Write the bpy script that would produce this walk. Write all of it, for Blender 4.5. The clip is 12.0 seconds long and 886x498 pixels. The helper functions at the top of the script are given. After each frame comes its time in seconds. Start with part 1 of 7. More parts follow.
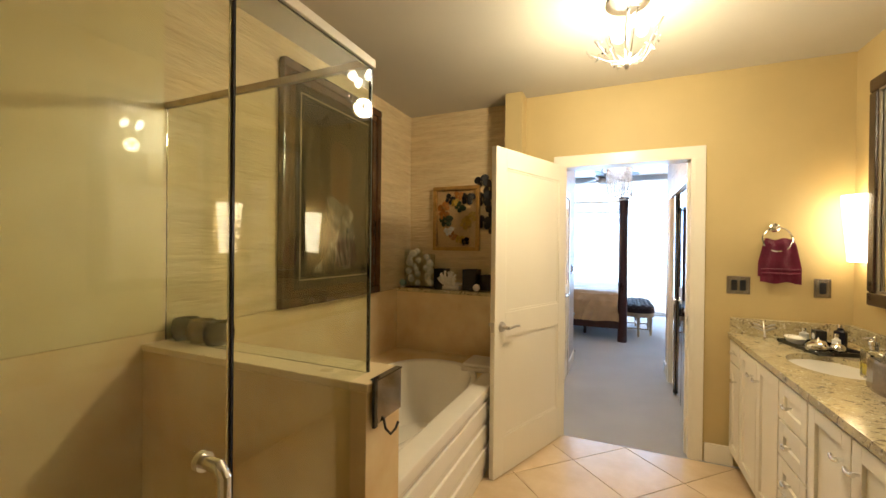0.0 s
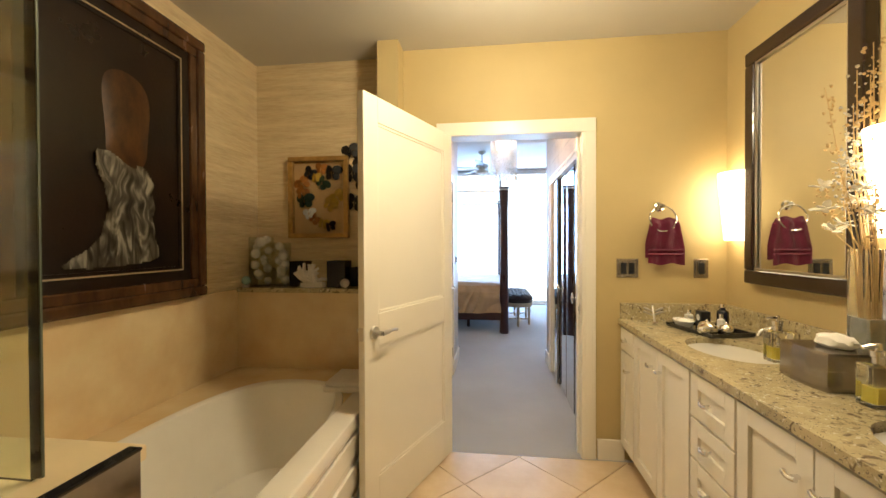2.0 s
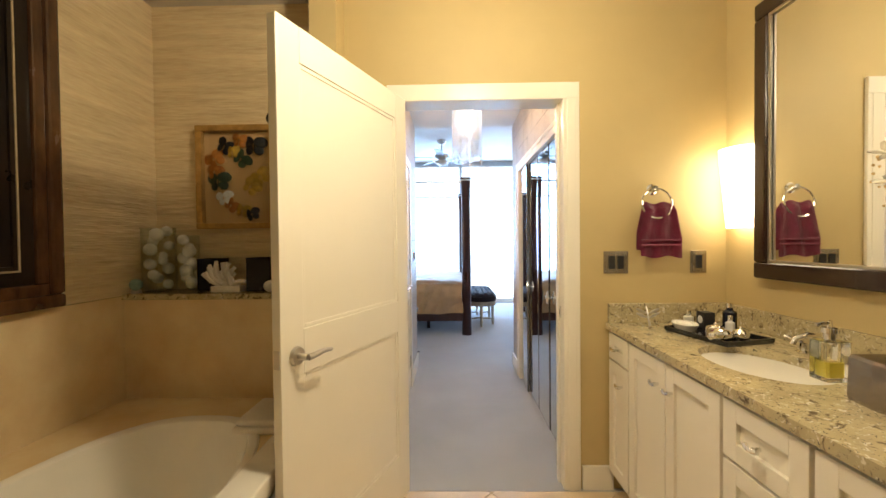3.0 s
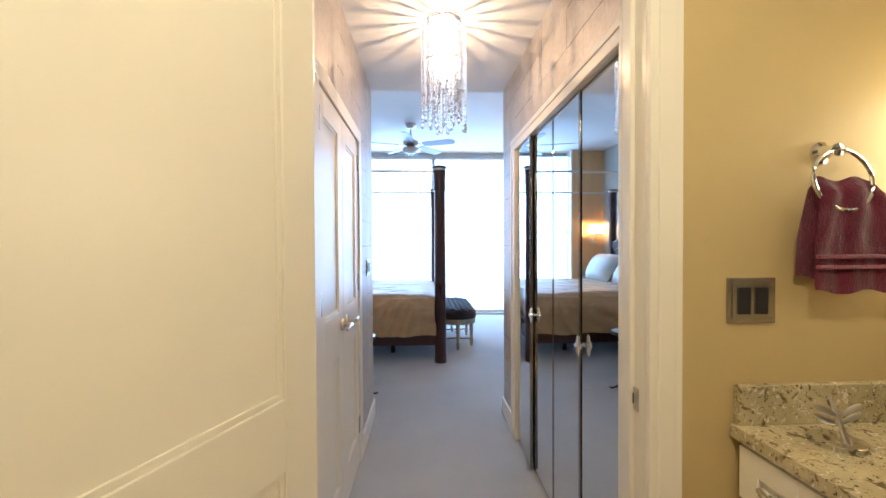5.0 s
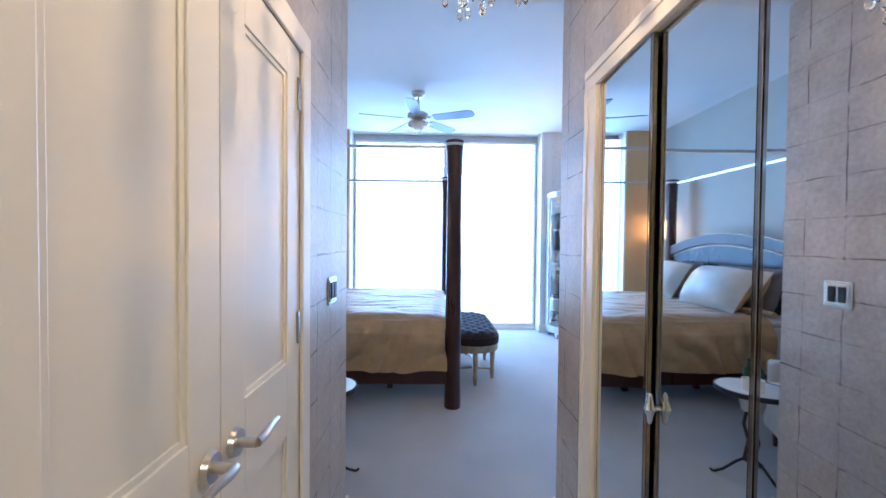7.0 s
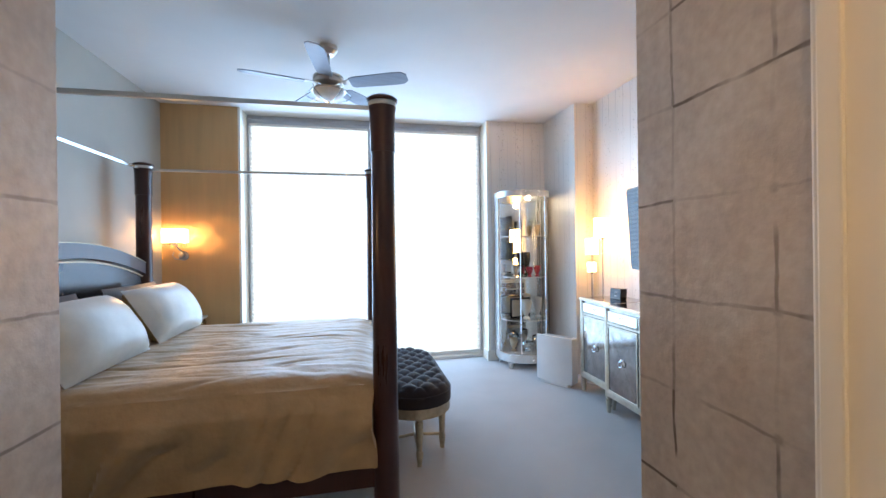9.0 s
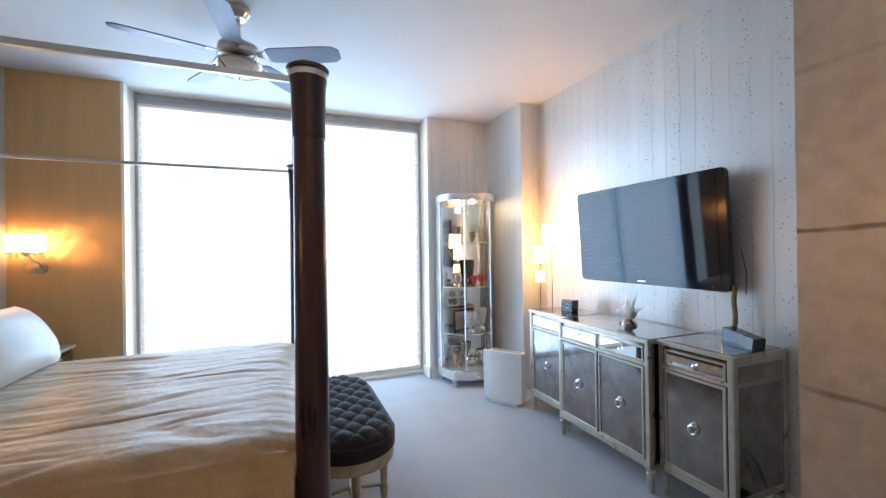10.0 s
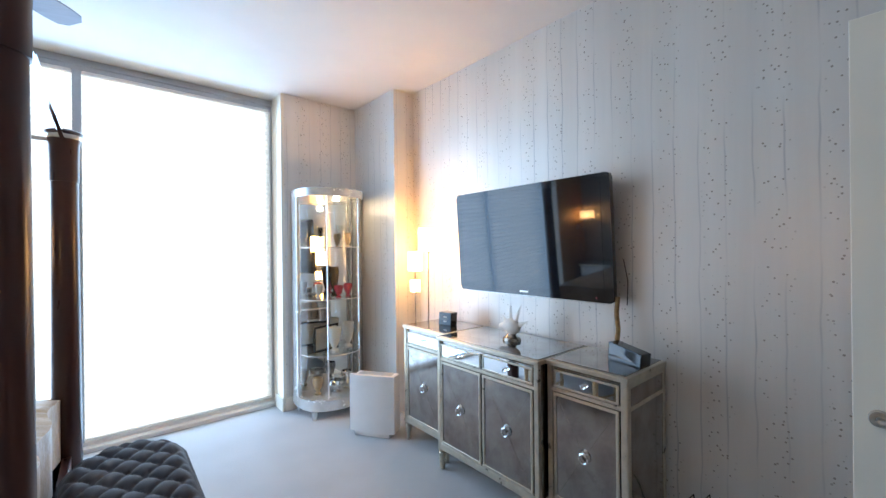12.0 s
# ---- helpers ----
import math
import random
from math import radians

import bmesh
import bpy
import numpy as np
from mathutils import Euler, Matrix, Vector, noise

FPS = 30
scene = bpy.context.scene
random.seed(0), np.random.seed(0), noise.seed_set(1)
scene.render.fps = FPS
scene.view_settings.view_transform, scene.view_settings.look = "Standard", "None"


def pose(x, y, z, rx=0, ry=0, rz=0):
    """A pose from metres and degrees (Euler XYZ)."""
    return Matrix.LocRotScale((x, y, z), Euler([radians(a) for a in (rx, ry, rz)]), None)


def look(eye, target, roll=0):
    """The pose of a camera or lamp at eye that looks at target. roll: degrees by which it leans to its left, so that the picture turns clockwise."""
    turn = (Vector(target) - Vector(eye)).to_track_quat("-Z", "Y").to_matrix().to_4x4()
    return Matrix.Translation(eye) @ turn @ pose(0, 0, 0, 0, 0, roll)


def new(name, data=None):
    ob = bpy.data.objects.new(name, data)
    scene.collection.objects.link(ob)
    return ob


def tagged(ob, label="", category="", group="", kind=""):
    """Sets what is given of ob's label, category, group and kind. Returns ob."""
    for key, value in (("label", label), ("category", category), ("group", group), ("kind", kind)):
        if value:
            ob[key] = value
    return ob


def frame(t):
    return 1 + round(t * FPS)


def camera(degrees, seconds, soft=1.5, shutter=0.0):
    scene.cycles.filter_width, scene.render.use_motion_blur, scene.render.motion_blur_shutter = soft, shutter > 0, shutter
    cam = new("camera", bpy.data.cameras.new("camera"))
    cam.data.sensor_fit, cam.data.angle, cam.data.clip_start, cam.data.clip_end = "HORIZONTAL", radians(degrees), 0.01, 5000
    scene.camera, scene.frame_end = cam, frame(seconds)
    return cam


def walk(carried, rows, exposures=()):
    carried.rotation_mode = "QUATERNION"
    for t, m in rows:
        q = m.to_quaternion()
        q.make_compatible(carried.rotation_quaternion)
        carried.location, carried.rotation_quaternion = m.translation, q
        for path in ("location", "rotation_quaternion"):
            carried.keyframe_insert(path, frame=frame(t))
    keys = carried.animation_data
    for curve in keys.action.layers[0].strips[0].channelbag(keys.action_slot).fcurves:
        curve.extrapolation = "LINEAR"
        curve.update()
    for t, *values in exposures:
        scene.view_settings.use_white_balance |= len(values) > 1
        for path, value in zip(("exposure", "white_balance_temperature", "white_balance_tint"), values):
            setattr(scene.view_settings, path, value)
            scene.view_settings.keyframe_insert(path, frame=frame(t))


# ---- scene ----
cam = camera(96.4, 12.0)
PATH = [
    (0, (0.056, 0.114, 1.473), (-0.782, 2.017, 1.462), 0.6),
    (0.5, (0.016, 0.215, 1.448), (-0.647, 2.187, 1.439), 0.7),
    (1, (-0.015, 0.333, 1.426), (-0.515, 2.351, 1.421), 0.6),
    (1.5, (-0.034, 0.514, 1.403), (-0.407, 2.56, 1.387), 0.3),
    (2, (-0.05, 0.728, 1.389), (-0.304, 2.792, 1.366), -0.2),
    (2.5, (-0.054, 0.958, 1.358), (-0.193, 3.032, 1.332), -0.6),
    (3, (-0.077, 1.229, 1.354), (-0.12, 3.308, 1.317), -0.6),
    (5, (-0.053, 2.38, 1.39), (0.046, 4.377, 1.36), -0.3),
    (5.5, (-0.032, 2.682, 1.402), (0.038, 4.681, 1.364), -0.2),
    (6, (-0.02, 2.97, 1.394), (0.005, 4.969, 1.358), -0.1),
    (6.5, (-0.029, 3.29, 1.42), (-0.016, 5.289, 1.372), 0.4),
    (8.5, (-0.011, 4.54, 1.443), (0.291, 6.517, 1.436), -0.1),
    (9, (0.021, 4.835, 1.466), (0.425, 6.794, 1.464), -0.7),
    (9.5, (0.031, 5.082, 1.501), (0.588, 7.003, 1.501), -1.0),
    (10, (0.049, 5.301, 1.532), (0.785, 7.16, 1.536), -0.8),
    (10.5, (0.1, 5.462, 1.545), (0.994, 7.251, 1.553), -0.9),
    (11, (0.168, 5.616, 1.569), (1.206, 7.325, 1.579), -0.8),
    (11.5, (0.225, 5.718, 1.603), (1.399, 7.338, 1.603), -0.7),
    (12, (0.32, 5.79, 1.577), (1.616, 7.314, 1.577), -0.6),
]
EXPOSURES = [(0, 0.5, 6000, 10), (3, 0.5, 5850, 10), (5, 0.28, 5500, 10), (5.5, 0.28, 5250, 10), (6, 0.2, 4650, 10), (6.5, 0.3, 4750, 10), (8.5, -0.12, 5950, 10), (9, -0.22, 6400, 10), (10.5, -0.2, 6600, 10), (12, -0.12, 6750, 10)]
walk(cam, [(t, look(eye, target, roll)) for t, eye, target, roll in PATH], EXPOSURES)

# ---------- world and light ----------
world = bpy.data.worlds.new("sky")
scene.world = world
world.use_nodes = True
wn = world.node_tree
sky = wn.nodes.new("ShaderNodeTexSky")
sky.sky_type = "NISHITA"
sky.sun_disc = False
sky.sun_elevation = radians(45)
sky.sun_rotation = radians(200)
wn.links.new(sky.outputs[0], wn.nodes["Background"].inputs[0])
wn.nodes["Background"].inputs[1].default_value = 0.1


def area_lamp(name, m, w, h, power, color):
    d = bpy.data.lights.new(name, "AREA")
    d.shape, d.size, d.size_y, d.energy, d.color = "RECTANGLE", w, h, power, color
    ob = new(name, d)
    ob.matrix_world = m
    return ob


def bulb_lamp(name, p, power, color, radius=0.04):
    d = bpy.data.lights.new(name, "POINT")
    d.energy, d.color, d.shadow_soft_size = power, color, radius
    ob = new(name, d)
    ob.location = p
    return ob


DAY = (0.33, 0.60, 1.0)
WARM = (1.0, 0.62, 0.26)
SOFTW = (1.0, 0.80, 0.47)
# daylight through the two shaded window lights
area_lamp("daylight", look((0.14, 9.93, 1.55), (0.14, 5.0, 1.45)), 2.9, 2.95, 118, DAY)
bulb_lamp("bath_ceiling_bulb", (0.085, 2.2, 2.29), 42, SOFTW, 0.06)
bulb_lamp("hall_chandelier_bulb", (0.065, 4.56, 2.34), 11.5, (1.0, 0.62, 0.30), 0.006)


# ---------- materials ----------
def mat(name, color, rough=0.5, metal=0.0, vary=0.06, scale=6.0, grain=0.0, grain_scale=180.0, second=None,
        bump=0.0, bump_scale=60.0, emit=None, strength=0.0, trans=0.0, ior=1.45, coat=0.0, sheen=0.0, stretch=(1, 1, 1), each=0.0, rough_vary=0.08, depth=0.004):
    m = bpy.data.materials.new(name)
    m.use_nodes = True
    nt = m.node_tree
    n, l = nt.nodes, nt.links
    b = n["Principled BSDF"]
    b.inputs["Roughness"].default_value = rough
    b.inputs["Metallic"].default_value = metal
    b.inputs["IOR"].default_value = ior
    b.inputs["Transmission Weight"].default_value = trans
    b.inputs["Coat Weight"].default_value = coat
    b.inputs["Sheen Weight"].default_value = sheen
    if emit:
        b.inputs["Emission Color"].default_value = (*emit, 1)
        b.inputs["Emission Strength"].default_value = strength
    tc = n.new("ShaderNodeTexCoord")
    mp = n.new("ShaderNodeMapping")
    mp.inputs["Scale"].default_value = stretch
    l.new(tc.outputs["Object"], mp.inputs[0])
    big = n.new("ShaderNodeTexNoise")
    big.inputs["Scale"].default_value = scale
    big.inputs["Detail"].default_value = 5
    big.inputs["Roughness"].default_value = 0.6
    l.new(mp.outputs[0], big.inputs["Vector"])
    fine = n.new("ShaderNodeTexNoise")
    fine.inputs["Scale"].default_value = grain_scale
    fine.inputs["Detail"].default_value = 3
    l.new(mp.outputs[0], fine.inputs["Vector"])
    ramp = n.new("ShaderNodeValToRGB")
    dark = second or tuple(c * (1 - vary * 2) for c in color)
    lite = color if second else tuple(min(1, c * (1 + vary)) for c in color)
    ramp.color_ramp.elements[0].color = (*dark, 1)
    ramp.color_ramp.elements[1].color = (*lite, 1)
    ramp.color_ramp.elements[0].position, ramp.color_ramp.elements[1].position = 0.32, 0.68
    l.new(big.outputs["Fac"], ramp.inputs[0])
    out = ramp.outputs[0]
    if grain:
        mx = n.new("ShaderNodeMixRGB")
        mx.blend_type = "OVERLAY"
        mx.inputs[0].default_value = grain
        l.new(out, mx.inputs[1])
        l.new(fine.outputs["Fac"], mx.inputs[2])
        out = mx.outputs[0]
    if each:
        oi = n.new("ShaderNodeObjectInfo")
        hs = n.new("ShaderNodeHueSaturation")
        mr = n.new("ShaderNodeMapRange")
        mr.inputs[3].default_value, mr.inputs[4].default_value = 1 - each, 1 + each
        l.new(oi.outputs["Random"], mr.inputs[0])
        l.new(mr.outputs[0], hs.inputs["Value"])
        l.new(out, hs.inputs["Color"])
        out = hs.outputs[0]
    l.new(out, b.inputs["Base Color"])
    if rough_vary and trans == 0:
        rr = n.new("ShaderNodeMapRange")
        rr.inputs[3].default_value = max(0.02, rough - rough_vary)
        rr.inputs[4].default_value = min(1, rough + rough_vary)
        l.new(big.outputs["Fac"], rr.inputs[0])
        l.new(rr.outputs[0], b.inputs["Roughness"])
    if bump:
        bp = n.new("ShaderNodeBump")
        bp.inputs["Strength"].default_value = bump
        bp.inputs["Distance"].default_value = depth
        bn = n.new("ShaderNodeTexNoise")
        bn.inputs["Scale"].default_value = bump_scale
        bn.inputs["Detail"].default_value = 4
        l.new(mp.outputs[0], bn.inputs["Vector"])
        l.new(bn.outputs["Fac"], bp.inputs["Height"])
        l.new(bp.outputs[0], b.inputs["Normal"])
    return m


def granite_mat():
    m = mat("granite", (0.52, 0.44, 0.26), 0.12, vary=0.1, scale=9, bump=0.0)
    nt = m.node_tree
    n, l = nt.nodes, nt.links
    b = n["Principled BSDF"]
    tc = n.new("ShaderNodeTexCoord")
    base = b.inputs["Base Color"].links[0].from_socket
    for sc, lo, hi, col, detail in ((26, 0.57, 0.66, (0.16, 0.12, 0.07, 1), 6), (60, 0.60, 0.66, (0.72, 0.66, 0.50, 1), 4), (110, 0.62, 0.66, (0.07, 0.06, 0.05, 1), 3)):
        no = n.new("ShaderNodeTexNoise")
        no.inputs["Scale"].default_value, no.inputs["Detail"].default_value = sc, detail
        no.inputs["Distortion"].default_value = 1.2
        l.new(tc.outputs["Object"], no.inputs["Vector"])
        mr = n.new("ShaderNodeMapRange")
        mr.inputs[1].default_value, mr.inputs[2].default_value = lo, hi
        l.new(no.outputs["Fac"], mr.inputs[0])
        mx = n.new("ShaderNodeMixRGB")
        mx.inputs[2].default_value = col
        l.new(mr.outputs[0], mx.inputs[0])
        l.new(base, mx.inputs[1])
        base = mx.outputs[0]
    l.new(base, b.inputs["Base Color"])
    return m


def leaf_wall_mat():
    """Silver-leaf squares, hand-laid: each square's edge has its own strength, with dark knots where seams cross."""
    m = mat("silver_leaf", (0.60, 0.55, 0.50), 0.42, 0.3, scale=4.5, second=(0.47, 0.41, 0.36), grain=0.26, grain_scale=45, bump=0.4, bump_scale=35)
    nt = m.node_tree
    n, l = nt.nodes, nt.links
    b = n["Principled BSDF"]
    base = b.inputs["Base Color"].links[0].from_socket
    tc = n.new("ShaderNodeTexCoord")
    sx = n.new("ShaderNodeSeparateXYZ")
    l.new(tc.outputs["Object"], sx.inputs[0])

    def math_node(op, a, c=None, d=None):
        q = n.new("ShaderNodeMath")
        q.operation = op
        for i, v in enumerate((a, c, d)):
            if v is None:
                continue
            if isinstance(v, (int, float)):
                q.inputs[i].default_value = v
            else:
                l.new(v, q.inputs[i])
        return q.outputs[0]

    def rag(scale, seed):
        t_ = n.new("ShaderNodeTexNoise")
        t_.noise_dimensions = "4D"
        t_.inputs["W"].default_value = seed
        t_.inputs["Scale"].default_value = scale
        t_.inputs["Detail"].default_value = 3
        l.new(tc.outputs["Object"], t_.inputs["Vector"])
        return t_.outputs["Fac"]

    def ramp(v, lo, hi, to0=0.0, to1=1.0):
        r = n.new("ShaderNodeMapRange")
        r.inputs[1].default_value, r.inputs[2].default_value = lo, hi
        r.inputs[3].default_value, r.inputs[4].default_value = to0, to1
        l.new(v, r.inputs[0])
        return r.outputs[0]

    size = {"u": 0.189, "v": 0.1795}
    raw = {"u": sx.outputs[1], "v": math_node("SUBTRACT", sx.outputs[2], 0.113)}
    coord = {k: math_node("ADD", raw[k], math_node("MULTIPLY_ADD", rag(7, sd), 0.022, -0.011)) for k, sd in (("u", 3.0), ("v", 8.0))}
    dist = {k: math_node("PINGPONG", coord[k], size[k] / 2) for k in "uv"}
    out = []
    for k, o, seed in (("u", "v", 11.0), ("v", "u", 47.0)):
        line = math_node("ROUND", math_node("DIVIDE", coord[k], size[k]))
        cell = math_node("FLOOR", math_node("DIVIDE", coord[o], size[o]))
        cx = n.new("ShaderNodeCombineXYZ")
        l.new(line, cx.inputs[0])
        l.new(cell, cx.inputs[1])
        l.new(math_node("ADD", math_node("FLOOR", sx.outputs[0]), seed), cx.inputs[2])
        wn_ = n.new("ShaderNodeTexWhiteNoise")
        l.new(cx.outputs[0], wn_.inputs["Vector"])
        force = ramp(wn_.outputs["Value"], 0.25, 0.85, 0.10 if k == "u" else 0.2, 0.85)
        width = math_node("MULTIPLY_ADD", rag(22, seed), 0.006, 0.0005)
        edge = math_node("SUBTRACT", 1.0, ramp(math_node("DIVIDE", dist[k], width), 0.5, 1.25))
        worn = ramp(rag(9, seed + 5), 0.36, 0.52)
        out.append(math_node("MULTIPLY", math_node("MULTIPLY", edge, force), worn))
    knot = math_node("SQRT", math_node("ADD", math_node("POWER", dist["u"], 2.0), math_node("POWER", dist["v"], 2.0)))
    knot = math_node("SUBTRACT", 1.0, ramp(math_node("DIVIDE", knot, math_node("MULTIPLY_ADD", rag(40, 2.0), 0.014, 0.002)), 0.5, 1.2))
    out.append(math_node("MULTIPLY", knot, ramp(rag(3.1, 9.0), 0.42, 0.6, 0.0, 0.7)))
    dark = math_node("MAXIMUM", math_node("MAXIMUM", out[0], out[1]), out[2])
    mx = n.new("ShaderNodeMixRGB")
    mx.inputs[2].default_value = (0.085, 0.06, 0.045, 1)
    l.new(dark, mx.inputs[0])
    l.new(base, mx.inputs[1])
    l.new(mx.outputs[0], b.inputs["Base Color"])
    return m


def drape_mat():
    """Painted folds of silvery cloth."""
    m = mat("painted_silver_cloth", (0.25, 0.225, 0.18), 0.35)
    n, l = m.node_tree.nodes, m.node_tree.links
    tc = n.new("ShaderNodeTexCoord")
    mp = n.new("ShaderNodeMapping")
    mp.inputs["Rotation"].default_value = (0.55, 0, 0)
    mp.inputs["Scale"].default_value = (1, 2.6, 0.9)
    l.new(tc.outputs["Object"], mp.inputs[0])
    wv = n.new("ShaderNodeTexNoise")
    wv.inputs["Scale"].default_value = 6.5
    wv.inputs["Detail"].default_value = 2.0
    wv.inputs["Distortion"].default_value = 1.6
    l.new(mp.outputs[0], wv.inputs["Vector"])
    rp = n.new("ShaderNodeValToRGB")
    e = rp.color_ramp.elements
    e[0].position, e[0].color = 0.36, (0.020, 0.015, 0.011, 1)
    e[1].position, e[1].color = 0.70, (0.34, 0.315, 0.25, 1)
    q = e.new(0.52)
    q.color = (0.085, 0.075, 0.058, 1)
    l.new(wv.outputs["Fac"], rp.inputs[0])
    l.new(rp.outputs[0], n["Principled BSDF"].inputs["Base Color"])
    return m


def drip_paper_mat():
    """Pearl wallpaper with thin wavering vertical lines and rows of small sequins."""
    m = mat("drip_paper", (0.79, 0.765, 0.73), 0.37, 0.33, scale=1.2, second=(0.68, 0.655, 0.62), stretch=(3, 3, 0.15), bump=0.12, bump_scale=90)
    nt = m.node_tree
    n, l = nt.nodes, nt.links
    b = n["Principled BSDF"]
    base = b.inputs["Base Color"].links[0].from_socket
    tc = n.new("ShaderNodeTexCoord")
    sx = n.new("ShaderNodeSeparateXYZ")
    l.new(tc.outputs["Object"], sx.inputs[0])
    add = n.new("ShaderNodeMath")
    l.new(sx.outputs[0], add.inputs[0])
    l.new(sx.outputs[1], add.inputs[1])
    wob = n.new("ShaderNodeTexNoise")
    wob.inputs["Scale"].default_value = 3.5
    l.new(tc.outputs["Object"], wob.inputs["Vector"])
    ma = n.new("ShaderNodeMath")
    ma.operation = "MULTIPLY_ADD"
    ma.inputs[1].default_value = 0.03
    l.new(wob.outputs["Fac"], ma.inputs[0])
    l.new(add.outputs[0], ma.inputs[2])

    def line(size, shift, lo, hi):
        a = n.new("ShaderNodeMath")
        a.inputs[1].default_value = shift
        l.new(ma.outputs[0], a.inputs[0])
        p = n.new("ShaderNodeMath")
        p.operation = "PINGPONG"
        p.inputs[1].default_value = size / 2
        l.new(a.outputs[0], p.inputs[0])
        r = n.new("ShaderNodeMapRange")
        r.inputs[1].default_value, r.inputs[2].default_value = hi, lo
        l.new(p.outputs[0], r.inputs[0])
        return r.outputs[0]

    stripe = line(0.115, 0.02, 0.001, 0.0055)
    fade = n.new("ShaderNodeTexNoise")
    fade.inputs["Scale"].default_value = 2.0
    l.new(tc.outputs["Object"], fade.inputs["Vector"])
    fr = n.new("ShaderNodeMapRange")
    fr.inputs[1].default_value, fr.inputs[2].default_value, fr.inputs[4].default_value = 0.36, 0.66, 0.5
    l.new(fade.outputs["Fac"], fr.inputs[0])
    mu = n.new("ShaderNodeMath")
    mu.operation = "MULTIPLY"
    l.new(stripe, mu.inputs[0])
    l.new(fr.outputs[0], mu.inputs[1])
    mx = n.new("ShaderNodeMixRGB")
    mx.inputs[2].default_value = (0.27, 0.28, 0.31, 1)
    l.new(mu.outputs[0], mx.inputs[0])
    l.new(base, mx.inputs[1])
    vo = n.new("ShaderNodeTexVoronoi")
    vo.inputs["Scale"].default_value = 36
    l.new(tc.outputs["Object"], vo.inputs["Vector"])
    dot = n.new("ShaderNodeMapRange")
    dot.inputs[1].default_value, dot.inputs[2].default_value = 0.2, 0.14
    l.new(vo.outputs["Distance"], dot.inputs[0])
    band = line(0.23, 0.1, 0.045, 0.075)
    du = n.new("ShaderNodeMath")
    du.operation = "MULTIPLY"
    l.new(dot.outputs[0], du.inputs[0])
    l.new(band, du.inputs[1])
    mx2 = n.new("ShaderNodeMixRGB")
    mx2.inputs[2].default_value = (0.34, 0.31, 0.27, 1)
    l.new(du.outputs[0], mx2.inputs[0])
    l.new(mx.outputs[0], mx2.inputs[1])
    l.new(mx2.outputs[0], b.inputs["Base Color"])
    return m


def strata_mat():
    """Ragged horizontal strata of the upper bathroom tile."""
    return mat("strata_stone", (0.76, 0.61, 0.37), 0.42, scale=2.6, second=(0.60, 0.465, 0.265), grain=0.3, grain_scale=16,
               stretch=(0.8, 0.8, 8), bump=1.0, bump_scale=7, depth=0.010)


def glass_mat(name, color=(0.94, 0.98, 0.95), rough=0.0):
    m = mat(name, color, rough, trans=1.0, ior=1.46, vary=0.0)
    return m


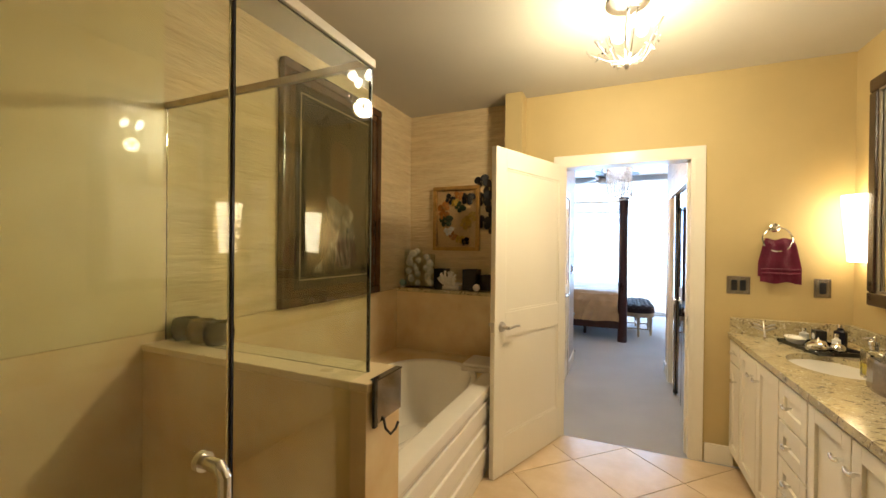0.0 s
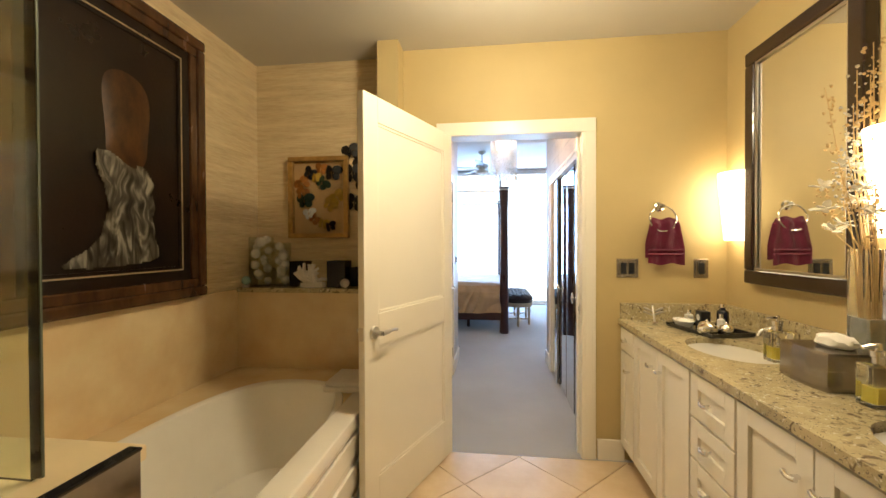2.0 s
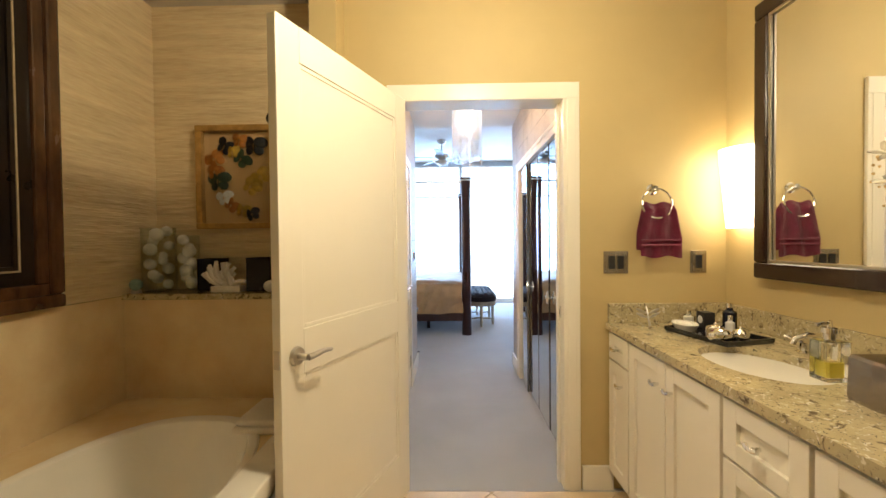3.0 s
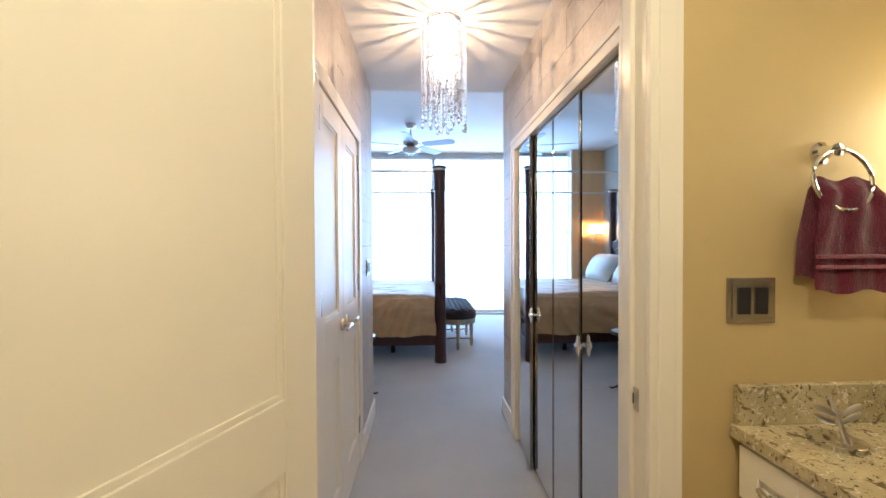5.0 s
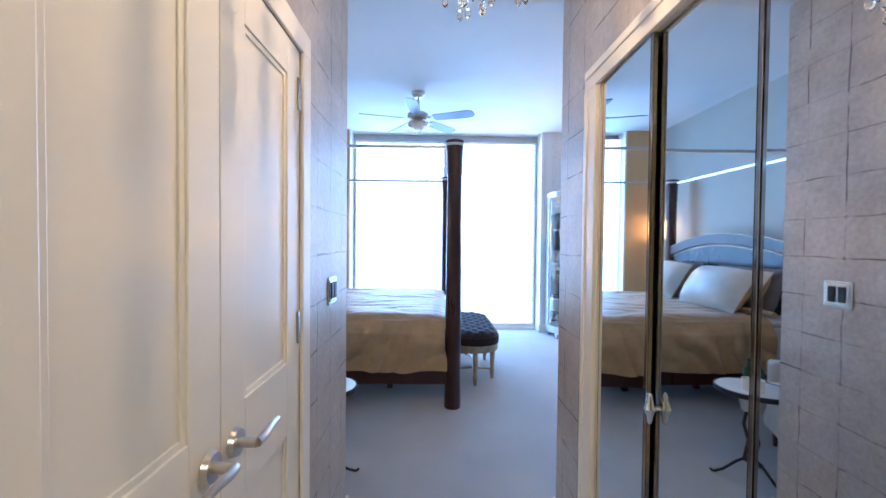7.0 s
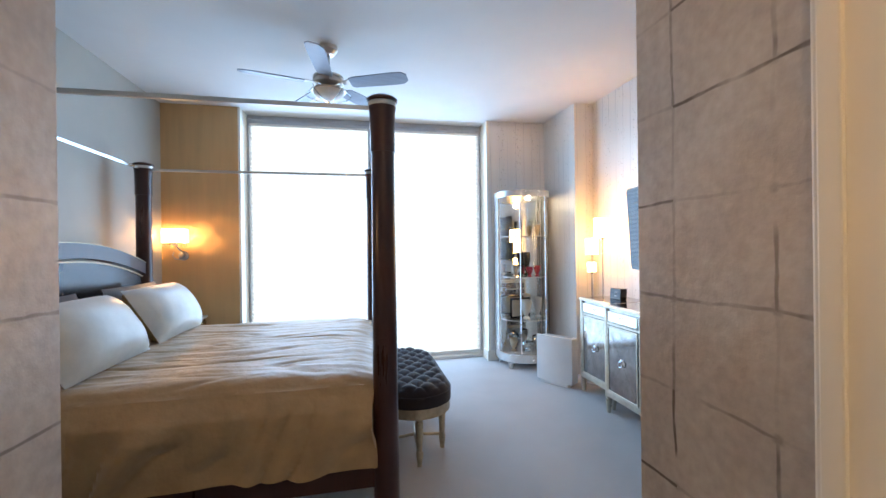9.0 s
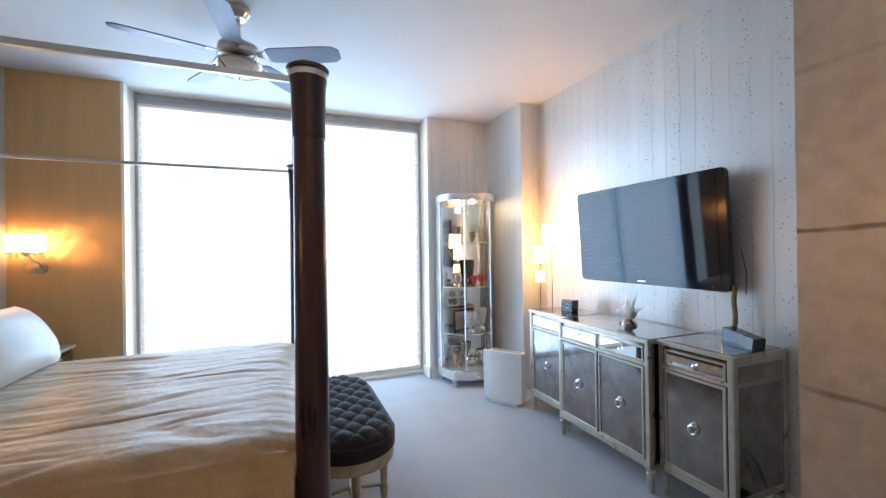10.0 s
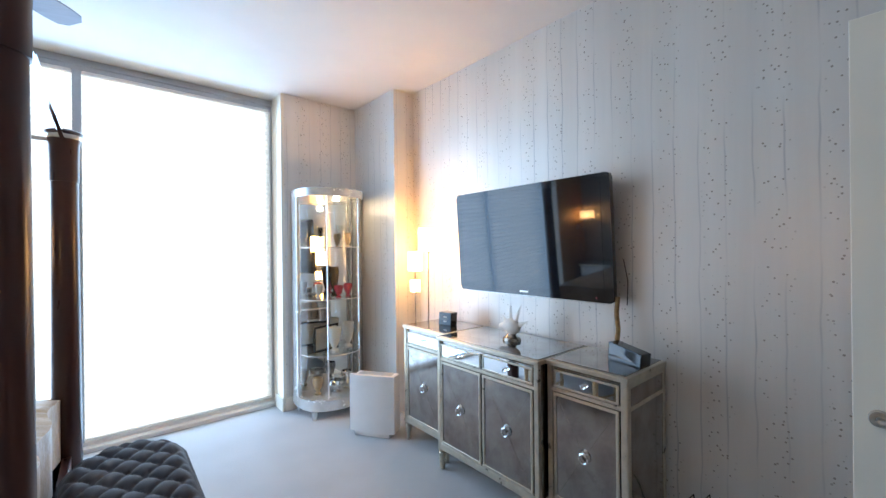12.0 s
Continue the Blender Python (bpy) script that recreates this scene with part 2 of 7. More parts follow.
M = dict(
    paint=mat("mustard_paint", (0.56, 0.435, 0.205), 0.55, vary=0.03, scale=2, bump=0.06, bump_scale=160),
    ceil=mat("ceiling_paint", (0.69, 0.685, 0.675), 0.75, vary=0.02, scale=1.5, bump=0.05, bump_scale=120),
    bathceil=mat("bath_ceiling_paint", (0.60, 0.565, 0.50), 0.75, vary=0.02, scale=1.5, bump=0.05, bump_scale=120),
    white=mat("white_lacquer", (0.85, 0.80, 0.69), 0.3, vary=0.006, scale=3, rough_vary=0.015),
    trim=mat("white_trim", (0.85, 0.80, 0.70), 0.3, vary=0.006, scale=4, rough_vary=0.015),
    slab=mat("cream_limestone", (0.83, 0.66, 0.39), 0.2, scale=2.4, second=(0.70, 0.515, 0.28), grain=0.3, grain_scale=6, bump=0.04, bump_scale=20),
    slabcap=mat("pale_limestone_cap", (0.82, 0.66, 0.40), 0.3, scale=4, vary=0.06),
    shower=mat("shower_limestone", (0.78, 0.67, 0.39), 0.25, scale=1.6, second=(0.67, 0.55, 0.29), grain=0.06, grain_scale=10),
    strata=strata_mat(),
    tile=mat("floor_travertine", (0.78, 0.62, 0.42), 0.22, scale=5, second=(0.68, 0.51, 0.32), each=0.05, bump=0.05),
    grout=mat("grout", (0.70, 0.55, 0.36), 0.8, vary=0.05),
    carpet=mat("carpet", (0.44, 0.435, 0.44), 0.95, scale=2.0, vary=0.05, grain=0.5, grain_scale=320, bump=0.9, bump_scale=260, sheen=0.3),
    granite=granite_mat(),
    porcelain=mat("porcelain", (0.85, 0.83, 0.78), 0.1, vary=0.01, coat=0.4),
    acrylic=mat("tub_acrylic", (0.88, 0.84, 0.76), 0.14, vary=0.015, coat=0.3),
    leaf=leaf_wall_mat(),
    drip=drip_paper_mat(),
    greywall=mat("grey_green_paint", (0.44, 0.42, 0.37), 0.6, vary=0.03, scale=1.5, bump=0.06, bump_scale=140),
    tanwall=mat("tan_silk_paper", (0.62, 0.39, 0.18), 0.5, vary=0.05, scale=2, stretch=(4, 4, 0.4), bump=0.08, bump_scale=100),
    espresso=mat("espresso_wood", (0.046, 0.013, 0.009), 0.3, scale=3, vary=0.12, stretch=(6, 6, 0.6), grain=0.08, grain_scale=40, coat=0.15),
    frame_wood=mat("walnut_frame", (0.11, 0.050, 0.02), 0.25, scale=4, second=(0.035, 0.016, 0.008), stretch=(3, 3, 1), coat=0.3),
    darkmir=mat("dark_mirror_frame", (0.030, 0.014, 0.010), 0.22, vary=0.2, coat=0.3),
    chrome=mat("chrome", (0.82, 0.82, 0.82), 0.08, 1.0, vary=0.02, rough_vary=0.03),
    nickel=mat("brushed_nickel", (0.60, 0.57, 0.53), 0.3, 1.0, vary=0.04),
    gold=mat("gilt_wood", (0.50, 0.30, 0.09), 0.38, 0.55, vary=0.15, scale=20),
    champagne=mat("champagne_gilt", (0.52, 0.41, 0.27), 0.35, 0.45, vary=0.12, scale=18),
    silverleafwood=mat("silver_leaf_wood", (0.56, 0.50, 0.40), 0.3, 0.6, vary=0.10, scale=14),
    closetmir=mat("closet_mirror", (0.76, 0.79, 0.80), 0.02, 1.0, vary=0.0, rough_vary=0.0),
    silver=mat("silver_frame", (0.74, 0.74, 0.73), 0.25, 0.6, vary=0.06, scale=14),
    mirror=mat("mirror", (0.90, 0.91, 0.90), 0.02, 1.0, vary=0.0, rough_vary=0.0),
    antique=mat("antique_mirror", (0.40, 0.37, 0.34), 0.10, 1.0, scale=9, second=(0.25, 0.22, 0.20), rough_vary=0.05),
    glass=glass_mat("shower_glass", (0.89, 0.93, 0.84)),
    glassedge=mat("glass_edge", (0.10, 0.125, 0.085), 0.3, vary=0.05),
    clear=glass_mat("clear_glass", (0.97, 0.98, 0.98)),
    bottle=glass_mat("bottle_glass", (0.97, 0.98, 0.96)),
    crystal=glass_mat("crystal", (1, 1, 1), 0.05),
    blackgloss=mat("black_gloss", (0.010, 0.010, 0.012), 0.08, vary=0.05, coat=0.5, rough_vary=0.02),
    blackmatte=mat("black_plastic", (0.018, 0.018, 0.02), 0.4, vary=0.1),
    navy=mat("dark_ceramic", (0.010, 0.012, 0.026), 0.25, vary=0.1),
    towel=mat("plum_towel", (0.22, 0.018, 0.06), 0.95, vary=0.12, scale=14, grain=0.4, grain_scale=300, bump=1.0, bump_scale=240, sheen=0.5),
    whitetowel=mat("white_terry", (0.80, 0.74, 0.66), 0.95, vary=0.05, grain=0.3, bump=0.8, bump_scale=200),
    duvet=mat("gold_duvet", (0.40, 0.255, 0.12), 0.42, scale=7, vary=0.08, bump=0.8, bump_scale=13, depth=0.01, sheen=0.4),
    satin=mat("silver_satin", (0.62, 0.62, 0.58), 0.32, scale=6, vary=0.06, bump=0.2, bump_scale=12, sheen=0.3),
    goldsatin=mat("gold_satin", (0.46, 0.31, 0.13), 0.36, scale=12, vary=0.2, bump=0.5, bump_scale=30),
    greysham=mat("grey_sham", (0.15, 0.13, 0.12), 0.5, scale=6, vary=0.1, bump=0.3, bump_scale=14),
    velvet=mat("charcoal_velvet", (0.034, 0.024, 0.024), 0.6, scale=8, vary=0.12, sheen=0.08, bump=0.15, bump_scale=200),
    cream=mat("cream_upholstery", (0.68, 0.62, 0.52), 0.7, scale=5, vary=0.05, bump=0.3, bump_scale=180),
    marble=mat("white_marble", (0.82, 0.82, 0.80), 0.15, scale=5, second=(0.70, 0.70, 0.70)),
    iron=mat("wrought_iron", (0.025, 0.022, 0.02), 0.5, vary=0.15),
    headpanel=mat("headboard_veneer", (0.030, 0.022, 0.022), 0.22, scale=3, vary=0.1, stretch=(1, 2, 2)),
    canvas=mat("dark_canvas", (0.007, 0.005, 0.004), 0.3, scale=3, second=(0.020, 0.011, 0.006), bump=0.2, bump_scale=60),
    bronze=mat("painted_bronze", (0.10, 0.042, 0.012), 0.35, scale=9, second=(0.030, 0.013, 0.006), stretch=(1, 1.8, 1)),
    alum=mat("window_aluminium", (0.46, 0.48, 0.51), 0.45, 0.4, vary=0.05),
    whitepl=mat("white_plastic", (0.80, 0.78, 0.76), 0.35, vary=0.02),
    ceramic=mat("white_ceramic", (0.80, 0.76, 0.70), 0.35, vary=0.05, scale=20),
    tissue=mat("tissue", (0.85, 0.82, 0.76), 0.9, vary=0.03, bump=0.3),
    steel=mat("satin_steel", (0.32, 0.29, 0.26), 0.24, 1.0, vary=0.04, stretch=(1, 1, 12), scale=12),
    liquid=mat("yellow_liquid", (0.82, 0.70, 0.10), 0.05, vary=0.03, trans=0.55),
    screen=mat("tv_screen", (0.008, 0.010, 0.014), 0.045, coat=0.6, vary=0.0, rough_vary=0.0),
    plate=mat("nickel_plate", (0.50, 0.46, 0.40), 0.25, 0.9, vary=0.05),
    amber=mat("amber_stone", (0.34, 0.20, 0.05), 0.25, scale=18, second=(0.08, 0.05, 0.03), coat=0.4),
    darkstone=mat("dark_stone", (0.09, 0.07, 0.05), 0.25, scale=20, second=(0.03, 0.025, 0.02), coat=0.4),
    fanblade=mat("fan_blade", (0.20, 0.21, 0.25), 0.35, 0.3, vary=0.06, stretch=(1, 8, 1)),
    teal=mat("teal_glass_ball", (0.30, 0.45, 0.40), 0.2, vary=0.15, scale=30),
    bread=mat("braided_cord", (0.30, 0.18, 0.07), 0.6, vary=0.2, scale=40),
    petal=mat("crystal_petal", (0.86, 0.82, 0.70), 0.18, vary=0.05, trans=0.45),
    stem=mat("champagne_stem", (0.52, 0.37, 0.16), 0.4, 0.3, vary=0.1),
    beadglass=mat("bead_glass", (0.80, 0.82, 0.76), 0.15, vary=0.08, scale=60, trans=0.7, bump=0.6, bump_scale=120),
    rosegl=mat("rose_glass", (0.45, 0.06, 0.08), 0.1, vary=0.1),
    shade_bath=mat("opal_shade", (0.9, 0.85, 0.75), 0.4, emit=(1.0, 0.80, 0.50), strength=7.6, vary=0.01),
    shade_warm=mat("lamp_shade", (0.9, 0.8, 0.65), 0.5, emit=(1.0, 0.52, 0.17), strength=27.0, vary=0.02),
    shade_sconce=mat("sconce_shade", (0.9, 0.8, 0.65), 0.5, emit=(1.0, 0.60, 0.28), strength=15.0, vary=0.02),
    bulb=mat("lit_bulb", (1, 1, 1), 0.4, emit=(1.0, 0.86, 0.62), strength=25.0, vary=0.0),
    hotcrystal=mat("lit_crystal_core", (1, 1, 1), 0.3, emit=(1.0, 0.90, 0.76), strength=3.2, vary=0.0),
    glow=mat("daylight_backdrop", (1, 1, 1), 0.5, emit=(0.86, 0.94, 1.0), strength=1.6, vary=0.0),
    led=mat("green_led", (0.1, 0.6, 0.05), 0.4, emit=(0.5, 1.0, 0.1), strength=3.0, vary=0.0),
    blades=mat("wing_black", (0.012, 0.010, 0.010), 0.5, vary=0.1),
    wing_or=mat("wing_orange", (0.45, 0.16, 0.02), 0.5, vary=0.2, scale=40),
    wing_ye=mat("wing_yellow", (0.55, 0.33, 0.03), 0.5, vary=0.2, scale=40),
    wing_gr=mat("wing_green", (0.03, 0.06, 0.025), 0.5, vary=0.3, scale=40),
)


def shade_fabric():
    """Translucent cellular shade: half weave, half light."""
    m = bpy.data.materials.new("cellular_shade")
    m.use_nodes = True
    n, l = m.node_tree.nodes, m.node_tree.links
    n.remove(n["Principled BSDF"])
    tr = n.new("ShaderNodeBsdfTranslucent")
    tr.inputs[0].default_value = (0.9, 0.92, 0.95, 1)
    tp = n.new("ShaderNodeBsdfTransparent")
    mx = n.new("ShaderNodeMixShader")
    mx.inputs[0].default_value = 0.35
    l.new(tp.outputs[0], mx.inputs[1])
    l.new(tr.outputs[0], mx.inputs[2])
    l.new(mx.outputs[0], n["Material Output"].inputs[0])
    return m


M["velvet"].node_tree.nodes["Principled BSDF"].inputs["Specular IOR Level"].default_value = 0.15
M["fabric"] = shade_fabric()
M["drape"] = drape_mat()


def thin_glass():
    """Thin clear pane: passes light straight and mirrors by its Fresnel gloss."""
    m = bpy.data.materials.new("thin_glass")
    m.use_nodes = True
    n, l = m.node_tree.nodes, m.node_tree.links
    n.remove(n["Principled BSDF"])
    tp = n.new("ShaderNodeBsdfTransparent")
    tp.inputs[0].default_value = (0.96, 0.98, 0.97, 1)
    gl = n.new("ShaderNodeBsdfGlossy")
    gl.inputs["Roughness"].default_value = 0.02
    lw = n.new("ShaderNodeLayerWeight")
    lw.inputs[0].default_value = 0.5
    pw = n.new("ShaderNodeMath")
    pw.operation = "POWER"
    pw.inputs[1].default_value = 4.0
    l.new(lw.outputs["Facing"], pw.inputs[0])
    fr = n.new("ShaderNodeMath")
    fr.operation = "MULTIPLY_ADD"
    fr.inputs[1].default_value, fr.inputs[2].default_value = 0.6, 0.04
    l.new(pw.outputs[0], fr.inputs[0])
    mx = n.new("ShaderNodeMixShader")
    l.new(fr.outputs[0], mx.inputs[0])
    l.new(tp.outputs[0], mx.inputs[1])
    l.new(gl.outputs[0], mx.inputs[2])
    l.new(mx.outputs[0], n["Material Output"].inputs[0])
    return m


M["clear"] = thin_glass()

# ---------- building helpers ----------
WORLD = {}


def thing(name, label, category, loc=(0, 0, 0), rz=0.0, group="", kind=""):
    ob = new(name)
    ob.empty_display_size = 0.1
    ob.matrix_basis = pose(*loc, 0, 0, rz)
    WORLD[ob.name] = ob.matrix_basis.copy()
    return tagged(ob, label, category, group, kind)


def part(name, bm, material, parent=None, label="", local=True, smooth=False, shadow=True):
    """One mesh from a bmesh, under a thing or a part; local: its points are in the thing's own frame."""
    me = bpy.data.meshes.new(name)
    bmesh.ops.recalc_face_normals(bm, faces=bm.faces[:])
    if smooth:
        for fc in bm.faces:
            fc.smooth = True
    bm.to_mesh(me)
    bm.free()
    me.materials.append(material)
    ob = new(name, me)
    if parent is not None:
        ob.parent = parent
        top = WORLD[parent.name]
        if not local:
            me.transform(top.inverted())
        WORLD[ob.name] = top
    else:
        WORLD[ob.name] = Matrix.Identity(4)
    if smooth:
        me.set_sharp_from_angle(angle=radians(38))
    if not shadow:
        ob.visible_shadow = False
    if label:
        ob["label"] = label
    return ob


def struct(name, bm, material, label="", category="", smooth=False):
    return tagged(part(name, bm, material, smooth=smooth), label, category, kind="structure")


def box(x0, x1, y0, y1, z0, z1, bevel=0.0, bm=None, seg=2):
    b = bmesh.new()
    bmesh.ops.create_cube(b, size=1)
    for v in b.verts:
        v.co = Vector((x0 + (v.co.x + .5) * (x1 - x0), y0 + (v.co.y + .5) * (y1 - y0), z0 + (v.co.z + .5) * (z1 - z0)))
    if bevel:
        bmesh.ops.bevel(b, geom=b.edges[:], offset=bevel, segments=seg, affect="EDGES", profile=0.6)
    return join(bm, b)


def join(bm, b, m=None):
    if m is not None:
        bmesh.ops.transform(b, matrix=m, verts=b.verts[:])
    if bm is None:
        return b
    me = bpy.data.meshes.new("tmp")
    b.to_mesh(me)
    bm.from_mesh(me)
    bpy.data.meshes.remove(me)
    b.free()
    return bm


def lathe(profile, seg=24, at=(0, 0, 0), bm=None, squash=(1, 1), arc=1.0):
    """Turned solid from (radius, height) pairs."""
    b = bmesh.new()
    rings = []
    full = arc >= 0.999
    count = seg if full else seg + 1
    for r, z in profile:
        rings.append([b.verts.new((at[0] + squash[0] * r * math.cos(2 * math.pi * arc * i / seg), at[1] + squash[1] * r * math.sin(2 * math.pi * arc * i / seg), at[2] + z)) for i in range(count)])
    for lo, hi in zip(rings, rings[1:]):
        for i in range(seg):
            j = (i + 1) % count
            b.faces.new((lo[i], lo[j], hi[j], hi[i]))
    if full:
        for ring in (rings[0], rings[-1]):
            if (ring[0].co - ring[seg // 2].co).length > 1e-5:
                b.faces.new(ring)
    bmesh.ops.remove_doubles(b, verts=b.verts[:], dist=1e-6)
    return join(bm, b)


def tube(points, r, seg=8, bm=None, taper=None):
    """Round rod along points."""
    b = bmesh.new()
    pts = [Vector(p) for p in points]
    rings = []
    for i, p in enumerate(pts):
        d = (pts[min(i + 1, len(pts) - 1)] - pts[max(i - 1, 0)]).normalized()
        u = d.cross(Vector((0, 0, 1)) if abs(d.z) < 0.95 else Vector((1, 0, 0))).normalized()
        v = d.cross(u)
        rr = r if taper is None else r + (taper - r) * i / (len(pts) - 1)
        rings.append([b.verts.new(p + rr * (math.cos(2 * math.pi * k / seg) * u + math.sin(2 * math.pi * k / seg) * v)) for k in range(seg)])
    for a, c in zip(rings, rings[1:]):
        for k in range(seg):
            b.faces.new((a[k], a[(k + 1) % seg], c[(k + 1) % seg], c[k]))
    b.faces.new(rings[0])
    b.faces.new(rings[-1])
    return join(bm, b)


def ball(p, r, bm=None, sub=2, squash=(1, 1, 1)):
    b = bmesh.new()
    bmesh.ops.create_icosphere(b, subdivisions=sub, radius=r)
    for v in b.verts:
        v.co = Vector((v.co.x * squash[0] + p[0], v.co.y * squash[1] + p[1], v.co.z * squash[2] + p[2]))
    return join(bm, b)


def extrude_outline(outline, z0, z1, bm=None, bevel=0.0):
    """Upright prism over a flat outline of (x, y)."""
    b = bmesh.new()
    lo = [b.verts.new((x, y, z0)) for x, y in outline]
    hi = [b.verts.new((x, y, z1)) for x, y in outline]
    k = len(outline)
    for i in range(k):
        b.faces.new((lo[i], lo[(i + 1) % k], hi[(i + 1) % k], hi[i]))
    b.faces.new(lo)
    b.faces.new(hi)
    if bevel:
        es = [e for e in b.edges if abs(e.verts[0].co.z - e.verts[1].co.z) < 1e-6]
        bmesh.ops.bevel(b, geom=es, offset=bevel, segments=2, affect="EDGES")
    return join(bm, b)


def ring_frame(w, h, t, d, bm=None, bevel=0.004):
    """Picture frame in the local yz plane: width w, height h, bar t, depth d along x; mitred by butting."""
    bm = box(0, d, -w / 2, w / 2, -h / 2, -h / 2 + t, bevel, bm)
    bm = box(0, d, -w / 2, w / 2, h / 2 - t, h / 2, bevel, bm)
    bm = box(0, d * 0.98, -w / 2, -w / 2 + t, -h / 2 + t, h / 2 - t, bevel, bm)
    return box(0, d * 0.98, w / 2 - t, w / 2, -h / 2 + t, h / 2 - t, bevel, bm)


# ---------- structure ----------
BC, HC, RC = 2.603, 2.607, 3.125   # ceilings of bathroom, hall, bedroom

# bathroom
before_bath = set(scene.objects)
bath_floor = struct("floor_bathroom", box(-1.9, 1.55, -1.5, 3.225, -0.12, -0.006), M["grout"], "cream travertine bathroom floor laid on the diagonal", "floor")
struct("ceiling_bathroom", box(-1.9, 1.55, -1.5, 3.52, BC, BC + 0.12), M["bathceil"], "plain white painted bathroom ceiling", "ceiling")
struct("wall_shower_left", box(-1.85, -1.70, -1.5, 1.155, 1.052, BC), M["shower"], "smooth cream limestone shower wall", "wall")
struct("wall_bathroom_left", box(-1.85, -1.70, 1.155, 3.50, 1.052, BC), M["strata"], "ragged horizontal cream stone tile above the tub", "wall")
struct("wall_bathroom_left_lower", box(-1.85, -1.696, -1.5, 3.50, 0, 1.05), M["slab"], "smooth polished cream limestone wainscot round the tub", "wall")
struct("wall_alcove", box(-1.70, -0.70, 3.335, 3.50, 0, BC), M["strata"], "ragged cream stone tile behind the tub ledge", "wall")
struct("wall_pier", box(-0.752, -0.62, 3.10, 3.50, 0, BC), M["paint"], "mustard painted pier beside the tub alcove", "wall")
bm = box(-0.62, -0.335, 3.25, 3.275, 0, BC)
box(0.525, 1.345, 3.25, 3.37, 0, BC, bm=bm)
box(-0.335, 0.525, 3.25, 3.37, 2.05, BC, bm=bm)
struct("wall_bathroom_door", bm, M["paint"], "mustard painted wall round the bathroom door", "wall")
struct("wall_bathroom_right", box(1.345, 1.50, -1.5, 3.37, 0, BC), M["paint"], "mustard painted wall behind the vanity", "wall")
struct("wall_bathroom_back", box(-1.70, 1.345, -1.5, -1.35, 0, BC), M["paint"], "mustard painted back wall of the bathroom", "wall")
struct("wall_shower_back", box(-1.70, -0.62, -0.75, -0.62, 0, BC), M["shower"], "cream limestone end wall of the shower", "wall")
bm = box(-1.696, -0.75, 3.10, 3.335, 0, 1.03)
struct("tub_ledge", bm, M["slab"], "cream limestone ledge wall behind the tub", "ledge")
struct("ledge_top", box(-1.70, -0.75, 3.088, 3.335, 1.032, 1.06, 0.004), M["granite"], "granite shelf along the tub ledge", "shelf")
pony = struct("pony_wall", box(-1.696, -0.616, 1.078, 1.272, 0, 0.984, 0.003), M["slab"], "half-height limestone wall of the shower", "half wall")
struct("pony_cap", box(-1.696, -0.608, 1.072, 1.276, 0.986, 1.012, 0.005), M["slabcap"], "pale limestone cap on the shower half wall", "cap")
struct("shower_curb", box(-0.755, -0.595, -0.62, 1.077, 0, 0.10, 0.006), M["slabcap"], "pale stone curb under the shower glass", "curb")
struct("baseboard_bathroom", box(0.60, 0.76, 3.232, 3.25, 0, 0.125, 0.004), M["trim"], "white painted baseboard beside the vanity", "baseboard")


def casing(name, label, axis, at, a0, a1, top, w=0.085, d=0.02, side=-1, sub=None):
    """Three boards round an opening. axis 'x': the wall faces y; 'y': it faces x. at: the wall's face; side: the way it faces."""
    bm = bmesh.new()
    lo, hi = (at - d, at) if side < 0 else (at, at + d)
    for x0, x1, z0, z1 in ((a0 - w, a0, 0, top), (a1, a1 + w, 0, top), (a0 - w, a1 + w, top, top + w)):
        if axis == "x":
            box(x0, x1, lo, hi, z0, z1, 0.004, bm)
            box(x0 + w * .25, x1 - w * .25, lo - 0.004 if side < 0 else lo, hi if side < 0 else hi + 0.004, z0, z1, 0.002, bm) if x1 - x0 < 0.2 else None
        else:
            box(lo, hi, x0, x1, z0, z1, 0.004, bm)
    return struct(name, bm, M["trim"], label, "door casing")


casing("trim_bath_door", "white painted casing round the bathroom doorway", "x", 3.25, -0.315, 0.505, 2.03)
bm = box(0.505, 0.555, 3.37, 3.39, 0, 2.03, 0.004)
box(-0.335, 0.555, 3.37, 3.39, 2.03, 2.08, 0.004, bm)
struct("trim_bath_door_hall", bm, M["trim"], "white painted casing on the hall side of the bathroom doorway", "door casing")
bm = box(-0.335, -0.315, 3.25, 3.279, 0, 2.05)
box(0.505, 0.525, 3.25, 3.37, 0, 2.05, bm=bm)
box(-0.315, 0.505, 3.25, 3.37, 2.03, 2.05, bm=bm)
box(0.492, 0.505, 3.30, 3.335, 0, 2.03, 0.002, bm)
struct("jamb_bath_door", bm, M["trim"], "white painted jamb of the bathroom doorway", "jamb")

bath_shell = [o for o in scene.objects if o not in before_bath]

# hall
HL, HR, HE, HEL = -0.465, 0.60, 5.577, 5.598
struct("floor_carpet", box(-2.4, 2.9, 3.359, 10.30, -0.12, 0.0), M["carpet"], "grey-beige cut pile carpet", "carpet")
struct("ceiling_hall", box(-0.60, 1.35, 3.505, HE, HC, RC), M["ceil"], "lowered ceiling over the hall", "ceiling")
struct("wall_hall_left_near", box(HL - 0.13, HL, 3.413, 3.955, 0, HC), M["leaf"], "silver-leaf block wallpaper beside the hall doors", "wall")
struct("wall_hall_left_end", box(HL - 0.13, HL, 4.903, HEL, 0, HC), M["leaf"], "silver-leaf block wallpaper with a switch plate", "wall")
struct("wall_hall_left_over", box(HL - 0.13, HL, 3.955, 4.903, 2.035, HC), M["leaf"], "silver-leaf block wallpaper over the hall doors", "wall")
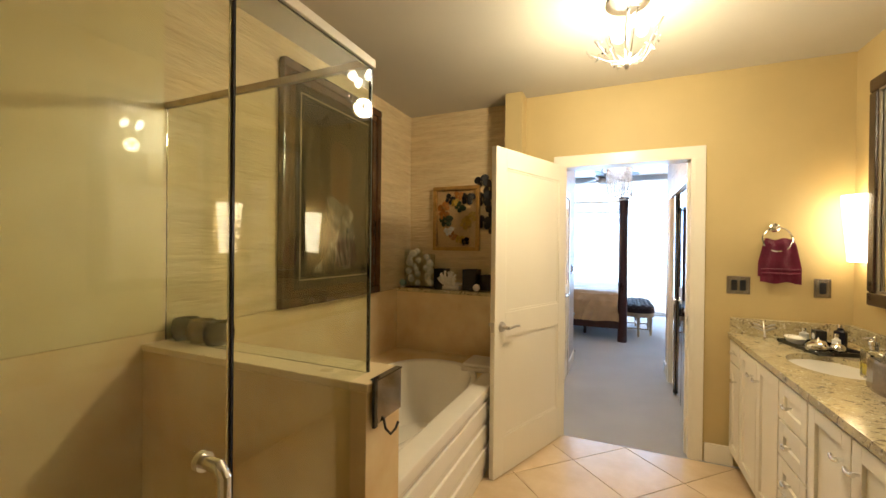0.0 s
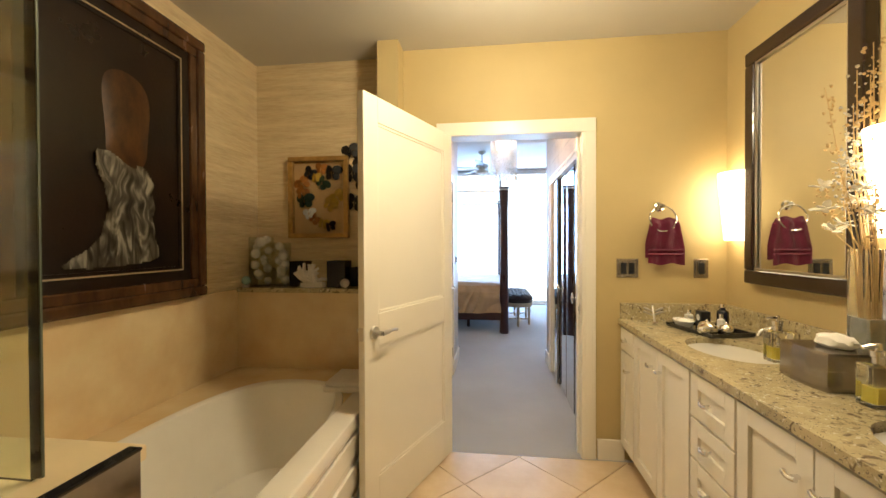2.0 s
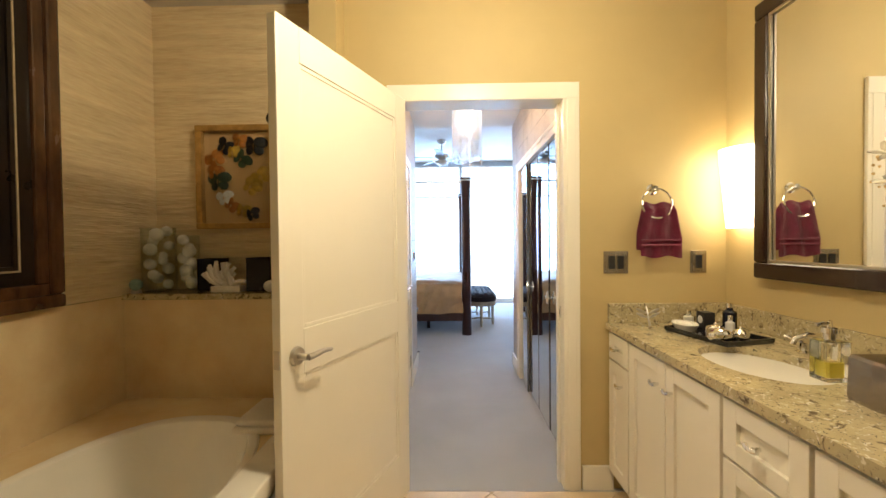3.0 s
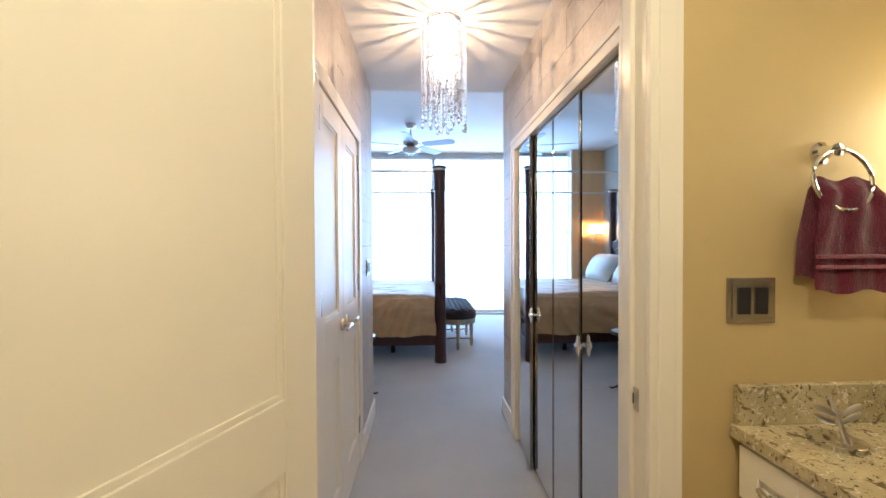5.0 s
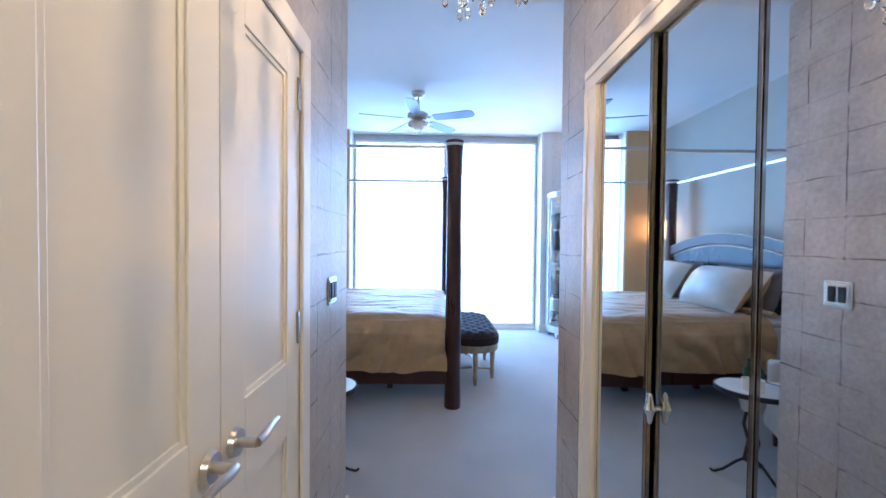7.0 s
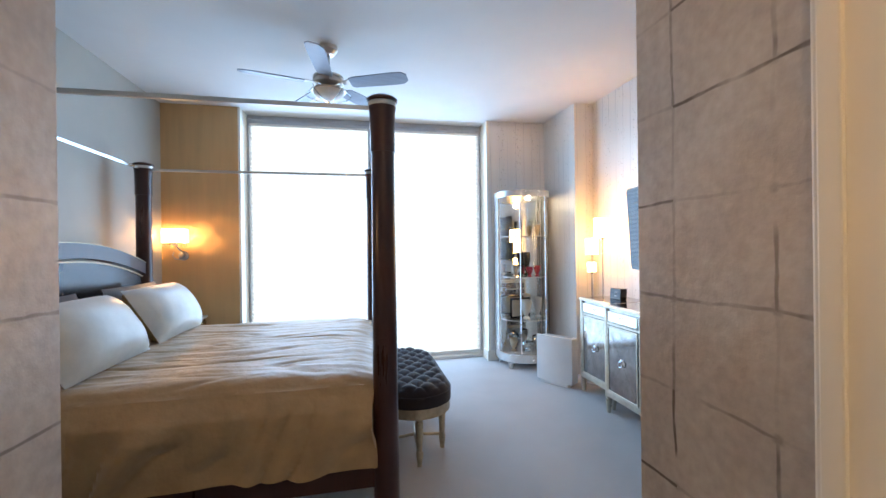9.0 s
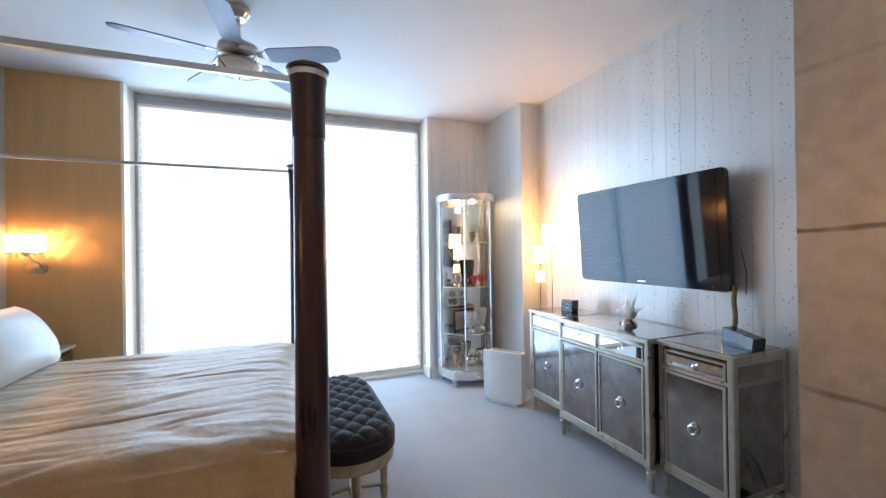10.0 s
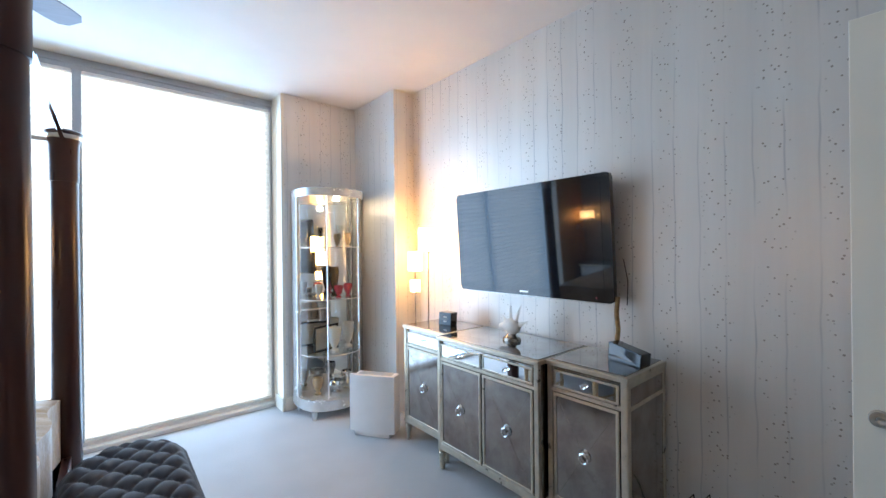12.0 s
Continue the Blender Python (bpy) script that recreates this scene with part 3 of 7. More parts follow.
struct("wall_hall_right_near", box(HR, HR + 0.13, 3.505, 3.66, 0, HC), M["leaf"], "silver-leaf block wallpaper beside the closet", "wall")
struct("wall_hall_right_end", box(HR, HR + 0.13, 5.19, HE, 0, HC), M["leaf"], "silver-leaf block wallpaper at the hall's end", "wall")
struct("wall_hall_right_over", box(HR, HR + 0.13, 3.66, 5.19, 2.045, HC), M["leaf"], "silver-leaf block wallpaper over the closet", "wall")
struct("wall_closet_back", box(1.22, 1.35, 3.505, HE, 0, HC), M["greywall"], "plain back wall of the closet", "wall")
struct("wall_closet_end", box(0.73, 1.22, HE - 0.12, HE, 0, HC), M["greywall"], "plain end wall of the closet", "wall")
bm = box(HR - 0.018, HR, 5.122, 5.234, 0, 2.035, 0.004)
box(HR - 0.024, HR - 0.016, 5.196, 5.224, 0, 2.035, 0.003, bm)
box(HR - 0.018, HR, 3.515, 5.234, 2.035, 2.12, 0.004, bm)
box(HR - 0.024, HR - 0.016, 3.515, 5.224, 2.082, 2.11, 0.003, bm)
box(HR, 0.73, 5.116, 5.19, 0, 2.035, bm=bm)
box(HR, 0.73, 3.66, 5.19, 2.035, 2.05, bm=bm)
struct("trim_closet", bm, M["trim"], "white painted casing round the mirrored closet", "casing")
casing("trim_hall_doors", "white painted casing round the double hall doors", "y", HL, 3.95, 4.908, 2.03, w=0.075, d=0.012, side=1)
for nm, b in (("baseboard_hall_left", box(HL, HL + 0.015, 4.99, HEL + 0.015, 0, 0.13, 0.004)), ("baseboard_hall_left_near", box(HL, HL + 0.015, 3.414, 3.87, 0, 0.13, 0.004)),
              ("baseboard_hall_right", box(HR - 0.015, HR, 5.235, HE + 0.015, 0, 0.13, 0.004)), ("baseboard_hall_end", box(HL - 1.55, HL + 0.015, HEL, HEL + 0.015, 0, 0.13, 0.004))):
    struct(nm, b, M["trim"], "white painted baseboard", "baseboard")

# bedroom
XL, XR, YW, YN = -2.15, 2.67, 10.067, 9.774
struct("ceiling_bedroom", box(-2.4, 2.9, HE, 10.35, RC, RC + 0.12), M["ceil"], "plain white painted bedroom ceiling", "ceiling")
struct("ceiling_entry", box(1.35, 2.9, 5.0, HE, RC, RC + 0.12), M["ceil"], "plain white ceiling by the bedroom door", "ceiling")
struct("wall_bedroom_head", box(XL - 0.15, XL, HE, 10.3, 0, RC), M["greywall"], "plain grey-green wall behind the bed", "wall")
struct("wall_bedroom_near", box(XL - 0.15, HL - 0.13, HEL - 0.13, HEL, 0, RC), M["greywall"], "plain grey-green wall beside the hall", "wall")
struct("wall_window_left", box(XL, -1.355, YN, 10.3, 0, RC), M["tanwall"], "tan wall pier beside the window, lit by a sconce", "wall")
struct("wall_window_right", box(1.664, 2.9, YN, 10.3, 0, RC), M["drip"], "pearl-grey papered wall pier beside the window", "wall")
struct("wall_corner_pier", box(2.44, 2.9, 8.994, YN, 0, RC), M["drip"], "pearl-grey papered corner pier", "wall")
struct("wall_bedroom_right", box(XR, XR + 0.15, 5.0, 8.994, 0, RC), M["drip"], "pearl wallpaper with fine vertical drips and sequins", "wall")
bm = box(1.35, 1.63, 4.97, 5.12, 0, RC)
box(2.47, XR, 4.97, 5.12, 0, RC, bm=bm)
box(1.63, 2.47, 4.97, 5.12, 2.43, RC, bm=bm)
struct("wall_entry", bm, M["greywall"], "plain grey wall round the bedroom doorway", "wall")
bm = box(1.35, XR, 3.50, 3.62, 0, 2.6)
box(XR, XR + 0.15, 3.50, 4.99, 0, 2.6, bm=bm)
struct("wall_passage", bm, M["greywall"], "plain grey walls of the unlit passage", "wall")
struct("ceiling_passage", box(1.35, 2.82, 3.50, 4.97, 2.6, 2.72), M["ceil"], "plain ceiling of the unlit passage", "ceiling")
struct("window_reveal", box(1.634, 1.664, YN, 10.3, 0, RC), M["trim"], "white painted window reveal", "reveal")
struct("window_reveal_left", box(-1.355, -1.33, YN, 10.3, 0, RC), M["trim"], "white painted window reveal", "reveal")
for nm, b in (("baseboard_bedroom_right", box(XR - 0.016, XR, 5.12, 8.994, 0, 0.13, 0.004)), ("baseboard_pier", box(2.424, 2.44, 8.98, YN, 0, 0.13, 0.004)),
              ("baseboard_window_right", box(1.65, 2.424, YN - 0.016, YN, 0, 0.13, 0.004)), ("baseboard_reveal", box(1.618, 1.634, YN - 0.016, 10.0, 0, 0.13, 0.004)),
              ("baseboard_window_left", box(XL, -1.34, YN - 0.016, YN, 0, 0.13, 0.004)), ("baseboard_head", box(XL, XL + 0.016, HEL + 0.016, YN - 0.016, 0, 0.13, 0.004))):
    struct(nm, b, M["trim"], "white painted baseboard", "baseboard")

# window: frame, two lights with cellular shades
win = tagged(thing("window_1", "floor-to-ceiling aluminium window with white shades drawn", "window", (0.15, YW, 0)), kind="structure")
bm = box(-1.48, 1.484, -0.02, 0.07, 3.03, RC, 0.004)
box(-1.48, 1.484, -0.035, 0.0, 3.065, 3.09, 0.004, bm)
box(-1.48, -1.453, -0.02, 0.07, 0.06, 3.03, 0.004, bm)
box(1.458, 1.484, -0.02, 0.07, 0.06, 3.03, 0.004, bm)
part("window_frame", bm, M["alum"], win)
part("mullion", box(-0.028, 0.028, -0.02, 0.07, 0.06, 3.03, 0.004), M["alum"], win)
part("bottom_rail", box(-1.48, 1.484, -0.02, 0.07, 0.0, 0.06, 0.004), M["whitepl"], win, "white bottom rail")
part("window_sill", box(-1.48, 1.484, -0.09, -0.02, 0.0, 0.035, 0.004), M["whitepl"], win)
for x0, x1 in ((-1.453, -0.028), (0.028, 1.458)):
    part("pane", box(x0, x1, 0.045, 0.053, 0.06, 3.03), M["clear"], win, shadow=False)
    b = bmesh.new()
    rows = 96
    cols = []
    for i in range(rows + 1):
        y = -0.004 if i % 2 else 0.008
        z = 0.07 + (3.015 - 0.07) * i / rows
        cols.append((b.verts.new((x0 + 0.001, y, z)), b.verts.new((x1 - 0.001, y, z))))
    for a, c in zip(cols, cols[1:]):
        b.faces.new((a[0], a[1], c[1], c[0]))
    part("shade", b, M["fabric"], win, "white cellular shade, drawn down", shadow=False)
    part("shade_rail", box(x0 + 0.008, x1 - 0.008, -0.012, 0.016, 0.062, 0.082, 0.003), M["whitepl"], win)
    part("shade_head", box(x0 + 0.004, x1 - 0.004, -0.018, 0.03, 3.004, 3.029, 0.003), M["whitepl"], win)
tagged(part("backdrop", box(-2.6, 2.9, 10.9, 10.92, -0.6, 3.9), M["glow"]), "bright overcast daylight outside the window", "backdrop", kind="structure")


# ---------- bathroom: things ----------
before_things = set(scene.objects)
def panel_door(parent, w, h, t, rails, mat_, name="slab"):
    """Door leaf from (0,0,0) along +x, panels recessed on both faces; rails: heights of (bottom, middle lo, middle hi, top)."""
    b0, m0, m1, t0 = rails
    s = 0.105
    bm = box(0, s, -t / 2, t / 2, 0.008, h, 0.003)
    box(w - s, w, -t / 2, t / 2, 0.008, h, 0.003, bm)
    box(s, w - s, -t / 2, t / 2, 0.008, b0, 0.002, bm)
    box(s, w - s, -t / 2, t / 2, m0, m1, 0.002, bm)
    box(s, w - s, -t / 2, t / 2, t0, h, 0.002, bm)
    ob = part(name, bm, mat_, parent)
    for z0, z1 in ((b0, m0), (m1, t0)):
        bm = box(s - 0.002, w - s + 0.002, -t * 0.22, t * 0.22, z0 - 0.002, z1 + 0.002)
        for sg in (-1, 1):
            for x0, x1, a, c in ((s, s + 0.014, z0, z1), (w - s - 0.014, w - s, z0, z1), (s + 0.014, w - s - 0.014, z0, z0 + 0.014), (s + 0.014, w - s - 0.014, z1 - 0.014, z1)):
                box(x0, x1, *sorted((sg * t * 0.22, sg * t * 0.36)), a, c, 0.002, bm)
        part("panel", bm, mat_, parent)
    return ob


def lever(parent, x, z, side, toward, name="door_handle"):
    """Lever handle on a round rose; side: the face (+-1 along y), toward: the way the lever points along x."""
    y0 = side * 0.02
    rose = bmesh.new()
    bmesh.ops.create_cone(rose, cap_ends=True, segments=24, radius1=0.032, radius2=0.028, depth=0.012)
    bmesh.ops.transform(rose, matrix=pose(x, y0 + side * 0.006, z, -90 * side), verts=rose.verts[:])
    tube([(x, y0, z), (x, y0 + side * 0.05, z)], 0.011, 12, rose)
    pts = [(x, y0 + side * 0.05, z), (x + toward * 0.03, y0 + side * 0.055, z + 0.002), (x + toward * 0.075, y0 + side * 0.052, z + 0.004), (x + toward * 0.12, y0 + side * 0.048, z - 0.002)]
    tube(pts, 0.0115, 10, rose, taper=0.007)
    return part(name, rose, M["nickel"], parent, "satin nickel lever handle", smooth=True)


# open bathroom door
ang = math.degrees(math.atan2(2.405 - 3.225, -0.638 + 0.318))
door = tagged(thing("door_1", "white two-panel bathroom door standing open", "door", (-0.318, 3.225, 0), ang), kind="structure")
panel_door(door, 0.865, 2.03, 0.035, (0.24, 0.86, 1.012, 1.91), M["white"])
lever(door, 0.80, 0.93, 1, -1)
lever(door, 0.80, 0.93, -1, -1)
part("latch_plate", box(0.863, 0.8675, -0.012, 0.012, 0.90, 0.96, 0.001), M["nickel"], door, "nickel latch plate")
for z in (0.22, 1.0, 1.80):
    part("hinge", box(-0.012, 0.004, -0.026, -0.006, z, z + 0.09, 0.002), M["nickel"], door)
sp = thing("strike_plate", "nickel strike plate let into the door jamb", "strike plate", (0.505, 3.308, 0.925))
part("plate", box(-0.004, 0, -0.03, 0.03, -0.03, 0.03, 0.002), M["nickel"], sp)
part("slot", box(-0.0055, -0.004, -0.012, 0.012, -0.014, 0.014), M["blackmatte"], sp)


def wall_plate(loc, rz, gangs, label):
    p = thing("switch_plate", label, "switch plate", loc, rz)
    w = 0.045 * gangs + 0.038
    bm = box(-w / 2, w / 2, -0.006, 0, -0.058, 0.058, 0.003)
    box(-w / 2 + 0.012, w / 2 - 0.012, -0.009, -0.006, -0.046, 0.046, 0.002, bm)
    part("plate", bm, M["plate"], p)
    for k in range(gangs):
        x = (k - (gangs - 1) / 2) * 0.046
        part("rocker", box(x - 0.016, x + 0.016, -0.013, -0.009, -0.034, 0.034, 0.002), M["blackmatte"], p, "black rocker")
    return p


wall_plate((0.778, 3.25, 1.187), 0, 2, "brushed nickel two-gang switch plate with black rockers")
wall_plate((1.20, 3.25, 1.187), 0, 1, "brushed nickel outlet plate with black insert")

# towel ring and towel
tr = thing("towel_ring", "chrome towel ring on the mustard wall", "towel ring", (0.962, 3.25, 1.56))
bm = lathe([(0.0, 0.0), (0.028, 0.0), (0.028, 0.006), (0.018, 0.012), (0.012, 0.03), (0.016, 0.045), (0.0, 0.05)], 20)
bmesh.ops.transform(bm, matrix=pose(0, 0, 0, 90), verts=bm.verts[:])
part("post", bm, M["chrome"], tr, smooth=True)
part("ring", tube([(0.075 * math.sin(a), -0.045 - 0.012 * (1 - math.cos(a)), -0.075 + 0.075 * math.cos(a)) for a in [2 * math.pi * k / 32 for k in range(33)]], 0.005, 8), M["chrome"], tr, smooth=True)
tw = thing("hand_towel", "plum terry hand towel folded over the ring", "towel", (0.975, 3.2, 1.48))
b = bmesh.new()
nx, nz = 26, 22
for front in (1, 0):
    grid = []
    for j in range(nz + 1):
        f_ = j / nz
        row = []
        for i in range(nx + 1):
            u = i / nx * 2 - 1
            half = 0.072 + 0.030 * min(1, f_ * 1.6)
            z = -f_ * (0.265 if front else 0.235) + 0.006 * math.sin(u * 5) + (0 if f_ > 0.02 else 0.008)
            y = (-0.018 if front else 0.020) - (0.005 * math.sin(u * 7 + 1.5 * f_) * (1 - 0.4 * f_) + 0.004 * noise.noise(Vector((u * 4, f_ * 5, front))) + 0.006 * f_) * (1 if front else -0.4)
            if f_ < 0.08:
                y *= f_ / 0.08
            row.append(b.verts.new((u * half, y, z)))
        grid.append(row)
    for r0, r1 in zip(grid, grid[1:]):
        for i in range(nx):
            b.faces.new((r0[i], r0[i + 1], r1[i + 1], r1[i]))
bmesh.ops.solidify(b, geom=b.faces[:], thickness=0.006)
towel_body = part("cloth", b, M["towel"], tw, smooth=True)
for z in (-0.185, -0.21):
    part("band", box(-0.099, 0.099, -0.034, -0.024, z, z + 0.009, 0.003), M["towel"], tw, "smooth woven band")


# vanity: cabinet units, worktop, sinks
def knob(parent, y, z, x=0.0):
    bm = tube([(x, y, z), (x - 0.018, y, z)], 0.006, 10)
    tube([(x - 0.024, y - 0.022, z + 0.004), (x - 0.028, y - 0.008, z), (x - 0.028, y + 0.008, z), (x - 0.024, y + 0.022, z + 0.004)], 0.0075, 10, bm)
    part("knob", bm, M["chrome"], parent, "small chrome bar knob", smooth=True)


def shaker(parent, name, y0, y1, z0, z1, knobs=(), rail=0.055):
    """A shaker front in the plane x = 0 that faces -x."""
    bm = box(-0.020, 0, y0, y1, z0, z1, 0.002) if y1 - y0 < 0.13 or z1 - z0 < 0.13 else None
    if bm is None:
        bm = box(-0.020, 0, y0, y0 + rail, z0, z1, 0.002)
        box(-0.020, 0, y1 - rail, y1, z0, z1, 0.002, bm)
        box(-0.020, 0, y0 + rail, y1 - rail, z0, z0 + rail, 0.002, bm)
        box(-0.020, 0, y0 + rail, y1 - rail, z1 - rail, z1, 0.002, bm)
        box(-0.008, 0, y0 + rail, y1 - rail, z0 + rail, z1 - rail, bm=bm)
    d = part(name, bm, M["white"], parent)
    for ky, kz in knobs:
        knob(d, ky, kz, -0.020)
    return d


VX = 0.755


def vanity_unit(y0, y1, fronts, label):
    u = thing("vanity_cabinet", label, "cabinet", (VX, y0, 0), group="vanity cabinets")
    w = y1 - y0
    bm = box(0, 0.57, 0, w, 0.10, 0.842)
    box(0.06, 0.57, 0, w, 0, 0.10, bm=bm)
    part("body", bm, M["white"], u)
    for nm, a, c, z0, z1, ks in fronts:
        shaker(u, nm, a, c, z0, z1, ks)
    return u


vanity_unit(3.01, 3.235, [("drawer_front", 0.006, 0.219, 0.70, 0.83, [(0.11, 0.765)]), ("cabinet_door", 0.006, 0.219, 0.115, 0.69, [(0.06, 0.60)])], "narrow white lacquered vanity cabinet with drawer and door")
vanity_unit(2.38, 3.008, [("cabinet_door", 0.006, 0.311, 0.115, 0.83, [(0.265, 0.735)]), ("cabinet_door", 0.317, 0.622, 0.115, 0.83, [(0.363, 0.735)])], "white lacquered two-door vanity cabinet under a sink")
vanity_unit(2.08, 2.378, [("drawer_front", 0.006, 0.292, z, z + h, [(0.149, z + h / 2)]) for z, h in ((0.66, 0.17), (0.50, 0.15), (0.34, 0.15), (0.115, 0.215))], "white lacquered vanity drawer stack with chrome knobs")
vanity_unit(1.45, 2.078, [("cabinet_door", 0.006, 0.311, 0.115, 0.83, [(0.268, 0.735)]), ("cabinet_door", 0.317, 0.622, 0.115, 0.83, [(0.36, 0.735)])], "white lacquered two-door vanity cabinet under a sink")
vanity_unit(0.80, 1.448, [("drawer_front", 0.006, 0.642, z, z + h, [(0.32, z + h / 2)]) for z, h in ((0.66, 0.17), (0.40, 0.25), (0.115, 0.275))], "wide white lacquered vanity drawer cabinet")

SINKS = [(0.995, 2.565), (0.995, 1.63)]
top = thing("worktop", "polished beige granite worktop with two oval sink cut-outs", "worktop", (0, 0, 0))
b = bmesh.new()
xs0, xs1, ys0, ys1, z0, z1 = 0.725, 1.343, 0.78, 3.247, 0.843, 0.875
ov = [[(sx + 0.165 * math.cos(2 * math.pi * k / 32), sy + 0.225 * math.sin(2 * math.pi * k / 32)) for k in range(32)] for sx, sy in SINKS]
for z in (z0, z1):
    outer = [b.verts.new((x, y, z)) for x, y in ((xs0, ys0), (xs1, ys0), (xs1, ys1), (xs0, ys1))]
    edges = [b.edges.new((outer[i], outer[(i + 1) % 4])) for i in range(4)]
    for o in ov:
        vs = [b.verts.new((x, y, z)) for x, y in o]
        edges += [b.edges.new((vs[i], vs[(i + 1) % 32])) for i in range(32)]
    bmesh.ops.triangle_fill(b, use_beauty=True, edges=edges)
b.verts.ensure_lookup_table()
half = len(b.verts) // 2
vs = b.verts[:]
def wall_loop(idx):
    for i, k in enumerate(idx):
        k2 = idx[(i + 1) % len(idx)]
        b.faces.new((vs[k], vs[k2], vs[k2 + half], vs[k + half]))
wall_loop(list(range(4)))
wall_loop(list(range(4, 36)))
wall_loop(list(range(36, 68)))
part("slab", b, M["granite"], top)
bm = box(1.322, 1.344, 0.78, 3.228, 0.875, 0.975, 0.003)
part("backsplash", bm, M["granite"], top)
part("side_splash", box(0.735, 1.344, 3.228, 3.249, 0.875, 0.975, 0.003), M["granite"], top)
for sx, sy in SINKS:
    s = thing("sink", "white oval undermount porcelain sink", "sink", (sx, sy, 0.845), group="vanity sinks")
    prof = [(1.06, 0.0), (1.0, 0.0), (0.97, -0.03), (0.88, -0.08), (0.65, -0.125), (0.3, -0.145), (0.12, -0.148), (0.12, -0.165), (0.5, -0.16), (0.9, -0.12), (1.06, -0.05), (1.06, 0.0)]
    part("basin", lathe(prof, 40, squash=(0.165, 0.225)), M["porcelain"], s, smooth=True)
    part("drain", lathe([(0.0, -0.149), (0.022, -0.149), (0.022, -0.144), (0.0, -0.143)], 20), M["chrome"], s, smooth=True)
    fa = thing("faucet", "polished chrome sink faucet with lever handles", "faucet", (sx + 0.235, sy, 0.875), group="vanity faucets")
    bm = lathe([(0.026, 0), (0.026, 0.008), (0.018, 0.014), (0.016, 0.06), (0.019, 0.075), (0.0, 0.085)], 20)
    part("body", bm, M["chrome"], fa, smooth=True)
    part("spout", tube([(0, 0, 0.06), (-0.03, 0, 0.085), (-0.08, 0, 0.092), (-0.12, 0, 0.078), (-0.128, 0, 0.06)], 0.012, 12, taper=0.010), M["chrome"], fa, smooth=True)
    for sg in (-1, 1):
        bm = lathe([(0.022, 0), (0.022, 0.006), (0.014, 0.012), (0.013, 0.04), (0.0, 0.046)], 16, at=(0, sg * 0.10, 0))
        tube([(0, sg * 0.10, 0.036), (-0.02, sg * 0.125, 0.048), (-0.03, sg * 0.15, 0.055)], 0.008, 8, bm, taper=0.005)
        part("lever", bm, M["chrome"], fa, smooth=True)


# framed vanity mirrors
def framed_mirror(yc, w, zc, h):
    m = thing("vanity_mirror", "vanity mirror in a wide espresso wood frame", "mirror", (1.345, yc, zc), group="vanity mirrors")
    bm = bmesh.new()
    f = 0.072
    for a, c, z0, z1 in ((-w / 2, w / 2, -h / 2, -h / 2 + f), (-w / 2, w / 2, h / 2 - f, h / 2), (-w / 2, -w / 2 + f, -h / 2 + f, h / 2 - f), (w / 2 - f, w / 2, -h / 2 + f, h / 2 - f)):
        box(-0.055, 0, a, c, z0, z1, 0.012, bm, 3)
    part("frame", bm, M["darkmir"], m)
    part("silver_lip", ring_frame(w - 2 * f + 0.004, h - 2 * f + 0.004, 0.012, 0.012, bevel=0.002), M["nickel"], m, "thin silver inner lip").location = (-0.046, 0, 0)
    part("mirror_glass", box(-0.032, -0.02, -w / 2 + f - 0.004, w / 2 - f + 0.004, -h / 2 + f - 0.004, h / 2 - f + 0.004), M["mirror"], m)


framed_mirror(2.655, 0.685, 1.733, 1.215)
framed_mirror(1.70, 0.72, 1.733, 1.215)


def bath_sconce(y):
    s = thing("wall_sconce", "lit wall sconce with a tapered opal glass shade", "sconce", (1.345, y, 1.545), group="vanity sconces")
    part("back_plate", box(-0.012, 0, -0.045, 0.045, -0.10, 0.10, 0.004), M["nickel"], s)
    prof = [(0.060, -0.19), (0.066, -0.188), (0.098, 0.188), (0.094, 0.19), (0.060, -0.185)]
    b = lathe(prof, 28, at=(0, 0, 0), arc=0.5)
    bmesh.ops.transform(b, matrix=pose(-0.014, 0, 0, 0, 0, 90), verts=b.verts[:])
    part("shade", b, M["shade_bath"], s, "tapered half-round opal shade, lit", smooth=True)
    for z in (-0.175, 0.17):
        part("clip", box(-0.03, -0.012, -0.02, 0.02, z, z + 0.008, 0.002), M["nickel"], s)


bath_sconce(3.115)
bath_sconce(2.215)

# ceiling fixture: a nest of twigs and leaves round lit bulbs
cf = thing("ceiling_light", "lit ceiling light of silver twigs and crystal leaves", "ceiling light", (0.085, 2.2, BC))
part("canopy", lathe([(0.0, 0.0), (0.10, 0.0), (0.10, -0.012), (0.07, -0.03), (0.02, -0.036), (0.0, -0.036)], 28), M["nickel"], cf, smooth=True)
part("stem", tube([(0, 0, -0.03), (0, 0, -0.30)], 0.008, 10), M["nickel"], cf)
part("finial", lathe([(0, -0.33), (0.012, -0.322), (0.018, -0.308), (0.012, -0.296), (0, -0.29)], 14), M["nickel"], cf, smooth=True)
rng = random.Random(4)
for k in range(4):
    a = k * math.pi / 2 + 0.5
    part("bulb", ball((0.075 * math.cos(a), 0.075 * math.sin(a), -0.13), 0.026, sub=2, squash=(1, 1, 1.3)), M["bulb"], cf, "lit candle bulb", smooth=True, shadow=False)
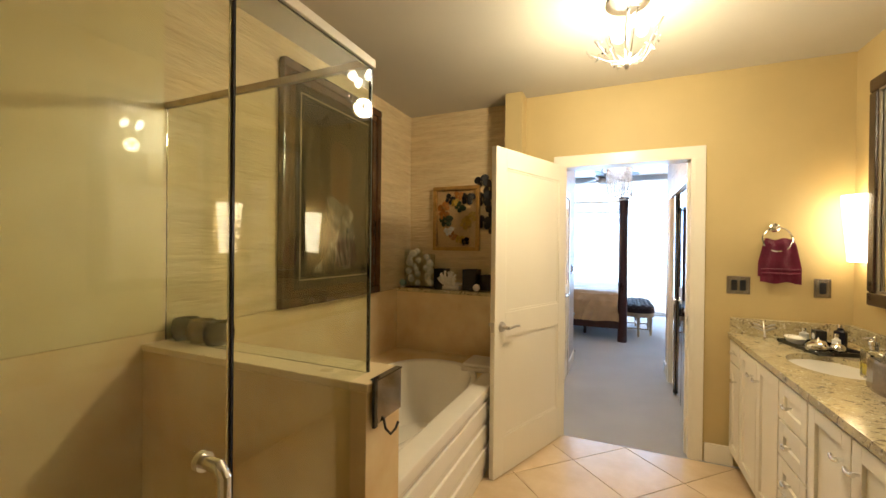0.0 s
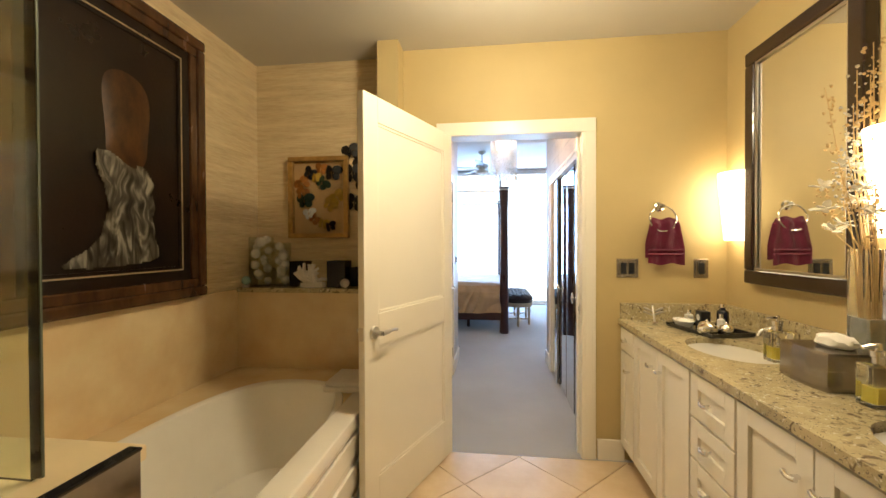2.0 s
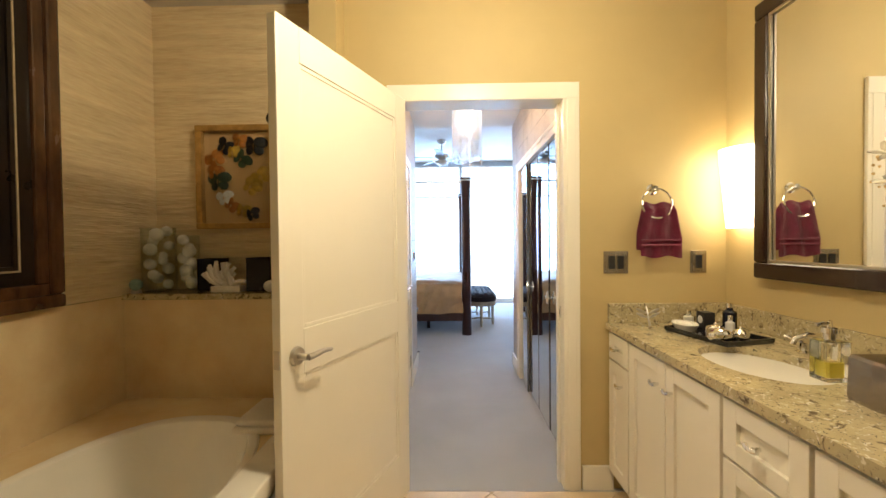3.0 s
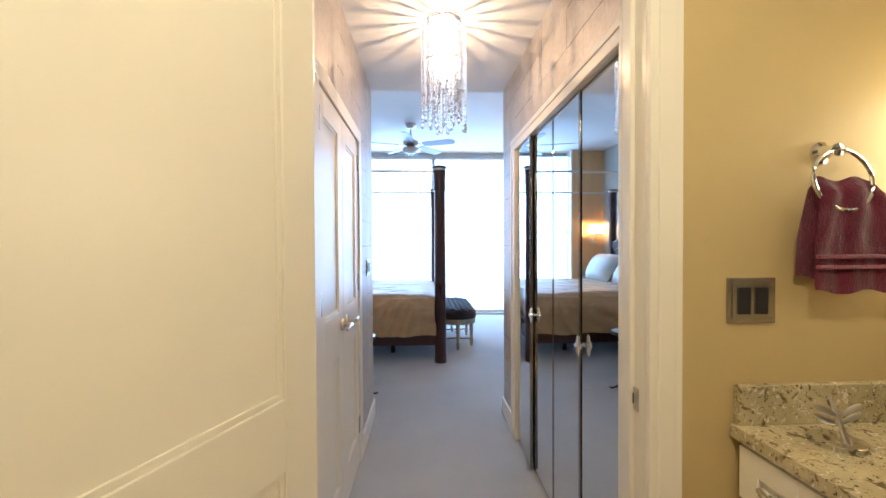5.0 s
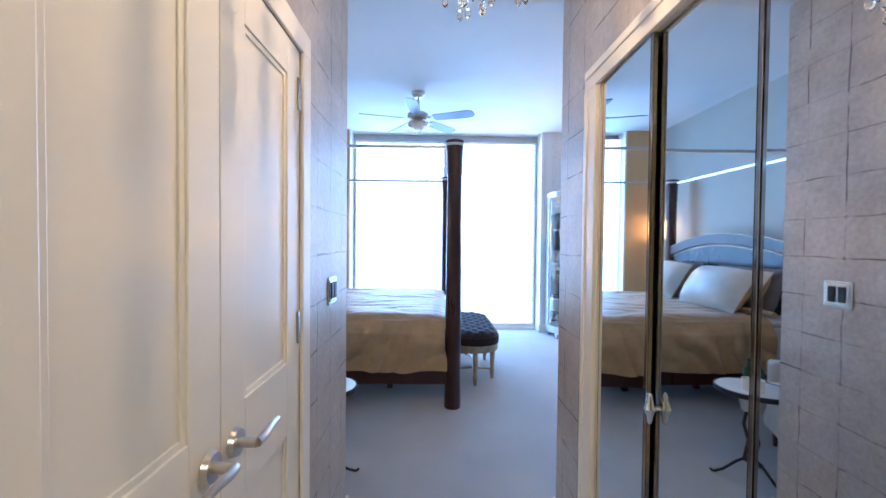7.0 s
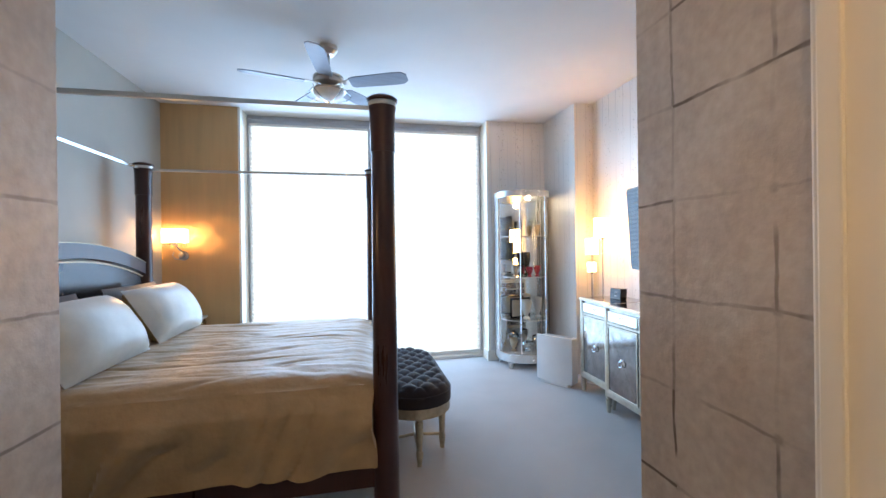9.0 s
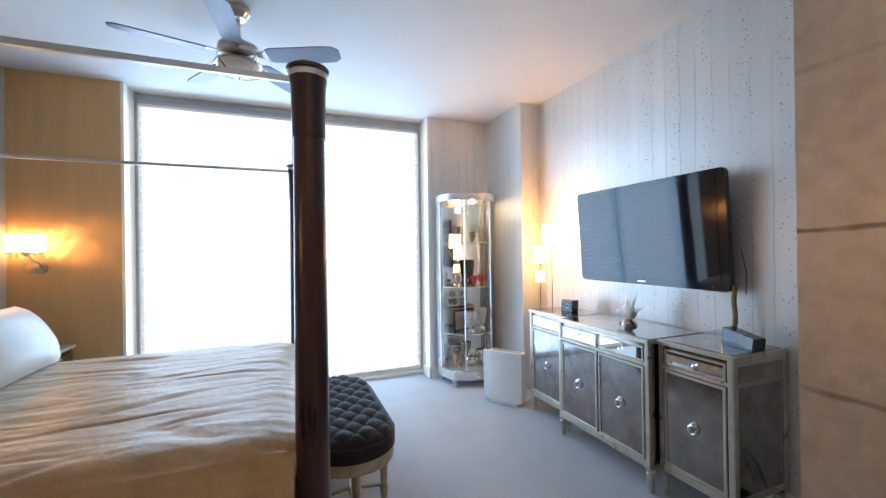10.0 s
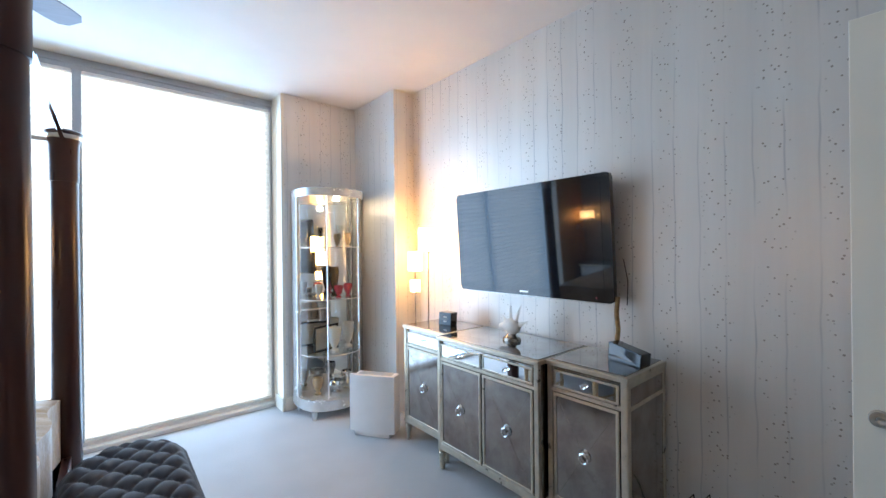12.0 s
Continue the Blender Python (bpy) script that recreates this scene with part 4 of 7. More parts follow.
for k in range(14):
    a = k * 2 * math.pi / 14 + rng.uniform(-.1, .1)
    r1, z1_ = rng.uniform(0.14, 0.185), rng.uniform(-0.24, -0.10)
    pts = [(0.01 * math.cos(a), 0.01 * math.sin(a), -0.295), (0.08 * math.cos(a), 0.08 * math.sin(a), -0.285 + rng.uniform(0, .02)), (r1 * math.cos(a + .12), r1 * math.sin(a + .12), z1_)]
    tw_ = part("twig", tube(pts, 0.004, 6, taper=0.0025), M["nickel"], cf)
    for _ in range(3):
        f_ = rng.uniform(0.35, 1.0)
        p = Vector(pts[1]).lerp(Vector(pts[2]), f_)
        bl = bmesh.new()
        bmesh.ops.create_icosphere(bl, subdivisions=1, radius=1)
        bmesh.ops.transform(bl, matrix=Matrix.Translation(p) @ Euler((rng.uniform(-.6, .6), rng.uniform(-.6, .6), a)).to_matrix().to_4x4() @ Matrix.Diagonal((0.007, 0.004, 0.026, 1)), verts=bl.verts[:])
        part("leaf", bl, M["crystal"] if rng.random() < 0.6 else M["nickel"], tw_, smooth=True, shadow=False)

# tub
tub = thing("bathtub", "white acrylic bathtub with a ridged apron", "bathtub", (-1.18, 2.15, 0))
X0, X1, Y0, Y1, ZT = -0.515, 0.515, -0.935, 0.945, 0.545
b = bmesh.new()
N = 48


def oval(rx, ry, z, cx=0.0, cy=0.0, p=2.6):
    out = []
    for k in range(N):
        a = 2 * math.pi * k / N
        c, s_ = math.cos(a), math.sin(a)
        out.append(b.verts.new((cx + rx * math.copysign(abs(c) ** (2 / p), c), cy + ry * math.copysign(abs(s_) ** (2 / p), s_), z)))
    return out


CX, CY = 0.045, -0.07
rings = [oval(0.40, 0.80, ZT - 0.03, CX, CY), oval(0.40, 0.80, ZT + 0.005, CX, CY), oval(0.395, 0.795, ZT + 0.010, CX, CY), oval(0.375, 0.77, ZT + 0.010, CX, CY), oval(0.363, 0.757, ZT + 0.002, CX, CY), oval(0.34, 0.72, ZT - 0.10, CX, CY),
         oval(0.31, 0.66, ZT - 0.28, CX, CY), oval(0.25, 0.58, ZT - 0.39, CX, CY), oval(0.13, 0.38, ZT - 0.42, CX, CY)]
for lo, hi in zip(rings, rings[1:]):
    for k in range(N):
        b.faces.new((lo[k], lo[(k + 1) % N], hi[(k + 1) % N], hi[k]))
b.faces.new(rings[-1])
part("basin", b, M["acrylic"], tub, smooth=True)
part("front_rim", box(0.40, 0.515, -0.935, 0.94, ZT - 0.05, ZT + 0.012, 0.008, seg=3), M["acrylic"], tub, smooth=True)
b = bmesh.new()
rings = [oval(0.459, 0.942, ZT - 0.03, -0.056, 0, p=20), oval(0.459, 0.942, ZT, -0.056, 0, p=20), oval(0.397, 0.797, ZT, CX, CY), oval(0.397, 0.797, ZT - 0.03, CX, CY)]
for lo, hi in zip(rings, rings[1:]):
    for k in range(N):
        b.faces.new((lo[k], lo[(k + 1) % N], hi[(k + 1) % N], hi[k]))
deck = struct("tub_deck", b, M["slab"], "cream limestone deck round the oval tub", "deck")
deck.location = (-1.18, 2.15, 0)
bm = box(0.44, 0.495, -0.93, 0.94, 0.0, ZT - 0.045, 0.006)
part("apron", bm, M["acrylic"], tub)
for z in (0.08, 0.22, 0.36):
    part("ridge", box(0.49, 0.508, -0.925, 0.935, z, z + 0.10, 0.008, seg=3), M["acrylic"], tub)
part("drain", lathe([(0, 0.128), (0.03, 0.128), (0.03, 0.133), (0, 0.134)], 18, at=(-0.01, -0.5, 0)), M["chrome"], tub, smooth=True)
tl = thing("folded_towel", "folded white terry towel on the tub corner", "towel", (-0.80, 2.83, ZT))
part("lower_fold", box(-0.15, 0.12, -0.12, 0.13, 0.001, 0.03, 0.012, seg=3), M["whitetowel"], tl, smooth=True)
part("upper_fold", box(-0.14, 0.115, -0.11, 0.13, 0.03, 0.055, 0.011, seg=3), M["whitetowel"], tl, smooth=True)

# shower glass
GX, GY = -0.675, 1.166
CAP = 1.012
sg = thing("shower_enclosure", "frameless glass shower enclosure with polished top rails", "shower")
part("side_panel", box(-1.69, GX - 0.004, GY - 0.005, GY + 0.005, CAP + 0.001, 1.985), M["glass"], sg, shadow=False)
part("front_panel", box(GX - 0.005, GX + 0.005, 0.68, GY + 0.004, 0.101, 1.985), M["glass"], sg, shadow=False)
part("front_edge", box(GX - 0.0052, GX + 0.0052, 0.674, 0.679, 0.101, 1.985), M["navy"], sg, "dark polished glass edge")
part("corner_edge", box(GX - 0.006, GX + 0.006, GY + 0.0045, GY + 0.0075, CAP + 0.001, 1.985), M["glassedge"], sg, "green-grey glass corner edge")
part("side_rail", box(-1.696, GX, GY - 0.012, GY + 0.012, 1.985, 2.01, 0.003), M["champagne"], sg)
part("front_rail", box(GX - 0.014, GX + 0.014, -0.62, GY + 0.014, 1.985, 2.012, 0.003), M["trim"], sg)
sd = part("glass_door", box(GX - 0.005, GX + 0.005, -0.10, 0.668, 0.108, 1.978), M["glass"], sg, "clear glass shower door", shadow=False)
hp = []
for z in (0.72, 1.0):
    hp.append(z)
bm = tube([(GX + 0.004, 0.615, 1.0), (GX + 0.05, 0.615, 1.0), (GX + 0.064, 0.615, 0.985), (GX + 0.066, 0.615, 0.86), (GX + 0.064, 0.615, 0.735), (GX + 0.05, 0.615, 0.72), (GX + 0.004, 0.615, 0.72)], 0.0125, 14)
part("door_handle", bm, M["chrome"], sd, "polished chrome pull handle", smooth=True)
for z in hp:
    part("ferrule", tube([(GX - 0.006, 0.615, z), (GX + 0.012, 0.615, z)], 0.019, 16), M["chrome"], sd, smooth=True)
for i, (x, mt) in enumerate(((-1.635, "darkstone"), (-1.535, "amber"), (-1.435, "darkstone"))):
    v = thing("votive_bowl", "small round-shouldered stone votive bowl", "bowl", (x, 1.222, CAP), group="votive bowls on the half wall")
    part("bowl", lathe([(0.0, 0.0), (0.046, 0.0), (0.057, 0.02), (0.059, 0.05), (0.052, 0.082), (0.045, 0.09), (0.040, 0.084), (0.040, 0.03), (0.0, 0.025)], 20), M[mt], v, smooth=True)
rh = thing("razor_hook", "mirrored hanging caddy with a dark bent hook on the half wall", "hook", (-0.608, 1.165, CAP))
part("strap", box(-0.012, 0.012, -0.062, 0.09, 0.001, 0.006, 0.002), M["blackgloss"], rh)
part("side_bar", box(0.003, 0.014, -0.074, -0.058, -0.135, 0.006, 0.002), M["blackgloss"], rh)
part("mirror_plate", box(0.003, 0.008, -0.058, 0.09, -0.13, 0.0, 0.001), M["antique"], rh)
part("hook", tube([(0.010, -0.02, -0.12), (0.016, -0.018, -0.155), (0.024, 0.0, -0.178), (0.030, 0.02, -0.168), (0.032, 0.032, -0.15)], 0.004, 8), M["iron"], rh, smooth=True)

# large framed picture on the tub wall; its figure is kept as plain draped shapes
pic = thing("framed_picture", "large dark painting of a draped form in a walnut frame", "painting", (-1.70, 2.265, 1.765))
W_, H_ = 1.0, 1.42
bm = ring_frame(W_, H_, 0.055, 0.05, bevel=0.012)
ring_frame(W_ - 0.10, H_ - 0.10, 0.05, 0.038, bm, 0.008)
part("frame", bm, M["frame_wood"], pic)
part("liner", box(0.002, 0.024, -W_ / 2 + 0.1, -W_ / 2 + 0.172, -H_ / 2 + 0.1, H_ / 2 - 0.1), M["canvas"], pic, "dark liner")
part("liner", box(0.002, 0.024, W_ / 2 - 0.172, W_ / 2 - 0.1, -H_ / 2 + 0.1, H_ / 2 - 0.1), M["canvas"], pic, "dark liner")
part("liner", box(0.002, 0.023, -W_ / 2 + 0.172, W_ / 2 - 0.172, -H_ / 2 + 0.1, -H_ / 2 + 0.172), M["canvas"], pic, "dark liner")
part("liner", box(0.002, 0.023, -W_ / 2 + 0.172, W_ / 2 - 0.172, H_ / 2 - 0.172, H_ / 2 - 0.1), M["canvas"], pic, "dark liner")
part("gilt_line", ring_frame(W_ - 0.30, H_ - 0.30, 0.007, 0.028, bevel=0.001), M["champagne"], pic, "thin silver slip")
part("canvas", box(0.002, 0.014, -W_ / 2 + 0.1, W_ / 2 - 0.1, -H_ / 2 + 0.1, H_ / 2 - 0.1), M["canvas"], pic)


def relief(outline, x, mt, name, puff=0.006):
    """Flat painted shape: a low cushion over an outline of (y, z)."""
    for _ in range(3):
        k_ = len(outline)
        outline = [q for i in range(k_) for q in ((outline[i][0] * .75 + outline[(i + 1) % k_][0] * .25, outline[i][1] * .75 + outline[(i + 1) % k_][1] * .25), (outline[i][0] * .25 + outline[(i + 1) % k_][0] * .75, outline[i][1] * .25 + outline[(i + 1) % k_][1] * .75))]
    b2 = bmesh.new()
    cy = sum(p[0] for p in outline) / len(outline)
    cz = sum(p[1] for p in outline) / len(outline)
    prev = None
    for f2, dx in ((1.0, 0.0), (0.75, puff * .7), (0.4, puff), ):
        ring = [b2.verts.new((x + dx, cy + (y - cy) * f2, cz + (z - cz) * f2)) for y, z in outline]
        if prev:
            for i in range(len(ring)):
                b2.faces.new((prev[i], prev[(i + 1) % len(ring)], ring[(i + 1) % len(ring)], ring[i]))
        prev = ring
    b2.faces.new(prev)
    return part(name, b2, M[mt], pic, smooth=True)


relief([(-0.06, 0.33), (0.03, 0.36), (0.13, 0.33), (0.17, 0.24), (0.15, 0.08), (0.14, -0.06), (0.04, -0.10), (-0.06, -0.06), (-0.06, 0.08), (-0.08, 0.24)], 0.0145, "bronze", "upper_shape", 0.010)


def draped(outline, x, n_=70):
    """Painted cloth: a low relief of swagged folds inside an outline of (y, z)."""
    for _ in range(2):
        k_ = len(outline)
        outline = [q for i in range(k_) for q in ((outline[i][0] * .75 + outline[(i + 1) % k_][0] * .25, outline[i][1] * .75 + outline[(i + 1) % k_][1] * .25), (outline[i][0] * .25 + outline[(i + 1) % k_][0] * .75, outline[i][1] * .25 + outline[(i + 1) % k_][1] * .75))]
    ys, zs = [p[0] for p in outline], [p[1] for p in outline]

    def within(y, z):
        c = False
        for (ya_, za), (yb_, zb) in zip(outline, outline[1:] + outline[:1]):
            if (za > z) != (zb > z) and y < (yb_ - ya_) * (z - za) / (zb - za) + ya_:
                c = not c
        return c

    b2 = bmesh.new()
    g2 = {}
    for i in range(n_ + 1):
        for j in range(n_ + 1):
            y = min(ys) + (max(ys) - min(ys)) * i / n_
            z = min(zs) + (max(zs) - min(zs)) * j / n_
            if not within(y, z):
                continue
            f2 = (z - min(zs)) / (max(zs) - min(zs))
            w_ = 0.05 * noise.noise(Vector((y * 5, z * 4, 2)))
            swag = math.sin(52 * (z + 0.9 * (y - 0.02) * f2 + w_ - 2.2 * (y - 0.05) ** 2))
            fall = math.sin(46 * (y + 0.35 * z + w_) + 2 * noise.noise(Vector((y * 3, z * 3, 6))))
            h_ = 0.5 + 0.5 * (swag * min(1, f2 * 1.6) + fall * (1 - min(1, f2 * 1.3)))
            g2[i, j] = b2.verts.new((x + 0.001 + 0.012 * h_, y, z))
    for (i, j), v in list(g2.items()):
        quad = [g2.get(t_) for t_ in ((i, j), (i + 1, j), (i + 1, j + 1), (i, j + 1))]
        if all(quad):
            b2.faces.new(quad)
    part("draped_shape", b2, M["drape"], pic, smooth=True)


draped([(-0.10, 0.0), (0.03, -0.05), (0.16, -0.06), (0.18, -0.2), (0.17, -0.38), (0.22, -0.50), (0.05, -0.52), (-0.14, -0.53), (-0.30, -0.52), (-0.10, -0.42), (-0.05, -0.22), (-0.13, -0.08)], 0.0145)

# shadow box of wings and the wall cluster beside it
sb = thing("shadow_box", "gilt-framed shadow box of mounted butterflies", "shadow box", (-1.235, 3.335, 1.665), -90)
# local x points out of the wall, local y along it
part("frame", ring_frame(0.43, 0.56, 0.032, 0.045, bevel=0.005), M["gold"], sb)
part("backing", box(0.001, 0.008, -0.19, 0.19, -0.255, 0.255), M["tanwall"], sb)
part("pane", box(0.036, 0.039, -0.185, 0.185, -0.25, 0.25), M["clear"], sb, shadow=False)
rng = random.Random(9)


def wings(parent, y, z, r, mt, rot, x=0.015):
    b3 = bmesh.new()
    for sgn in (-1, 1):
        for ry, rz_, oy, oz in ((0.62, 0.5, 0.55, 0.3), (0.42, 0.42, 0.42, -0.42)):
            e = bmesh.new()
            bmesh.ops.create_icosphere(e, subdivisions=2, radius=1)
            bmesh.ops.transform(e, matrix=Matrix.Translation((x + 0.006, 0, 0)) @ Matrix.Rotation(rot, 4, "X") @ Matrix.Translation((0, sgn * oy * r, oz * r)) @ Matrix.Rotation(sgn * 0.35, 4, "Z") @ Matrix.Diagonal((0.0025, ry * r, rz_ * r, 1)), verts=e.verts[:])
            join(b3, e)
    tube([(x + 0.006, 0, 0.45 * r), (x + 0.006, 0, -0.5 * r)], 0.06 * r, 6, b3)
    bmesh.ops.translate(b3, vec=(0, y, z), verts=b3.verts[:])
    part("butterfly", b3, M[mt], parent, smooth=True)


for y, z, r, mt in ((0.10, 0.17, 0.062, "blades"), (0.02, 0.20, 0.045, "wing_or"), (-0.06, 0.17, 0.05, "blades"), (-0.12, 0.10, 0.055, "wing_or"), (0.03, 0.10, 0.05, "wing_gr"), (-0.02, 0.14, 0.04, "wing_ye"),
                    (0.13, 0.0, 0.055, "wing_ye"), (0.08, -0.05, 0.05, "wing_ye"), (-0.10, -0.02, 0.06, "wing_gr"), (-0.07, -0.11, 0.045, "whitepl"), (-0.03, -0.15, 0.042, "wing_or"), (0.03, -0.18, 0.042, "wing_ye"), (0.08, -0.20, 0.04, "blades"), (-0.12, 0.03, 0.045, "wing_or")):
    wings(sb, y, z, r, mt, rng.uniform(-0.8, 0.8))
wc = thing("wall_ornament", "dark metal cluster of wings on the alcove wall", "wall ornament", (-0.93, 3.335, 1.78), -90)
for y, z, r in ((0.07, 0.2, 0.06), (0.0, 0.14, 0.075), (-0.06, 0.05, 0.08), (0.03, -0.05, 0.07), (-0.05, -0.15, 0.07), (0.04, -0.22, 0.06), (-0.08, 0.2, 0.06)):
    wings(wc, y, z, r, "blades", rng.uniform(-0.8, 0.8), 0.002 + 0.006 * rng.random())

# things on the tub ledge
LZ = 1.06


def glass_jar(x, y, r, h, label, balls, ball_mat, seed):
    j = thing("glass_jar", label, "jar", (x, y, LZ), group="jars on the ledge")
    part("jar", lathe([(0.0, 0.0), (r, 0.0), (r, h), (r - 0.004, h), (r - 0.004, 0.012), (0.0, 0.012)], 24), M["clear"], j, smooth=True, shadow=False)
    rg = random.Random(seed)
    for k in range(balls):
        rr = rg.uniform(0.022, 0.034)
        a = k * 2.4
        part("ball", ball(((r - 0.006 - rr) * math.cos(a), (r - 0.006 - rr) * math.sin(a), 0.012 + rr + k * (h - 0.03) / balls), rr), M[ball_mat], j, "white woven ball", smooth=True)


glass_jar(-1.605, 3.22, 0.078, 0.33, "tall glass cylinder filled with white balls", 12, "ceramic", 3)
glass_jar(-1.455, 3.225, 0.055, 0.29, "slim glass cylinder with small white shells", 8, "ceramic", 5)
tb = thing("glass_float", "small teal glass ball on a ring stand", "ornament", (-1.665, 3.14, LZ))
part("ball", ball((0, 0, 0.042), 0.03), M["teal"], tb, smooth=True)
part("ring_stand", lathe([(0.018, 0.0), (0.022, 0.0), (0.022, 0.014), (0.018, 0.014), (0.018, 0.0)], 18), M["nickel"], tb)


def box_vase(x, y, w, h, name="square_vase", lab="square dark ceramic vase"):
    v = thing(name, lab, "vase", (x, y, LZ), group="dark vases on the ledge")
    bm = box(-w / 2, w / 2, -w / 2, w / 2, 0, h, 0.006)
    part("body", bm, M["navy"], v)
    part("rim", ring_frame(w, w, 0.008, 0.008, bevel=0.001), M["navy"], v).matrix_basis = pose(0, 0, h - 0.001, 0, -90, 0)


box_vase(-1.345, 3.265, 0.11, 0.16)
box_vase(-1.055, 3.225, 0.125, 0.165)
box_vase(-0.925, 3.27, 0.10, 0.12)
co = thing("coral", "white branching coral on a small stand", "coral", (-1.215, 3.175, LZ))
rng = random.Random(12)
part("stand", box(-0.075, 0.075, -0.03, 0.03, 0, 0.03, 0.004), M["ceramic"], co)
for k in range(22):
    a = rng.uniform(-1.3, 1.3)
    ln = rng.uniform(0.07, 0.15)
    p0 = Vector((rng.uniform(-0.05, 0.05), rng.uniform(-0.015, 0.015), 0.028))
    p1 = p0 + Vector((math.sin(a) * ln * .6, rng.uniform(-.02, .02), math.cos(a) * ln * .6))
    p2 = p1 + Vector((math.sin(a + .4) * ln * .4, rng.uniform(-.02, .02), math.cos(a + .4) * ln * .4))
    part("branch", tube([p0, p1, p2], 0.014, 7, taper=0.009), M["ceramic"], co, smooth=True)
wb = thing("white_ball", "small white ceramic ball", "ornament", (-0.985, 3.14, LZ))
part("ball", ball((0, 0, 0.03), 0.03), M["ceramic"], wb, smooth=True)

# things on the worktop
CZ = 0.875
tb_ = thing("tissue_box", "satin steel tissue box with a tissue drawn out", "tissue box", (1.075, 2.142, CZ), 0)
b = bmesh.new()
hx, hy, hh = 0.10, 0.10, 0.12
rows_ = []
for z, f_ in ((0, 1), (0.01, 1.02), (hh - 0.008, 1.0), (hh, 0.96)):
    pts = [(-hx, -hy), (-hx * 1.12, -hy * .3), (-hx * 1.12, hy * .3), (-hx, hy), (hx, hy), (hx, -hy)]
    rows_.append([b.verts.new((x * f_, y * f_, z)) for x, y in pts])
for lo, hi in zip(rows_, rows_[1:]):
    for i in range(6):
        b.faces.new((lo[i], lo[(i + 1) % 6], hi[(i + 1) % 6], hi[i]))
b.faces.new(rows_[0])
b.faces.new(rows_[-1])
part("cover", b, M["steel"], tb_)
part("slot", lathe([(0, hh + 0.0005), (0.055, hh + 0.0005), (0.055, hh + 0.002), (0, hh + 0.002)], 20, squash=(0.6, 1)), M["blackmatte"], tb_)
rng = random.Random(2)
b = bmesh.new()
bmesh.ops.create_icosphere(b, subdivisions=3, radius=1)
for v in b.verts:
    k = 1 + 0.25 * noise.noise(v.co * 2.2)
    v.co = Vector((v.co.x * 0.045 * k, v.co.y * 0.062 * k, hh + 0.018 + v.co.z * 0.026 * k))
part("tissue", b, M["tissue"], tb_, "crumpled white tissue", smooth=True)


def soap_bottle(x, y):
    s = thing("soap_bottle", "square glass soap bottle of yellow liquid with chrome pump", "bottle", (x, y, CZ), group="soap bottles")
    part("bottle", box(-0.036, 0.036, -0.03, 0.03, 0, 0.12, 0.006), M["bottle"], s, shadow=False)
    part("soap", box(-0.022, 0.022, -0.018, 0.018, 0.012, 0.058, 0.003), M["liquid"], s, "yellow soap")
    bm = lathe([(0.016, 0.12), (0.016, 0.14), (0.02, 0.142), (0.02, 0.158), (0.008, 0.16), (0.006, 0.178), (0.0, 0.18)], 16)
    tube([(0, 0, 0.17), (-0.02, 0, 0.172), (-0.042, 0, 0.166)], 0.005, 8, bm)
    part("pump", bm, M["chrome"], s, smooth=True)


soap_bottle(1.06, 2.385)
soap_bottle(1.03, 1.945)
ty = thing("vanity_tray", "black lacquer vanity tray", "tray", (1.08, 2.93, CZ), 14)
bm = box(-0.115, 0.115, -0.16, 0.16, 0.0, 0.010, 0.003)
part("base", bm, M["blackgloss"], ty)
for x0, x1, y0, y1 in ((-0.118, -0.108, -0.163, 0.163), (0.108, 0.118, -0.163, 0.163), (-0.108, 0.108, -0.163, -0.153), (-0.108, 0.108, 0.153, 0.163)):
    part("rim", box(x0, x1, y0, y1, 0.006, 0.022, 0.002), M["blackgloss"], ty)
TZ = CZ + 0.0105
d_ = thing("soap_dish", "white oval porcelain soap dish", "dish", (1.0, 3.02, TZ))
part("dish", lathe([(0, 0), (0.7, 0.0), (1.0, 0.03), (0.96, 0.034), (0.7, 0.012), (0, 0.01)], 28, squash=(0.05, 0.07)), M["porcelain"], d_, smooth=True)
part("soap", ball((0, 0, 0.026), 0.034, squash=(1, 1.3, 0.5)), M["porcelain"], d_, "white soap", smooth=True)
d_ = thing("perfume_box", "small black box with a pale ring print", "box", (1.12, 3.06, TZ))
part("carton", box(-0.025, 0.025, -0.03, 0.03, 0, 0.075, 0.002), M["blackmatte"], d_)
part("ring_print", lathe([(0.013, 0), (0.018, 0), (0.018, 0.001), (0.013, 0.001), (0.013, 0)], 20), M["whitepl"], d_).matrix_basis = pose(-0.0252, 0, 0.04, 0, -90, 0)
for x, y, r, h, mt, lab in ((1.19, 3.0, 0.028, 0.105, "navy", "dark blue perfume bottle"), (1.15, 2.94, 0.018, 0.06, "whitepl", "small white lotion bottle"), (1.07, 3.11, 0.022, 0.055, "satin", "pale lilac jar")):
    d_ = thing("perfume_bottle", lab + " with a cap", "bottle", (x, y, TZ), group="bottles on the tray")
    part("bottle", lathe([(0, 0), (r, 0), (r, h * .8), (r * .5, h * .9), (r * .45, h)], 18), M[mt], d_, smooth=True)
    part("cap", lathe([(r * .55, h), (r * .55, h + 0.02), (0, h + 0.022)], 14), M["chrome"], d_, smooth=True)
